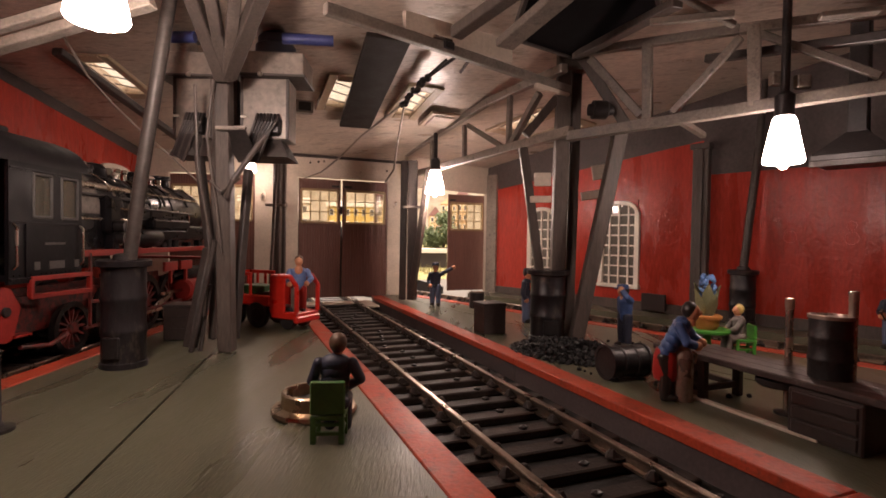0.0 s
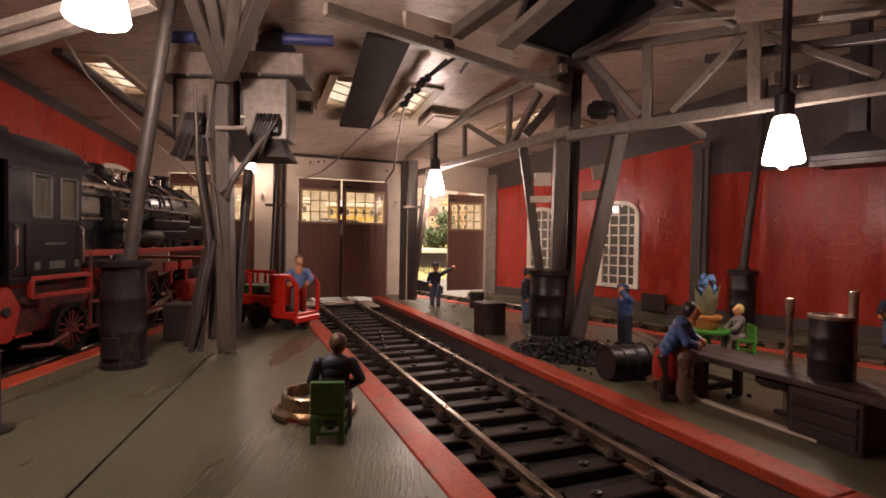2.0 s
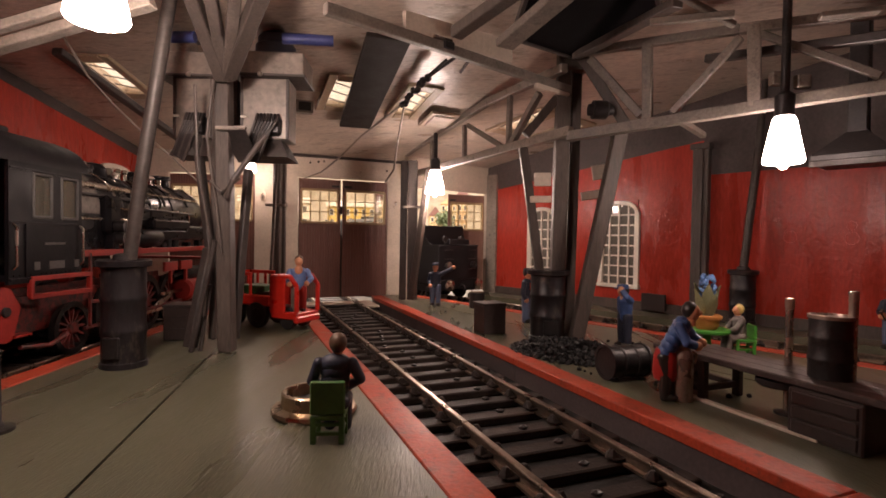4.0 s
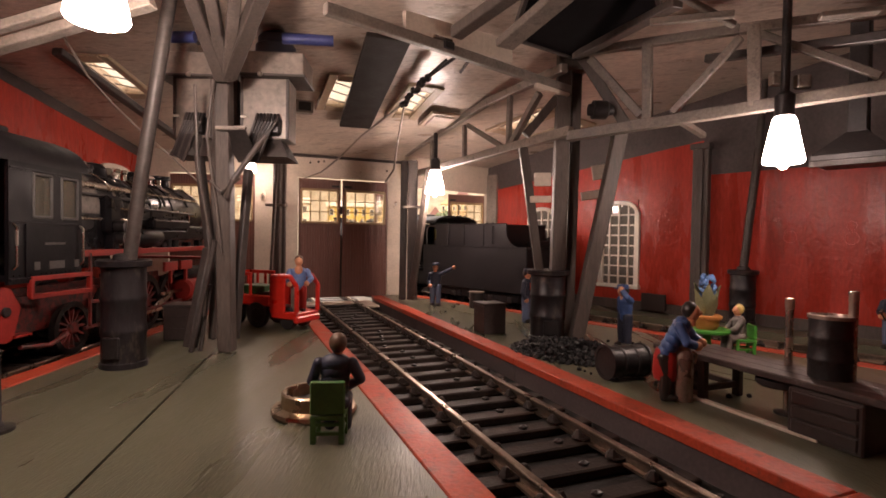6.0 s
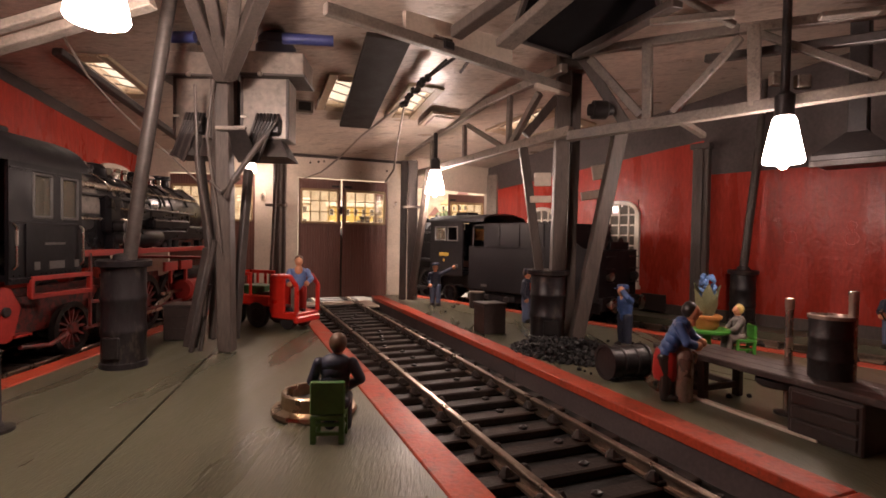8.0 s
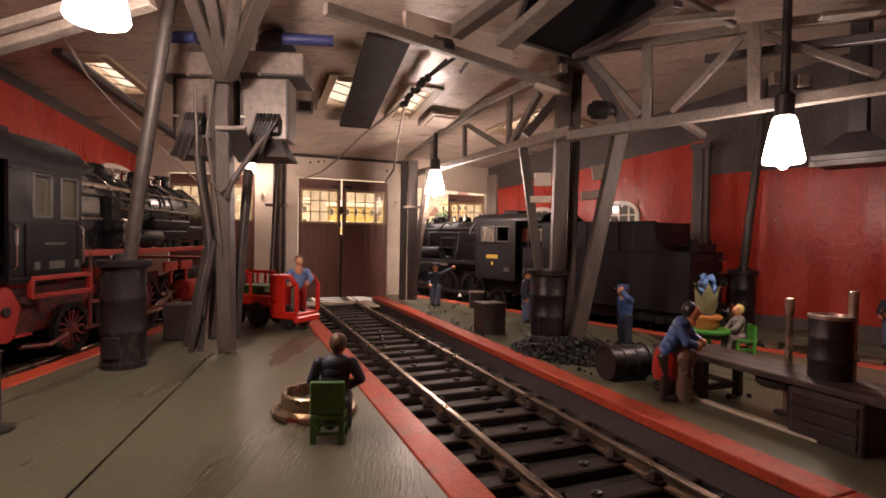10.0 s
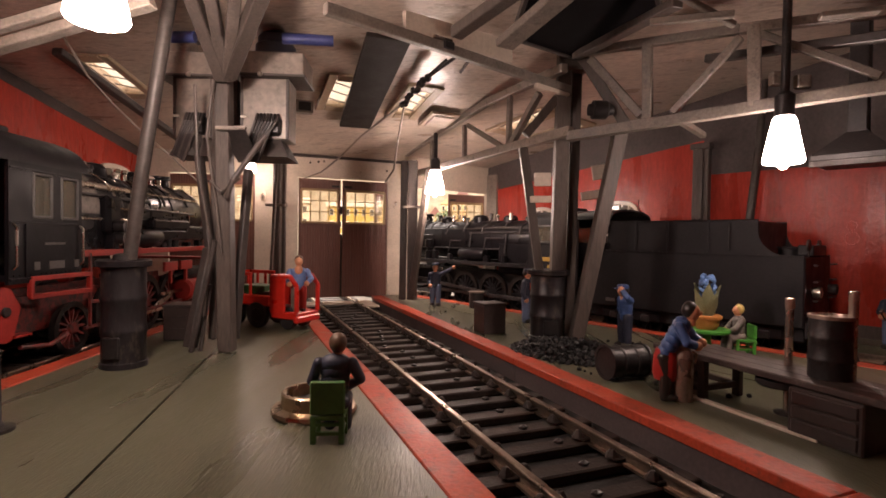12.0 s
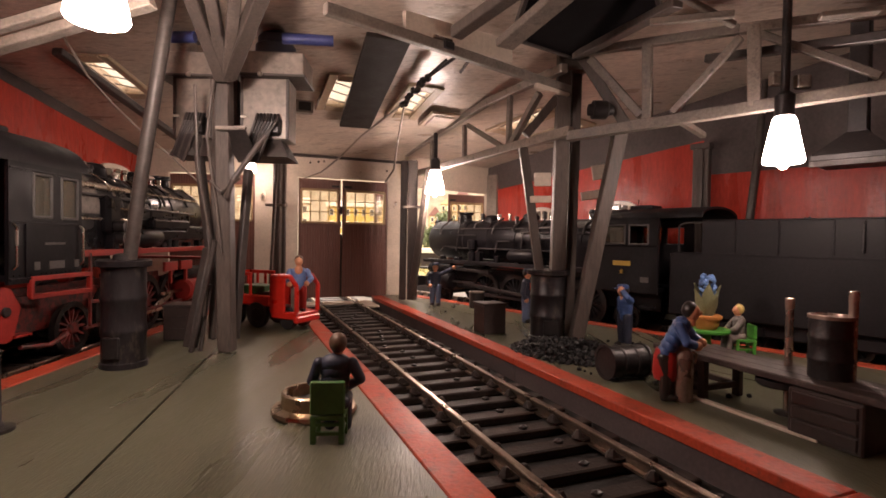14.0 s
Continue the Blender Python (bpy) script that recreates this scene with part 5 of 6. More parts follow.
for k, (z, y0, y1) in enumerate(((8.9, 18, 32), (10.0, 19, 27), (9.4, 26, 32.5))):
    part("side_tank", bx(B(), 3.9, (y0 + y1) / 2, z, 0.9, y1 - y0, 1.1, bevel=0.2), BLACK, rest)
# beading, handrails and rivets on the parked engine's cab
for z in (9.6, 13.1, 5.9):
    part("beading", bx(B(), 4.86, 3.7, z, 0.1, 6.9, 0.14, bevel=0.02), BLACK, rest)
for yy in (0.5, 6.95):
    part("cab_handrail", wire(B(), [(4.85, yy, 6.6), (5.1, yy, 6.8), (5.1, yy, 9.3), (4.85, yy, 9.5)], 0.08, 6), STEEL, rest, "thin bright handrail")
part("door_edge", bx(B(), 4.87, 1.6, 7.8, 0.1, 0.12, 3.6), BLACK, rest)
for k in range(14):
    part("rivet", ball(B(), 4.84, 0.6 + k * 0.48, 6.15, 0.07, sub=1), BLACK, rest)
# rivets and beading on the other cab and tender
for k in range(16):
    part("rivet", ball(B(), -4.24, 22.7 + k * 0.44, 8.3, 0.06, sub=1), BLACK, ENGINE)
part("beading", bx(B(), -4.36, 26.1, 8.5, 0.1, 7.1, 0.14, bevel=0.02), BLACK, ENGINE)
# fittings that crowd the boilers
rng = random.Random(17)
for eng, side, z0, br, bz, y0, y1, n in ((rest, 1, 7.6, 3.2, 11.2, 12.5, 31.5, 26), (ENGINE, -1, 5.7, 2.85, 9.1, 30, 58, 30)):
    for k in range(n):
        yy = y0 + (y1 - y0) * (k + rng.random()) / n
        kind = k % 4
        if kind == 0:
            h = rng.uniform(0.5, 1.5)
            part("junction_box", bx(B(), side * (br + 0.55), yy, z0 + h / 2, rng.uniform(0.5, 0.9), rng.uniform(0.6, 1.3), h, bevel=0.1), BLACK, eng)
        elif kind == 1:
            q0, q1 = rng.uniform(0.1, 0.5), rng.uniform(0.9, 1.5)
            pts = [(side * (br + 0.2) * math.sin(q0 + (q1 - q0) * j / 5), yy + (0.5 if j > 2 else 0), bz + (br + 0.2) * math.cos(q0 + (q1 - q0) * j / 5)) for j in range(6)]
            part("feed_pipe", wire(B(), pts, rng.uniform(0.09, 0.16), 6), STEEL if (eng is rest and k % 8 == 1) else IRON, eng)
        elif kind == 2:
            q = rng.uniform(0.15, 0.7)
            part("valve", turned(B(), [(0.28, -0.1), (0.24, 0.5), (0.36, 0.55), (0.3, 0.85), (0.01, 0.9)], 12, "Z", (side * br * math.sin(q), yy, bz + br * math.cos(q))), STEEL if k % 3 == 0 else IRON, eng)
        else:
            ln = rng.uniform(1.5, 4.0)
            zz = rng.uniform(bz - 1.5, bz + 1.6)
            xx = side * (math.sqrt(br * br - (zz - bz) ** 2) + 0.2)
            part("conduit", wire(B(), [(xx, yy - ln / 2, zz), (xx, yy + ln / 2, zz), (side * (br + 0.3), yy + ln / 2 + 0.3, bz - 2.0)], 0.1, 6), STEEL if eng is rest and k % 8 == 3 else IRON, eng)
part("firebox_cladding", turned(B(), [(3.22, 6.9), (3.3, 7.0), (3.3, 12.0), (3.22, 12.1)], 36, "Y", (0, 0, 11.2)), PALE_CLAD, rest, "pale grey boiler cladding by the cab")
part("feed_pump", bx(B(), 3.3, 13.2, 10.6, 1.3, 2.0, 3.4, bevel=0.3), BLACK, rest)
for z in (8.6, 9.6):
    part("pump_cylinder", turned(B(), [(0.01, -0.9), (0.5, -0.85), (0.55, 0.85), (0.01, 0.9)], 14, "X", (4.0, 13.2, z)), IRON, rest)
x, y = plan(A_LEFT, 95.5, 0)
rt = thing("locomotive_tender", x, y, 0, A_LEFT + 180, "parked black tender with red frames behind the parked locomotive", "tender")
tender(rt, 18.2, False, 4.5, BLACK_SOFT, SHADED_RED)
rt.matrix_basis = upose(*plan(A_LEFT, 114.5, 0), 0, 0, 0, A_LEFT)



# ---------------------------------------------------------------- painted miniature figures
SKIN = mat("painted_skin", (0.62, 0.27, 0.14), 0.45, var=0.12)
NAVY = mat("navy_cloth_paint", (0.02, 0.024, 0.045), 0.5, var=0.25)
BLUE_CLOTH = mat("blue_cloth_paint", (0.045, 0.09, 0.24), 0.45, var=0.25)
LIGHT_BLUE = mat("light_blue_cloth_paint", (0.14, 0.22, 0.45), 0.5, var=0.2)
JEANS = mat("faded_jeans_paint", (0.10, 0.13, 0.22), 0.55, var=0.25)
RED_CLOTH = mat("red_cloth_paint", (0.38, 0.025, 0.018), 0.45, var=0.2)
FLAG = mat("orange_red_flag_paint", (0.62, 0.07, 0.02), 0.5, var=0.15)
DARK_HAIR = mat("dark_hair_paint", (0.025, 0.018, 0.015), 0.4, var=0.3)
BROWN_HAIR = mat("brown_hair_paint", (0.11, 0.06, 0.035), 0.5, var=0.3)
BLOND = mat("blond_hair_paint", (0.55, 0.40, 0.13), 0.5, var=0.2)
GREY_CLOTH = mat("grey_speckled_cloth_paint", (0.17, 0.15, 0.14), 0.5, var=0.4, grain=3)
WHITE_PAINT = mat("white_enamel", (0.75, 0.7, 0.62), 0.4, var=0.1)
GREEN = mat("bright_green_enamel", (0.06, 0.27, 0.035), 0.42, var=0.2, grain=4, bump=0.2)
DULL_GREEN = mat("dull_green_enamel", (0.05, 0.14, 0.03), 0.5, var=0.25, grain=4, bump=0.2)
DARK_GREEN = mat("dark_green_enamel", (0.03, 0.10, 0.03), 0.42, var=0.2)


def limb(bm, pts, r0, r1):
    n = len(pts) - 1
    for k in range(n):
        a, b = r0 + (r1 - r0) * k / n, r0 + (r1 - r0) * (k + 1) / n
        rod(bm, pts[k], pts[k + 1], a, b, 10)
    for k, p in enumerate(pts):
        ball(bm, *p, (r0 + (r1 - r0) * k / n) * 1.02, sub=2)
    return bm


def figure(x, y, z, rz, label, shirt, trousers, hair, legs, torso, head, arms, cap=None, shoes=None, extra=()):
    """A painted miniature figure, one plain cast body; it faces -y before it is turned."""
    lay = []
    bm = B()
    for pts in legs:
        limb(bm, pts, 0.42, 0.30)
    lay.append((bm, trousers))
    bm = B()
    for p in legs:
        q = p[-1]
        ball(bm, q[0], q[1] - 0.22, q[2] + 0.02, 0.27, 0.5, 0.22)
    lay.append((bm, shoes or DARK_HAIR))
    bm = B()
    (hx, hy, hz), (sx, sy, sz) = torso
    for k in range(5):
        u = k / 4
        ball(bm, hx + (sx - hx) * u, hy + (sy - hy) * u, hz + (sz - hz) * u, 0.66 + 0.16 * u, 0.48 + 0.05 * u, 0.55)
    for pts in arms:
        limb(bm, pts, 0.3, 0.22)
    lay.append((bm, shirt))
    bm = B()
    for pts in arms:
        ball(bm, *pts[-1], 0.27)
    cx, cy, cz = head
    ball(bm, cx, cy, cz, 0.40, 0.44, 0.5)
    ball(bm, cx, cy - 0.43, cz - 0.02, 0.09, 0.12, 0.12, 1)
    rod(bm, (cx, cy + 0.05, cz - 0.75), (cx, cy, cz - 0.3), 0.24, 0.22, 10)
    lay.append((bm, SKIN))
    bm = B()
    ball(bm, cx, cy + 0.12, cz + 0.1, 0.45, 0.45, 0.52)
    lay.append((bm, hair))
    if cap:
        bm = turned(B(), [(0.44, cz + 0.22), (0.5, cz + 0.42), (0.42, cz + 0.58), (0.01, cz + 0.62)], 16, "Z", (cx, cy, 0))
        bx(bm, cx, cy - 0.5, cz + 0.26, 0.6, 0.4, 0.08, bevel=0.03)
        lay.append((bm, cap))
    lay += list(extra)
    bm, mats = join(lay)
    ob = new("miniature_figure", mesh_of("miniature_figure", bm, mats[0], 60))
    for m in mats[1:]:
        ob.data.materials.append(m)
    ob.matrix_basis = upose(x, y, z, 0, 0, rz)
    return tagged(ob, label, "figurine", "painted miniature figures")


STAND = [[(-0.36, 0, 2.6), (-0.38, -0.05, 1.3), (-0.4, 0, 0.2)], [(0.36, 0, 2.6), (0.38, 0.02, 1.3), (0.42, 0.05, 0.2)]]
# in front of the open door, one arm stretched out
figure(-0.94,67.87, 0, -12, "painted figure in dark jacket and jeans, one arm stretched out", NAVY, JEANS, BROWN_HAIR, STAND, ((0, 0, 2.8), (0, 0, 4.1)), (0, -0.1, 5.15),
       [[(0.7, 0, 4.2), (1.6, -0.1, 4.7), (2.5, -0.2, 5.2)], [(-0.7, 0, 4.2), (-0.95, 0.05, 3.3), (-0.6, -0.5, 2.7)]], cap=NAVY)
# by the column
figure(9.16,55.12, 0, 60, "painted figure in black jacket and jeans holding a red flag", NAVY, JEANS, DARK_HAIR, STAND, ((0, 0, 2.8), (0, 0, 4.3)), (0, -0.1, 5.3),
       [[(0.72, 0, 4.3), (0.95, 0.1, 3.3), (0.85, -0.2, 2.5)], [(-0.72, 0, 4.3), (-0.95, 0.1, 3.3), (-0.8, -0.3, 2.5)]], cap=NAVY,
       extra=[(bx(B(), 0.25, -0.52, 3.5, 0.14, 0.1, 1.7, bevel=0.03), WHITE_PAINT), (bx(B(), -0.5, -1.0, 4.0, 0.12, 0.9, 0.75, bevel=0.03), FLAG)])
# shading its brow
figure(15.60,43.19, 0, -75, "painted figure in blue overalls raising a hand to its brow", BLUE_CLOTH, NAVY, DARK_HAIR, STAND, ((0, 0.05, 2.6), (0.1, -0.05, 3.9)), (0.1, -0.35, 4.75),
       [[(0.7, 0, 4.0), (1.0, -0.5, 4.3), (0.45, -0.75, 4.95)], [(-0.7, 0, 4.0), (-1.0, 0.2, 3.2), (-0.8, 0.3, 2.5)]], cap=BLUE_CLOTH)
# leaning on the bench
figure(12.91,29.00, 0, 60, "painted figure in blue and red bending over the bench end", BLUE_CLOTH, DARK_HAIR, DARK_HAIR, [[(-0.3, 0.1, 2.4), (-0.34, 0, 1.3), (-0.34, 0, 0.2)], [(0.3, 0.1, 2.4), (0.34, -0.1, 1.3), (0.36, 0, 0.2)]],
       ((0, 0.05, 2.7), (0, -0.75, 4.3)), (0, -1.25, 5.1), [[(0.7, -0.7, 4.3), (0.85, -1.3, 3.6), (0.5, -1.75, 3.35)], [(-0.7, -0.7, 4.3), (-0.95, -1.1, 3.5), (-0.5, -1.6, 3.3)]],
       extra=[(turned(B(), [(0.60, 1.15), (0.70, 1.5), (0.68, 2.3), (0.55, 2.9)], 14, "Z", (0, 0.05, 0)), RED_CLOTH)])
# at the edge by the wall, holding a bright tool
figure(38.7,43.47, 0, -70, "painted figure in dark clothes holding a bright tool", NAVY, JEANS, DARK_HAIR, STAND, ((0, 0, 2.7), (0, 0, 4.0)), (0, -0.1, 4.9),
       [[(0.7, 0, 4.0), (0.8, -0.5, 3.2), (0.4, -1.1, 3.0)], [(-0.7, 0, 4.0), (-0.9, -0.2, 3.2), (-0.3, -1.0, 2.9)]], cap=NAVY, extra=[(bar(B(), (0.1, -1.1, 2.7), (0.1, -1.8, 3.5), 0.18, 0.3), STEEL)])


def seated(seat, back):
    return [[(-0.34, 0, seat + 0.4), (-0.4, -1.15, seat + 0.35), (-0.4, -1.2, 0.2)], [(0.34, 0, seat + 0.4), (0.4, -1.15, seat + 0.35), (0.4, -1.25, 0.2)]]


def chair(x, y, rz, label, paint, w=1.75, seat=1.35, top=2.7):
    t = thing("chair", x, y, 0, rz, label, "chair", "small chairs")
    part("seat", bx(B(), 0, 0, seat, w, w, 0.22, bevel=0.05), paint, t)
    part("backrest", bx(B(), 0, w / 2 - 0.1, (seat + top) / 2 + 0.15, w, 0.22, top - seat, bevel=0.06), paint, t)
    for a in (-1, 1):
        for b in (-1, 1):
            part("leg", bx(B(), a * (w / 2 - 0.14), b * (w / 2 - 0.14), seat / 2, 0.24, 0.24, seat, bevel=0.03), paint, t)
        part("stretcher", bx(B(), a * (w / 2 - 0.14), 0, 0.5, 0.14, w - 0.4, 0.14), paint, t)
    for z in (0.45, 0.85):
        part("back_stretcher", bx(B(), 0, w / 2 - 0.14, z, w - 0.4, 0.14, 0.14), paint, t)
    return t


# the foreground: a figure on a green chair beside a brass wheel
RIM = mat("worn_pale_metal_rim", (0.36, 0.27, 0.22), 0.35, 0.7, var=0.25)
TUBE = mat("dull_steel_tube", (0.52, 0.45, 0.38), 0.25, 0.9, var=0.2, grain=4, bump=0.1)
cx, cy = -4.94, 22.51
chair(cx, cy, 184, "small dull green wooden chair with a square back", DULL_GREEN, 1.5, 1.15, 2.6)
sitter = figure(cx + 0.2, cy + 0.1, 0, 184, "painted figure in a navy shirt sitting on a green chair", NAVY, NAVY, BROWN_HAIR, seated(1.35, 1), ((0, -0.15, 2.0), (0, -0.25, 3.55)), (-0.1, -0.35, 4.5),
       [[(0.8, -0.2, 3.6), (1.15, -0.3, 2.7), (0.5, -1.1, 2.2)], [(-0.8, -0.2, 3.6), (-1.2, -0.3, 2.8), (-0.5, -1.1, 2.2)]])
sitter.scale = (0.92, 0.92, 0.92)
wx, wy = -6.50, 26.00
t = thing("brass_disc", wx, wy, 0, 0, "loose brass flanged locomotive wheel lying flat on the floor", "loose wheel")
part("flange", turned(B(), [(1.55, 0.0), (2.1, 0.02), (2.16, 0.15), (2.1, 0.3), (1.75, 0.36), (1.66, 0.42)], 48), BRASSY, t)
part("tyre", turned(B(), [(1.66, 0.36), (1.62, 1.05), (1.55, 1.12), (1.38, 1.12), (1.34, 1.05), (1.34, 0.25)], 48), BRASSY, t)
part("disc", turned(B(), [(1.36, 0.3), (1.36, 0.5), (0.4, 0.42), (0.4, 0.8), (0.15, 0.8), (0.15, 0.3)], 36), IRON, t, "dark wheel disc with a hub")


# ---------------------------------------------------------------- red platform truck with its driver
def truck(x, y, rz):
    t = thing("platform_truck", x, y, 0, rz, "bright red electric platform truck with stake sides and a green load", "truck")
    part("bed", bx(B(), -1.6, 0, 2.35, 5.2, 3.2, 0.9, bevel=0.1), CART_RED, t)
    part("chassis", bx(B(), -0.4, 0, 1.5, 6.8, 2.2, 0.9, bevel=0.1), IRON, t)
    for a in (-1, 1):
        for q in range(4):
            part("stake", bx(B(), -4.05 + 0.95 * q, a * 1.5, 3.7, 0.22, 0.2, 1.9, bevel=0.03), CART_RED, t)
        part("top_rail", bx(B(), -2.65, a * 1.5, 4.65, 3.2, 0.3, 0.3, bevel=0.05), CART_RED, t)
        for q in (-3.1, -0.4, 2.7):
            w = part("wheel", turned(B(), [(0.01, -0.35), (0.55, -0.35), (0.62, -0.25), (1.05, -0.33), (1.12, -0.2), (1.12, 0.2), (1.05, 0.33), (0.62, 0.25), (0.01, 0.3)], 24, "Y", (q, a * 1.35, 1.13 if q < 2 else 0.75)) if q < 2 else
                     turned(B(), [(0.01, -0.3), (0.7, -0.3), (0.75, -0.15), (0.75, 0.15), (0.7, 0.3), (0.01, 0.3)], 20, "Y", (q, a * 1.0, 0.75)), IRON, t, "black rubber wheel")
    for q in range(4):
        part("stake", bx(B(), -4.1, -1.3 + 0.87 * q, 3.7, 0.2, 0.22, 1.9, bevel=0.03), CART_RED, t)
    part("end_rail", bx(B(), -4.1, 0, 4.65, 0.3, 3.2, 0.3, bevel=0.05), CART_RED, t)
    part("front_bulkhead", bx(B(), 1.15, 0, 3.0, 0.35, 3.2, 3.4, bevel=0.12), CART_RED, t)
    part("driver_platform", bx(B(), 2.6, 0, 1.25, 2.8, 3.2, 0.6, bevel=0.1), CART_RED, t)
    for a in (-1, 1):
        part("guard", wire(B(), [(1.2, a * 1.5, 4.5), (3.2, a * 1.5, 4.6), (3.9, a * 1.5, 3.8), (3.9, a * 1.5, 1.5)], 0.2), CART_RED, t, "red bent guard rail")
    part("front_bumper", bx(B(), 3.85, 0, 0.95, 0.5, 3.3, 0.6, bevel=0.12), CART_RED, t)
    part("side_apron", bx(B(), 1.95, -1.5, 2.9, 1.5, 0.25, 3.2, bevel=0.1), CART_RED, t)
    part("controller", bx(B(), 3.0, -0.7, 2.6, 0.5, 0.4, 2.0, bevel=0.1), DUCT, t, "worn pale controller box")
    part("steering_column", wire(B(), [(1.5, 0.6, 1.5), (1.6, 0.6, 4.6)], 0.14), CART_RED, t)
    part("load_box", bx(B(), -1.5, 0.1, 3.2, 2.8, 2.2, 0.8, bevel=0.1), DARK_GREEN, t, "dark green load")
    part("tray", bx(B(), -0.1, 0.2, 2.95, 1.4, 2.4, 0.3, bevel=0.05), DUCT, t, "grey metal tray")
    return t


CART_RED = mat("bright_red_plastic", (0.62, 0.025, 0.012), 0.35, var=0.12, grain=3, bump=0.08)
tx, ty = -15.4, 49.74
truck(tx - 1.65, ty + 1.2, -24).scale = (1.12, 1.05, 1.12)
figure(tx + 1.35, ty - 0.1, 1.55, 12, "painted figure in a light blue vest driving the red truck", LIGHT_BLUE, RED_CLOTH, BROWN_HAIR, [[(-0.36, 0, 2.4), (-0.4, 0, 1.2), (-0.42, 0, 0.2)], [(0.36, 0, 2.4), (0.4, 0, 1.2), (0.42, 0, 0.2)]], ((0, 0, 2.6), (0, 0, 3.9)), (0, -0.1, 5.0),
       [[(0.8, 0, 4.0), (1.2, -0.3, 3.3), (0.8, -0.9, 2.9)], [(-0.8, 0, 4.0), (-1.2, -0.2, 3.2), (-0.8, -0.8, 2.8)]],
       extra=[(ball(B(), 0, -0.32, 4.15, 0.42, 0.32, 0.5), SKIN)])


# ---------------------------------------------------------------- stoves, drums and boxes
def stove(x, y, r, h, label, pipe=None, pr=0.45):
    t = thing("stove", x, y, 0, 0, label, "stove", "iron stoves")
    part("drum", turned(B(), [(r * 1.02, 0), (r * 1.02, 0.35), (r * 0.95, 0.4), (r * 0.95, h * 0.3), (r * 0.99, h * 0.32), (r * 0.99, h * 0.36), (r * 0.95, h * 0.38), (r * 0.95, h * 0.6), (r * 0.99, h * 0.62), (r * 0.99, h * 0.66), (r * 0.95, h * 0.68), (r * 0.95, h - 0.5)], 32), STOVE_IRON, t)
    part("rim", turned(B(), [(r * 0.95, h - 0.55), (r * 1.16, h - 0.45), (r * 1.18, h - 0.1), (r * 1.05, h), (r * 0.8, h - 0.15), (0.01, h - 0.2)], 32), STOVE_IRON, t)
    part("fire_door", bx(B(), 0, -r * 0.97, h * 0.2, r * 0.8, 0.25, h * 0.2, bevel=0.08), IRON, t)
    if pipe:
        part("stove_pipe", wire(B(), pipe, pr, 16), PIPE, t, "long grey stove pipe")
        part("pipe_collar", turned(B(), [(pr * 1.6, h - 0.25), (pr * 1.5, h + 0.3), (pr, h + 0.4)], 18), IRON, t)
    return t


PIPE = mat("grey_iron_pipe", (0.07, 0.058, 0.052), 0.52, 0.3, var=0.35, grain=3, bump=0.25, dirt=(0.05, 0.042, 0.038), dirt_at=0.6)
sx, sy = -21.60, 34.45
stove(sx, sy, 1.42, 7.25, "black iron drum stove with a long leaning pipe", [(0.35, 0, 7.0), (1.05, 0, 12.3), (3.7, -0.4, 27.5)], 0.44)
stove(9.58, 46.08, 1.62, 6.35, "black iron drum stove standing against the timber column")
bxr, byr = plan(A_RIGHT, 98.5, 7.6)
stove(bxr, byr, 1.35, 6.0, "black iron drum stove against the red wall", [(0, 0, 5.8), (0.6, 0, 12), (1.4, 0, 20), (1.7, 0, 27)], 0.42)


def crate(x, y, rz, w, d, h, label, name="crate"):
    t = thing(name, x, y, 0, rz, label, "box", "dark boxes")
    part("body", bx(B(), 0, 0, h / 2 - 0.1, w, d, h - 0.2, bevel=0.06), DARK_BOX, t)
    part("lid", bx(B(), 0, 0, h - 0.1, w + 0.16, d + 0.16, 0.22, bevel=0.05), DARK_BOX, t)
    for z in (h * 0.33, h * 0.66):
        part("board_joint", bx(B(), 0, 0, z, w + 0.03, d + 0.03, 0.06), IRON, t)
    return t


DARK_BOX = mat("dark_brown_box_paint", (0.03, 0.02, 0.0175), 0.5, var=0.3, grain=4, bump=0.3)
crate(4.61, 49.10, 22, 2.3, 2.3, 2.9, "dark brown lidded coal box on the platform")
crate(-22.38, 44.10, 8, 2.6, 2.4, 3.0, "dark brown lidded box beside the parked locomotive")
t = thing("bucket", 4.48, 66.28, 0, 0, "small black drum with a pale rim behind the box", "drum")
part("drum", turned(B(), [(0.95, 0), (0.95, 2.0), (0.9, 2.05)], 20), IRON, t)
part("rim", turned(B(), [(0.9, 2.0), (1.05, 2.0), (1.05, 2.15), (0.8, 2.15), (0.01, 2.05)], 20), DUCT, t, "pale rim")
t = thing("bollard", -20.13, 22.64, 0, 0, "black iron post on the platform", "bollard")
part("post", turned(B(), [(0.5, 0.2), (0.36, 0.4), (0.32, 3.4), (0.42, 3.6), (0.01, 3.9)], 18), IRON, t)
part("foot", turned(B(), [(0.85, 0), (0.85, 0.16), (0.5, 0.25)], 18), IRON, t)
x, y = plan(A_RIGHT, 87.6, 9.1)
t = thing("wall_hatch", x, y, 0, A_RIGHT - 90, "small brown wooden hatch low on the red wall", "hatch", "", "structure")
part("hatch", bx(B(), 0, -0.2, 1.1, 3.2, 0.4, 2.2, bevel=0.06), DARK_BOX, t)

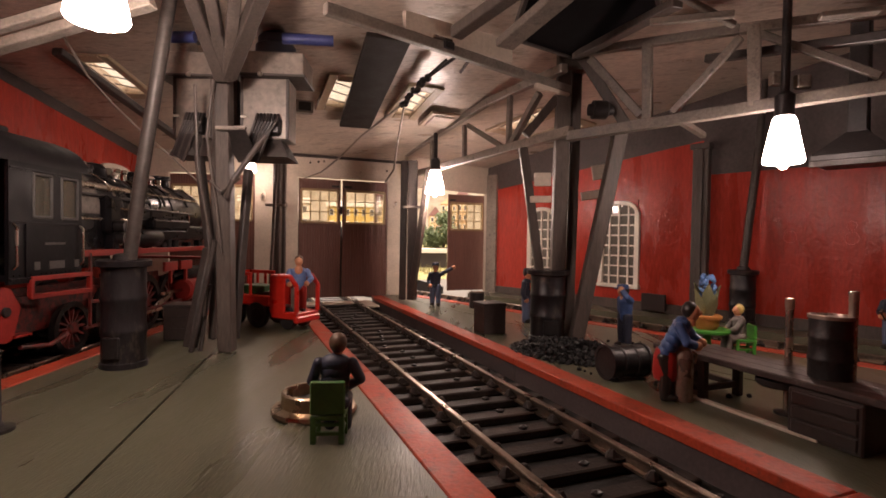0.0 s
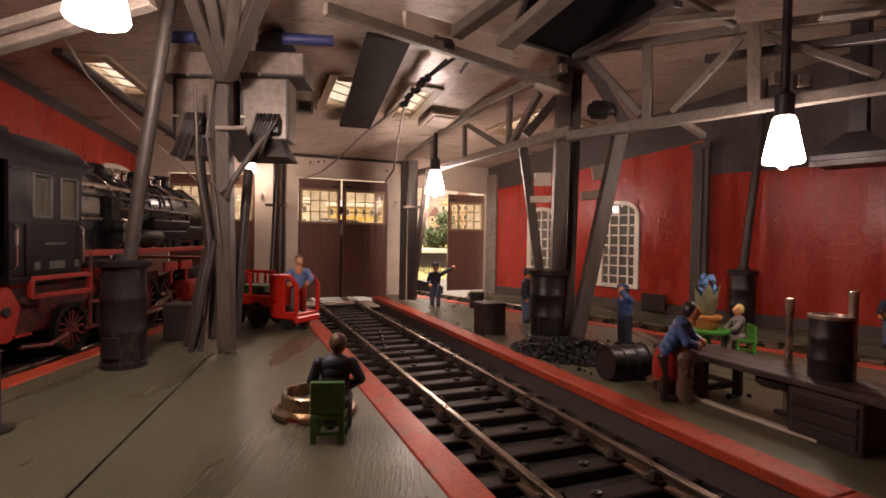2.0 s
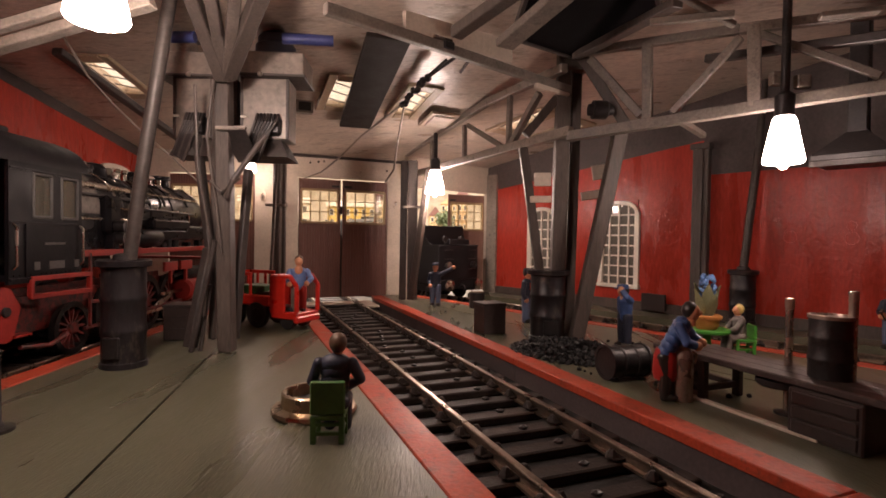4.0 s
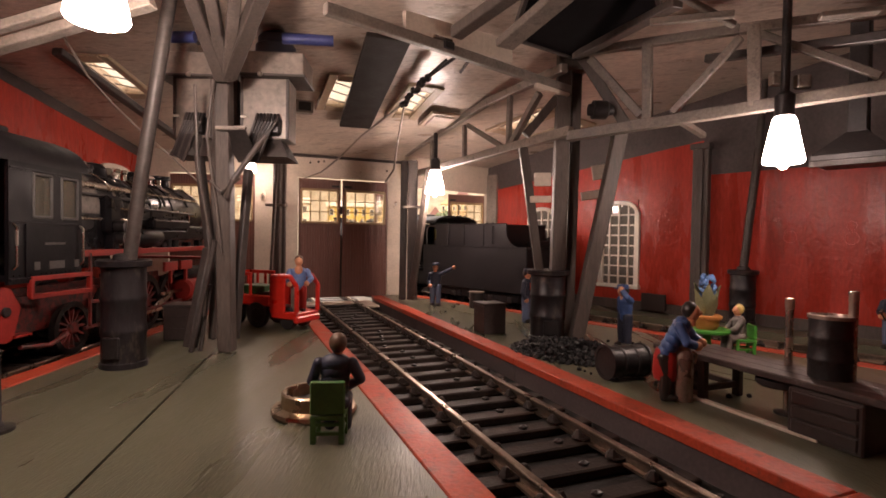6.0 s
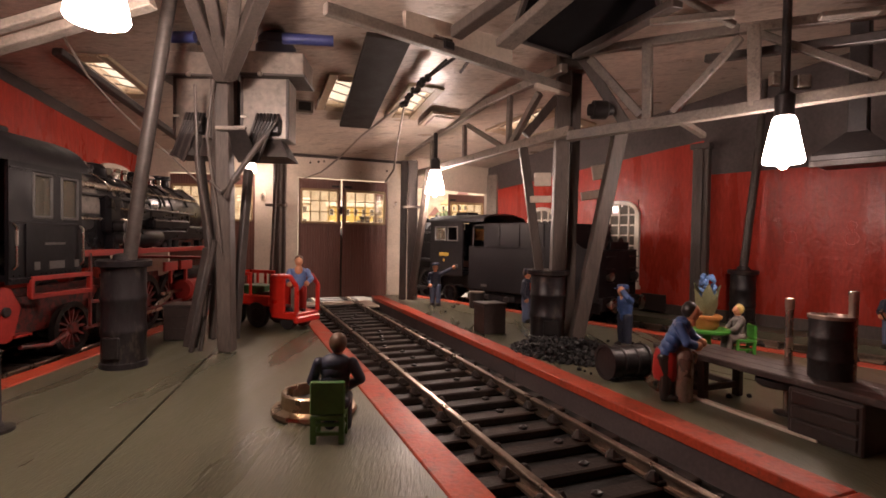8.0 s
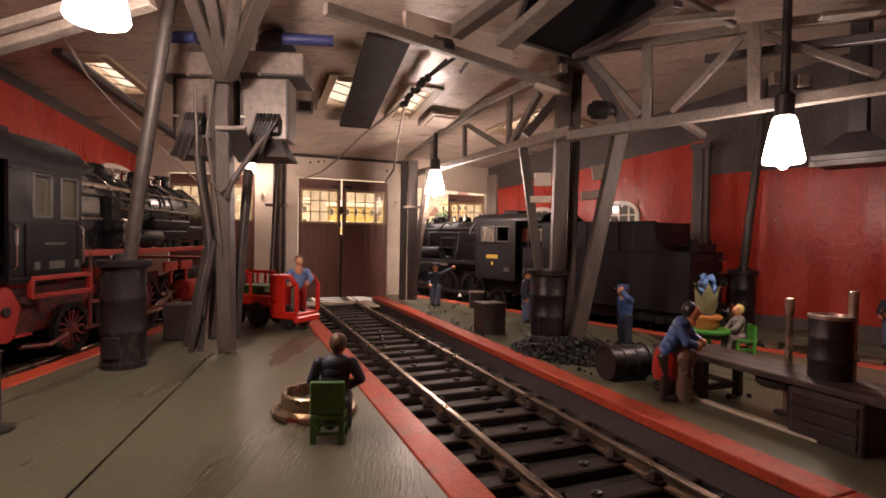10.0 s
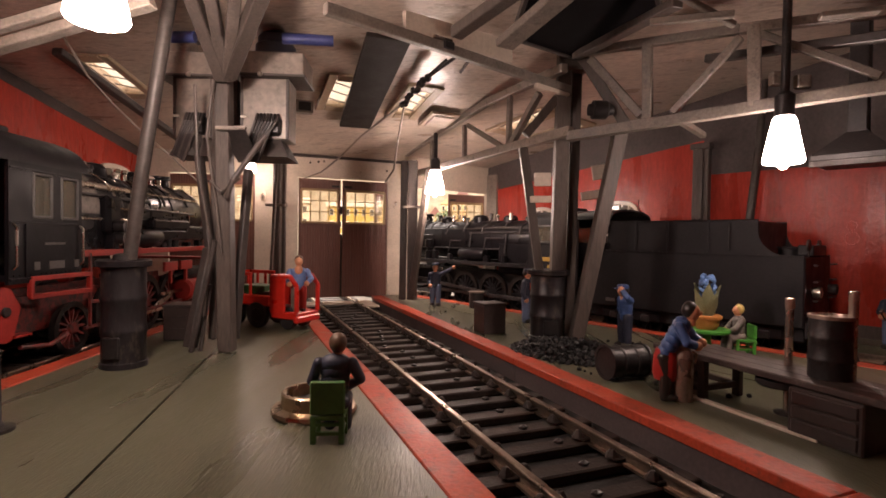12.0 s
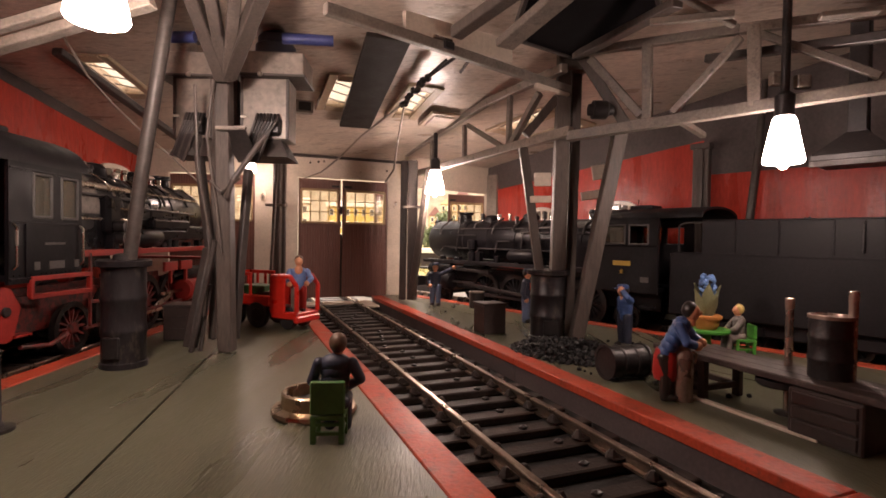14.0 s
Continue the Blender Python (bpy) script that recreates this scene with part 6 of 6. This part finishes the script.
# ---------------------------------------------------------------- coal heap with a fallen barrel
hx, hy = 10.4, 40.2
pile = B()
rng = random.Random(11)
for k in range(950):
    q, d = rng.uniform(0, 6.283), rng.random() ** 0.6
    x, y = hx + 4.3 * d * math.cos(q) - 0.1 * k / 420, hy + 4.2 * d * math.sin(q)
    x += (hy - y) * 0.35
    h = max(0.05, 1.1 * (1 - d * d))
    g = bmesh.ops.create_icosphere(pile, subdivisions=1, radius=rng.uniform(0.13, 0.32))["verts"]
    for v in g:
        v.co *= rng.uniform(0.7, 1.25)
    bmesh.ops.translate(pile, vec=(x, y, rng.uniform(0.05, h)), verts=g)
for k in range(60):
    x, y = hx + rng.uniform(-3, 12), hy + rng.uniform(-11, 6)
    _, s_ = 0, (x - CX) * math.cos(radians(A_MID)) + (y - CY) * math.sin(radians(A_MID))
    if s_ < 8.0:
        continue
    g = bmesh.ops.create_icosphere(pile, subdivisions=1, radius=rng.uniform(0.08, 0.2))["verts"]
    bmesh.ops.translate(pile, vec=(x, y, 0.08), verts=g)
tagged(part("coal_heap", pile, COAL), "heap of loose black coal spilled on the platform", "coal", "", "stuff")
bxx, byy = 12.01, 33.30
t = thing("barrel", bxx, byy, 1.13, 18, "black ribbed steel barrel lying open on its side", "barrel", "black barrels")
t.scale = (0.88, 0.88, 0.88)
part("drum", turned(B(), [(1.16, -1.6), (1.16, -0.7), (1.23, -0.62), (1.23, -0.5), (1.16, -0.42), (1.16, 0.42), (1.23, 0.5), (1.23, 0.62), (1.16, 0.7), (1.16, 1.6)], 32, "X"), IRON, t)
for k in (-1, 1):
    part("end_rim", turned(B(), [(1.05, 1.5 * k), (1.28, 1.5 * k), (1.28, 1.68 * k), (1.08, 1.68 * k), (1.05, 1.5 * k)], 32, "X"), IRON, t)

# ---------------------------------------------------------------- garden table with a flower pot
gx, gy = 21.50, 41.05
t = thing("round_table", gx, gy, 0, 0, "round bright green garden table", "table")
part("tabletop", turned(B(), [(0.01, 1.75), (1.55, 1.75), (1.72, 1.85), (1.72, 2.0), (1.62, 2.08), (0.01, 2.08)], 32), GREEN, t)
part("pedestal", turned(B(), [(0.42, 0), (0.35, 0.3), (0.3, 1.76)], 14), GREEN, t)
part("foot", turned(B(), [(0.9, 0), (0.85, 0.14), (0.4, 0.2)], 20), GREEN, t)
t = thing("flower_pot", gx - 0.2, gy - 0.2, 2.08, 0, "terracotta pot with a blue hyacinth on the green table", "plant pot")
TERRA = mat("orange_terracotta", (0.56, 0.23, 0.06), 0.5, var=0.15)
LEAF_PALE = mat("pale_green_leaf", (0.42, 0.42, 0.24), 0.5, var=0.2)
HYACINTH = mat("blue_blossom", (0.13, 0.25, 0.52), 0.55, var=0.35, grain=3)
part("pot", turned(B(), [(0.01, 0), (0.72, 0), (0.92, 0.3), (0.98, 0.75), (0.98, 0.8), (1.14, 0.85), (1.16, 1.05), (1.02, 1.15), (0.9, 1.08), (0.01, 1.0)], 28), TERRA, t)
for q, tilt, h in ((15, 26, 2.0), (85, 20, 2.5), (150, 26, 2.1), (215, 20, 2.6), (285, 28, 2.2), (340, 16, 2.7)):
    bm = B()
    rows = []
    for k in range(7):
        u = k / 6
        w = 0.5 * math.sin(math.pi * (0.15 + 0.85 * u)) + 0.02
        out = 0.5 + math.tan(radians(tilt * 0.62)) * h * u * (0.6 + 0.5 * u)
        rows.append([bm.verts.new((s * w, -out + abs(s) * 0.12, 1.0 + h * u)) for s in (-1, 0, 1)])
    for a, b in zip(rows, rows[1:]):
        for j in (0, 1):
            bm.faces.new((a[j], a[j + 1], b[j + 1], b[j]))
    bmesh.ops.solidify(bm, geom=bm.faces[:], thickness=0.08)
    bmesh.ops.rotate(bm, verts=bm.verts, cent=(0, 0, 0), matrix=Matrix.Rotation(radians(q), 3, "Z"))
    part("leaf", bm, LEAF_PALE, t)
rng = random.Random(4)
bm = rod(B(), (0, 0, 1.0), (0, 0, 3.2), 0.14)
for k in range(70):
    q, z = rng.uniform(0, 6.283), rng.uniform(2.1, 4.3)
    r = 0.55 * math.sqrt(max(0.05, 1 - ((z - 3.15) / 1.35) ** 2))
    ball(bm, r * math.cos(q), r * math.sin(q), z, rng.uniform(0.13, 0.22), sub=1)
part("blossom", bm, HYACINTH, t, "blue hyacinth blossom")
fx, fy = 23.95, 41.02
chair(fx + 0.45, fy, -100, "small green painted chair at the garden table", GREEN, 1.5, 1.2, 2.3)
lady = figure(fx + 0.2, fy, 0, -95, "painted blond figure in a grey dress sitting at the green table", GREY_CLOTH, GREY_CLOTH, BLOND, seated(1.2, 1), ((0, -0.1, 1.8), (0, -0.15, 3.0)), (0, -0.25, 3.95),
       [[(0.65, -0.15, 3.1), (0.8, -0.7, 2.4), (0.4, -1.2, 2.1)], [(-0.65, -0.15, 3.1), (-0.8, -0.7, 2.4), (-0.4, -1.2, 2.1)]], extra=[(ball(ball(B(), 0, -0.75, 1.45, 0.85, 0.8, 0.6), 0, -1.2, 0.8, 0.75, 0.5, 0.8), GREY_CLOTH)])
lady.scale = (0.78, 0.86, 0.9)

# ---------------------------------------------------------------- workbench along the track
BENCH_WOOD = mat("dark_bench_wood", (0.045, 0.029, 0.025), 0.5, var=0.35, grain=4, bump=0.4, dirt=(0.14, 0.10, 0.085), dirt_at=0.64)
ox, oy = plan(A_MID, 112.2, 12.6)
t = thing("workbench", ox, oy, 0, A_MID, "long dark wooden workbench with plank top and pulley", "workbench")
for k in range(3):
    part("top_plank", bx(B(), -1.1 + 1.1 * k, -0.6, 2.45 - 0.02 * k, 1.06, 13.6, 0.35, bevel=0.06), BENCH_WOOD, t)
for yy in (2.6, 5.4):
    for xx in (-1.4, 1.4):
        part("leg", bx(B(), xx, yy, 1.13, 0.45, 0.45, 2.26, bevel=0.05), BENCH_WOOD, t)
    part("cross_rail", bx(B(), 0, yy, 0.7, 2.4, 0.3, 0.35, bevel=0.04), BENCH_WOOD, t)
for xx in (-1.4, 1.4):
    part("side_rail", bx(B(), xx, 4.0, 0.65, 0.3, 2.4, 0.35, bevel=0.04), BENCH_WOOD, t)
part("pulley", turned(B(), [(0.01, 1.75), (1.1, 1.75), (1.2, 1.85), (1.2, 2.1), (0.3, 2.2), (0.3, 2.27)], 28, "Z", (-0.2, -1.1, 0)), IRON, t, "black pulley under the top")
part("pulley", turned(B(), [(0.01, 1.75), (0.9, 1.75), (1.0, 1.85), (1.0, 2.1), (0.3, 2.2), (0.3, 2.27)], 28, "Z", (1.2, -6.3, 0)), IRON, t, "black pulley under the top")
ox2, oy2 = plan(A_MID, 116.2, 12.2)
t = thing("bench_cabinet", ox2, oy2, 0, A_MID, "dark wooden drawer cabinet under the workbench", "cabinet")
part("body", bx(B(), 0, 0, 1.12, 2.7, 3.2, 2.24, bevel=0.08), DARK_BOX, t)
for k in range(3):
    part("drawer", bx(B(), -1.38, 0, 0.45 + 0.68 * k, 0.12, 2.8, 0.58, bevel=0.05), DARK_BOX, t)
dx, dy = 18.57, 24.19
t = thing("barrel", dx, dy, 2.64, 0, "black steel barrel with a pale rim standing on the workbench", "barrel", "black barrels")
part("drum", turned(B(), [(1.0, 0), (1.0, 0.8), (1.05, 0.9), (1.05, 1.0), (1.0, 1.1), (1.0, 1.9), (1.05, 2.0), (1.05, 2.1), (1.0, 2.2), (1.0, 3.0), (0.95, 3.02)], 32), IRON, t)
t.scale = (0.88, 0.88, 0.95)
part("rim", turned(B(), [(0.93, 2.98), (1.07, 2.98), (1.07, 3.15), (0.96, 3.15), (0.93, 3.05), (0.01, 3.02)], 32), RIM, t, "pale worn rim")
for (px_, py_), h in (((18.29, 26.68), 6.12), ((19.35, 23.84), 6.80)):
    t = thing("steel_post", px_, py_, 0, 0, "upright bare steel tube standing by the workbench", "tube", "steel tubes")
    part("tube", turned(B(), [(0.19, 0), (0.19, h - 0.5), (0.22, h - 0.48), (0.22, h), (0.17, h + 0.03), (0.01, h + 0.03)], 18), TUBE, t)
    part("base", turned(B(), [(0.6, 0), (0.6, 0.12), (0.3, 0.2)], 18), IRON, t)
cx2, cy2 = 13.74, 28.84
t = thing("milk_churn", cx2, cy2, 0, 0, "worn grey-brown metal churn at the end of the bench", "churn")
t.scale = (0.78, 0.78, 0.98)
part("body", turned(B(), [(0.72, 0), (0.75, 0.1), (0.75, 2.4), (0.68, 2.75), (0.5, 2.95)], 24), RIM, t)
part("neck", turned(B(), [(0.5, 2.9), (0.5, 3.15), (0.62, 3.2), (0.62, 3.4), (0.5, 3.5), (0.01, 3.5)], 24), RIM, t)
for k in (-1, 1):
    part("handle", wire(B(), [(k * 0.6, -0.3, 2.9), (k * 0.9, -0.3, 2.7), (k * 0.76, -0.3, 2.2)], 0.09), RIM, t)
# thin pale strip along the floor under the workbench
t = thing("pale_floor_strip", *plan(A_MID, 112.3, 11.0), 0, A_MID, "pale thin strip on the floor under the workbench", "plank")
part("plank", bx(B(), 0, 0, 0.08, 0.45, 7.4, 0.15, bevel=0.03), PLASTER, t)



# ---------------------------------------------------------------- the layout outside the doors
GRAVEL = mat("pale_yard_gravel", (0.115, 0.10, 0.08), 0.8, var=0.3, grain=5, stain=0.12, bump=0.6)
GRASS = mat("yellow_green_static_grass", (0.25, 0.215, 0.075), 0.8, var=0.45, grain=4, stain=0.12, bump=0.8)
BACK = mat("painted_tan_hillside", (0.50, 0.42, 0.31), 0.9, var=0.25, grain=0.3, stain=0.03, bump=0.0, dirt=(0.36, 0.29, 0.19), dirt_at=0.56)
YELLOW_WALL = mat("yellow_house_paint", (0.55, 0.37, 0.08), 0.6, var=0.12)
CREAM_WALL = mat("cream_house_paint", (0.66, 0.58, 0.44), 0.6, var=0.12)
ROOF_WHITE = mat("white_model_roof", (0.74, 0.68, 0.58), 0.5, var=0.1)
HOUSE_TAN = mat("tan_stone_house", (0.46, 0.31, 0.16), 0.7, var=0.25)
LEAF = mat("model_tree_leaf", (0.075, 0.10, 0.03), 0.7, var=0.5, grain=1.5)
FIR = mat("dark_fir_needles", (0.03, 0.05, 0.02), 0.8, var=0.4, grain=1.5)
BARK = mat("model_tree_bark", (0.09, 0.06, 0.04), 0.8, var=0.3)
SHADE_WIN = mat("dark_window_glass", (0.05, 0.045, 0.04), 0.2, var=0.2)

yard = [(-260, 74), (-40, 70.5), (-33, 71.0), (-20, 76), (-9, 81), (-3, 83), (9, 91), (60, 88), (260, 84), (260, 420), (-260, 420)]
setting("yard", prism(B(), yard, BED_Z - 1, -1.3), GRAVEL, "pale gravel yard round the turntable", "ground")

# turntable: low dark girder and deck edge
x, y = plan(A_RIGHT, 15, 0)
t = thing("turntable_bridge", x, y, 0, A_RIGHT, "dark turntable bridge with low plate girders", "turntable", "", "structure")
for k in (-1, 1):
    bm = B()
    prof = [(-33, -1.3), (33, -1.3), (33, 0.0), (20, 1.4), (-20, 1.4), (-33, 0.0)]
    lo = [bm.verts.new((k * 6.9, yy, zz)) for yy, zz in prof]
    hi = [bm.verts.new((k * 7.3, yy, zz)) for yy, zz in prof]
    for q in range(6):
        bm.faces.new((lo[q], lo[(q + 1) % 6], hi[(q + 1) % 6], hi[q]))
    bm.faces.new(lo)
    bm.faces.new(hi)
    bmesh.ops.recalc_face_normals(bm, faces=bm.faces)
    part("girder", bm, IRON, t)
    for q in range(-5, 6):
        part("stiffener", bx(B(), k * 6.8, q * 4.0, 0.0, 0.2, 0.3, 2.4), IRON, t)

# grass bank rising to the backdrop
rng = random.Random(21)
bm = B()
nx, ny = 70, 22
grid = []
for j in range(ny + 1):
    row = []
    for i in range(nx + 1):
        x, y = -170 + 340 * i / nx, 122 + 150 * j / ny
        far = (y - 122) / 150
        x0 = x
        z = -2.5 + 16 * far ** 0.9 + 1.4 * noise.noise((x * 0.06, y * 0.06, 0.3)) + 0.5 * noise.noise((x * 0.3, y * 0.3, 4.0))
        if x < -20 and y < 200:
            z -= 8 * min(1, (-20 - x) / 15)
        row.append(bm.verts.new((x0, y, z)))
    grid.append(row)
for j in range(ny):
    for i in range(nx):
        bm.faces.new((grid[j][i], grid[j][i + 1], grid[j + 1][i + 1], grid[j + 1][i]))
setting("grass_bank", bm, GRASS, "yellow-green grass bank rising behind the yard", "ground", 60)


def bank_z(y):
    return -2.5 + 16 * ((y - 122) / 150) ** 0.9


bm = B()
for k in range(2600):
    x, y = rng.uniform(-18, 40), rng.uniform(124, 175)
    h, q = rng.uniform(0.5, 1.5), rng.uniform(0, 6.283)
    z = bank_z(y) + 0.3
    a = bm.verts.new((x - 0.12 * math.cos(q), y - 0.12 * math.sin(q), z - 0.8))
    b = bm.verts.new((x + 0.12 * math.cos(q), y + 0.12 * math.sin(q), z - 0.8))
    c = bm.verts.new((x + rng.uniform(-0.3, 0.3), y + rng.uniform(-0.3, 0.3), z + h))
    bm.faces.new((a, b, c))
tagged(part("grass_tufts", bm, GRASS), "tufts of yellow-green model grass on the bank", "grass", "", "stuff")


def tree(x, y, z, h, w, seed, label, name="tree", leaf=LEAF, n=6500):
    rng = random.Random(seed)
    t = thing(name, x, y, z, 0, label, "tree", "model trees")
    bm = B()
    pts = [(0, 0, -0.6), (0.1, 0, h * 0.2), (-0.1, 0.1, h * 0.42), (0.1, 0, h * 0.75)]
    for k in range(3):
        rod(bm, pts[k], pts[k + 1], 0.55 - 0.15 * k, 0.42 - 0.15 * k, 10)
    tips = []
    for k in range(13):
        q, u = rng.uniform(0, 6.283), rng.uniform(0.3, 0.8)
        p = (0, 0, h * u)
        tip = (w * 0.42 * math.cos(q) * rng.uniform(0.5, 1), w * 0.42 * math.sin(q) * rng.uniform(0.5, 1), h * (u + rng.uniform(0.05, 0.22)))
        rod(bm, p, tip, 0.2, 0.07, 6)
        tips.append(Vector(tip))
    part("trunk", bm, BARK, t)
    tips += [Vector((rng.uniform(-0.25, 0.25) * w, rng.uniform(-0.25, 0.25) * w, h * rng.uniform(0.5, 0.98))) for _ in range(12)]
    bm = B()
    for k in range(n):
        c = rng.choice(tips) + Vector((rng.gauss(0, w * 0.085), rng.gauss(0, w * 0.085), rng.gauss(0, w * 0.07)))
        s = rng.uniform(0.25, 0.5)
        d = Vector((rng.uniform(-1, 1), rng.uniform(-1, 1), rng.uniform(-1, 1))).normalized() * s
        e = d.orthogonal().normalized() * s * 0.6
        bm.faces.new([bm.verts.new(c + v) for v in (d, e, -d, -e)])
    part("crown", bm, leaf, t, "uneven crown of small leaves")
    return t


tree(0.3, 152, 0.4, 15.5, 12, 7, "model tree with a dark green leafy crown beside the yard")


def conifer(x, y, z, h, seed):
    rng = random.Random(seed)
    t = thing("fir_tree", x, y, z, 0, "small dark green model fir tree on the bank", "tree", "model firs")
    part("trunk", rod(B(), (0, 0, -1), (0, 0, h), 0.25, 0.05, 8), BARK, t)
    bm = B()
    for k in range(420):
        u = rng.random() ** 0.7
        q, r = rng.uniform(0, 6.283), h * 0.22 * (1 - u) + 0.15
        c = Vector((r * math.cos(q) * rng.uniform(0.4, 1), r * math.sin(q) * rng.uniform(0.4, 1), h * (0.12 + 0.88 * u)))
        o = Vector((math.cos(q), math.sin(q), -0.5)) * 0.55
        s = Vector((-math.sin(q), math.cos(q), 0)) * 0.22
        bm.faces.new([bm.verts.new(c + v) for v in (o, s, -o * 0.3, -s)])
    part("branches", bm, FIR, t)


for k, (x, y, h) in enumerate(((-9, 176, 9), (-6.8, 182, 10), (-4.6, 188, 9), (-11, 186, 11), (4, 196, 10), (-2.5, 196, 8))):
    conifer(x, y, bank_z(y) - 0.3, h, 40 + k)


def house(x, y, z, rz, w, d, h, roof_h, wall, roof, label, cols, rows, flat=False):
    t = thing("house", x, y, z, rz, label, "house", "model houses")
    part("wall", bx(B(), 0, 0, h / 2, w, d, h, bevel=0.06), wall, t)
    bm = B()
    if flat:
        bx(bm, 0, 0, h + roof_h / 2, w + 1.2, d + 1.2, roof_h, bevel=0.1)
    else:
        prof = [(-w / 2 - 0.5, h - 0.1), (w / 2 + 0.5, h - 0.1), (0, h + roof_h)]
        lo = [bm.verts.new((a, -d / 2 - 0.5, b)) for a, b in prof]
        hi = [bm.verts.new((a, d / 2 + 0.5, b)) for a, b in prof]
        for q in range(3):
            bm.faces.new((lo[q], lo[(q + 1) % 3], hi[(q + 1) % 3], hi[q]))
        bm.faces.new(lo)
        bm.faces.new(hi)
        bmesh.ops.recalc_face_normals(bm, faces=bm.faces)
    part("roof", bm, roof, t)
    for i in range(cols):
        for j in range(rows):
            cx, cz = -w / 2 + w * (i + 0.5) / cols, h * (j + 0.55) / rows
            f = part("window", bx(B(), cx, -d / 2 - 0.05, cz, w / cols * 0.55, 0.16, h / rows * 0.55, bevel=0.04), ROOF_WHITE, t)
            part("pane", bx(B(), cx, -d / 2 - 0.12, cz, w / cols * 0.42, 0.1, h / rows * 0.45), SHADE_WIN, f)
    return t


house(-3.5, 150, -1.5, 4, 9.0, 5, 6.2, 1.3, DARK_BOX, ROOF_WHITE, "low brown model shed with a flat white roof", 0, 0, True)
house(3.0, 255, 12.0, -8, 8, 6, 14, 3.5, HOUSE_TAN, HOUSE_TAN, "tan stone model house high on the hillside", 3, 3)
house(-4.5, 262, 11.5, 6, 6, 6, 9, 4.5, HOUSE_TAN, DOOR_BROWN, "tan stone model house high on the hillside", 2, 2)
house(9.5, 262, 12.5, 3, 5, 5, 19, 4.0, HOUSE_TAN, DOOR_BROWN, "tall tan stone model tower on the hillside", 2, 4)
house(-30, 192, -2.5, 8, 26, 10, 22.5, 2.0, YELLOW_WALL, ROOF_WHITE, "long yellow model building with rows of windows", 9, 5, True)
house(-62, 188, -2.5, 14, 24, 10, 23.5, 2.0, CREAM_WALL, ROOF_WHITE, "long cream model building with rows of windows", 8, 5, True)
house(-92, 150, -2.5, 30, 22, 10, 23.0, 2.0, CREAM_WALL, ROOF_WHITE, "cream model building with rows of windows", 7, 5, True)

# plain painted backdrop round the layout
bm = B()
rows = []
for k in range(41):
    q = radians(-70 + 140 * k / 40)
    rows.append([bm.verts.new((330 * math.sin(q), 20 + 330 * math.cos(q), z)) for z in (-6, 62)])
for a, b in zip(rows, rows[1:]):
    bm.faces.new((a[0], b[0], b[1], a[1]))
setting("backdrop", bm, BACK, "plain tan painted backdrop of a hillside", "backdrop", 60)



# ---------------------------------------------------------------- what moves
def motions():
    """The engine backs in, its tender leading, slowing as it comes."""
    way = [(0.0, 32.0), (1.0, 38.2), (2.0, 44.4), (2.5, 47.6), (3.0, 51.0), (3.5, 55.4), (4.0, 60.9), (4.5, 66.4), (5.0, 71.2), (5.3, 73.6), (6.0, 78.0), (6.5, 80.7), (7.0, 83.3), (7.5, 85.8), (8.2, 89.3), (9.2, 94.3), (10.3, 99.6),
           (11.0, 102.8), (11.5, 105.2), (12.0, 107.6), (12.5, 110.0), (13.0, 112.3), (13.5, 114.8), (14.0, 117.2)]

    def at(t):
        for (t0, e0), (t1, e1) in zip(way, way[1:]):
            if t <= t1:
                return e0 + (e1 - e0) * (t - t0) / (t1 - t0)
        return way[-1][1]

    rows = [(t, upose(*plan(A_RIGHT, e, -0.5), 0, 0, 0, A_RIGHT)) for t, e in way]
    walk(ENGINE, rows)
    walk(TENDER, rows)
    for wheel, y, r in WHEELS:
        walk(wheel, [(k * 0.1, upose(0, y, RAIL_Z + r, math.degrees((at(k * 0.1) - way[0][1]) / r), 0, 0)) for k in range(141)])


motions()
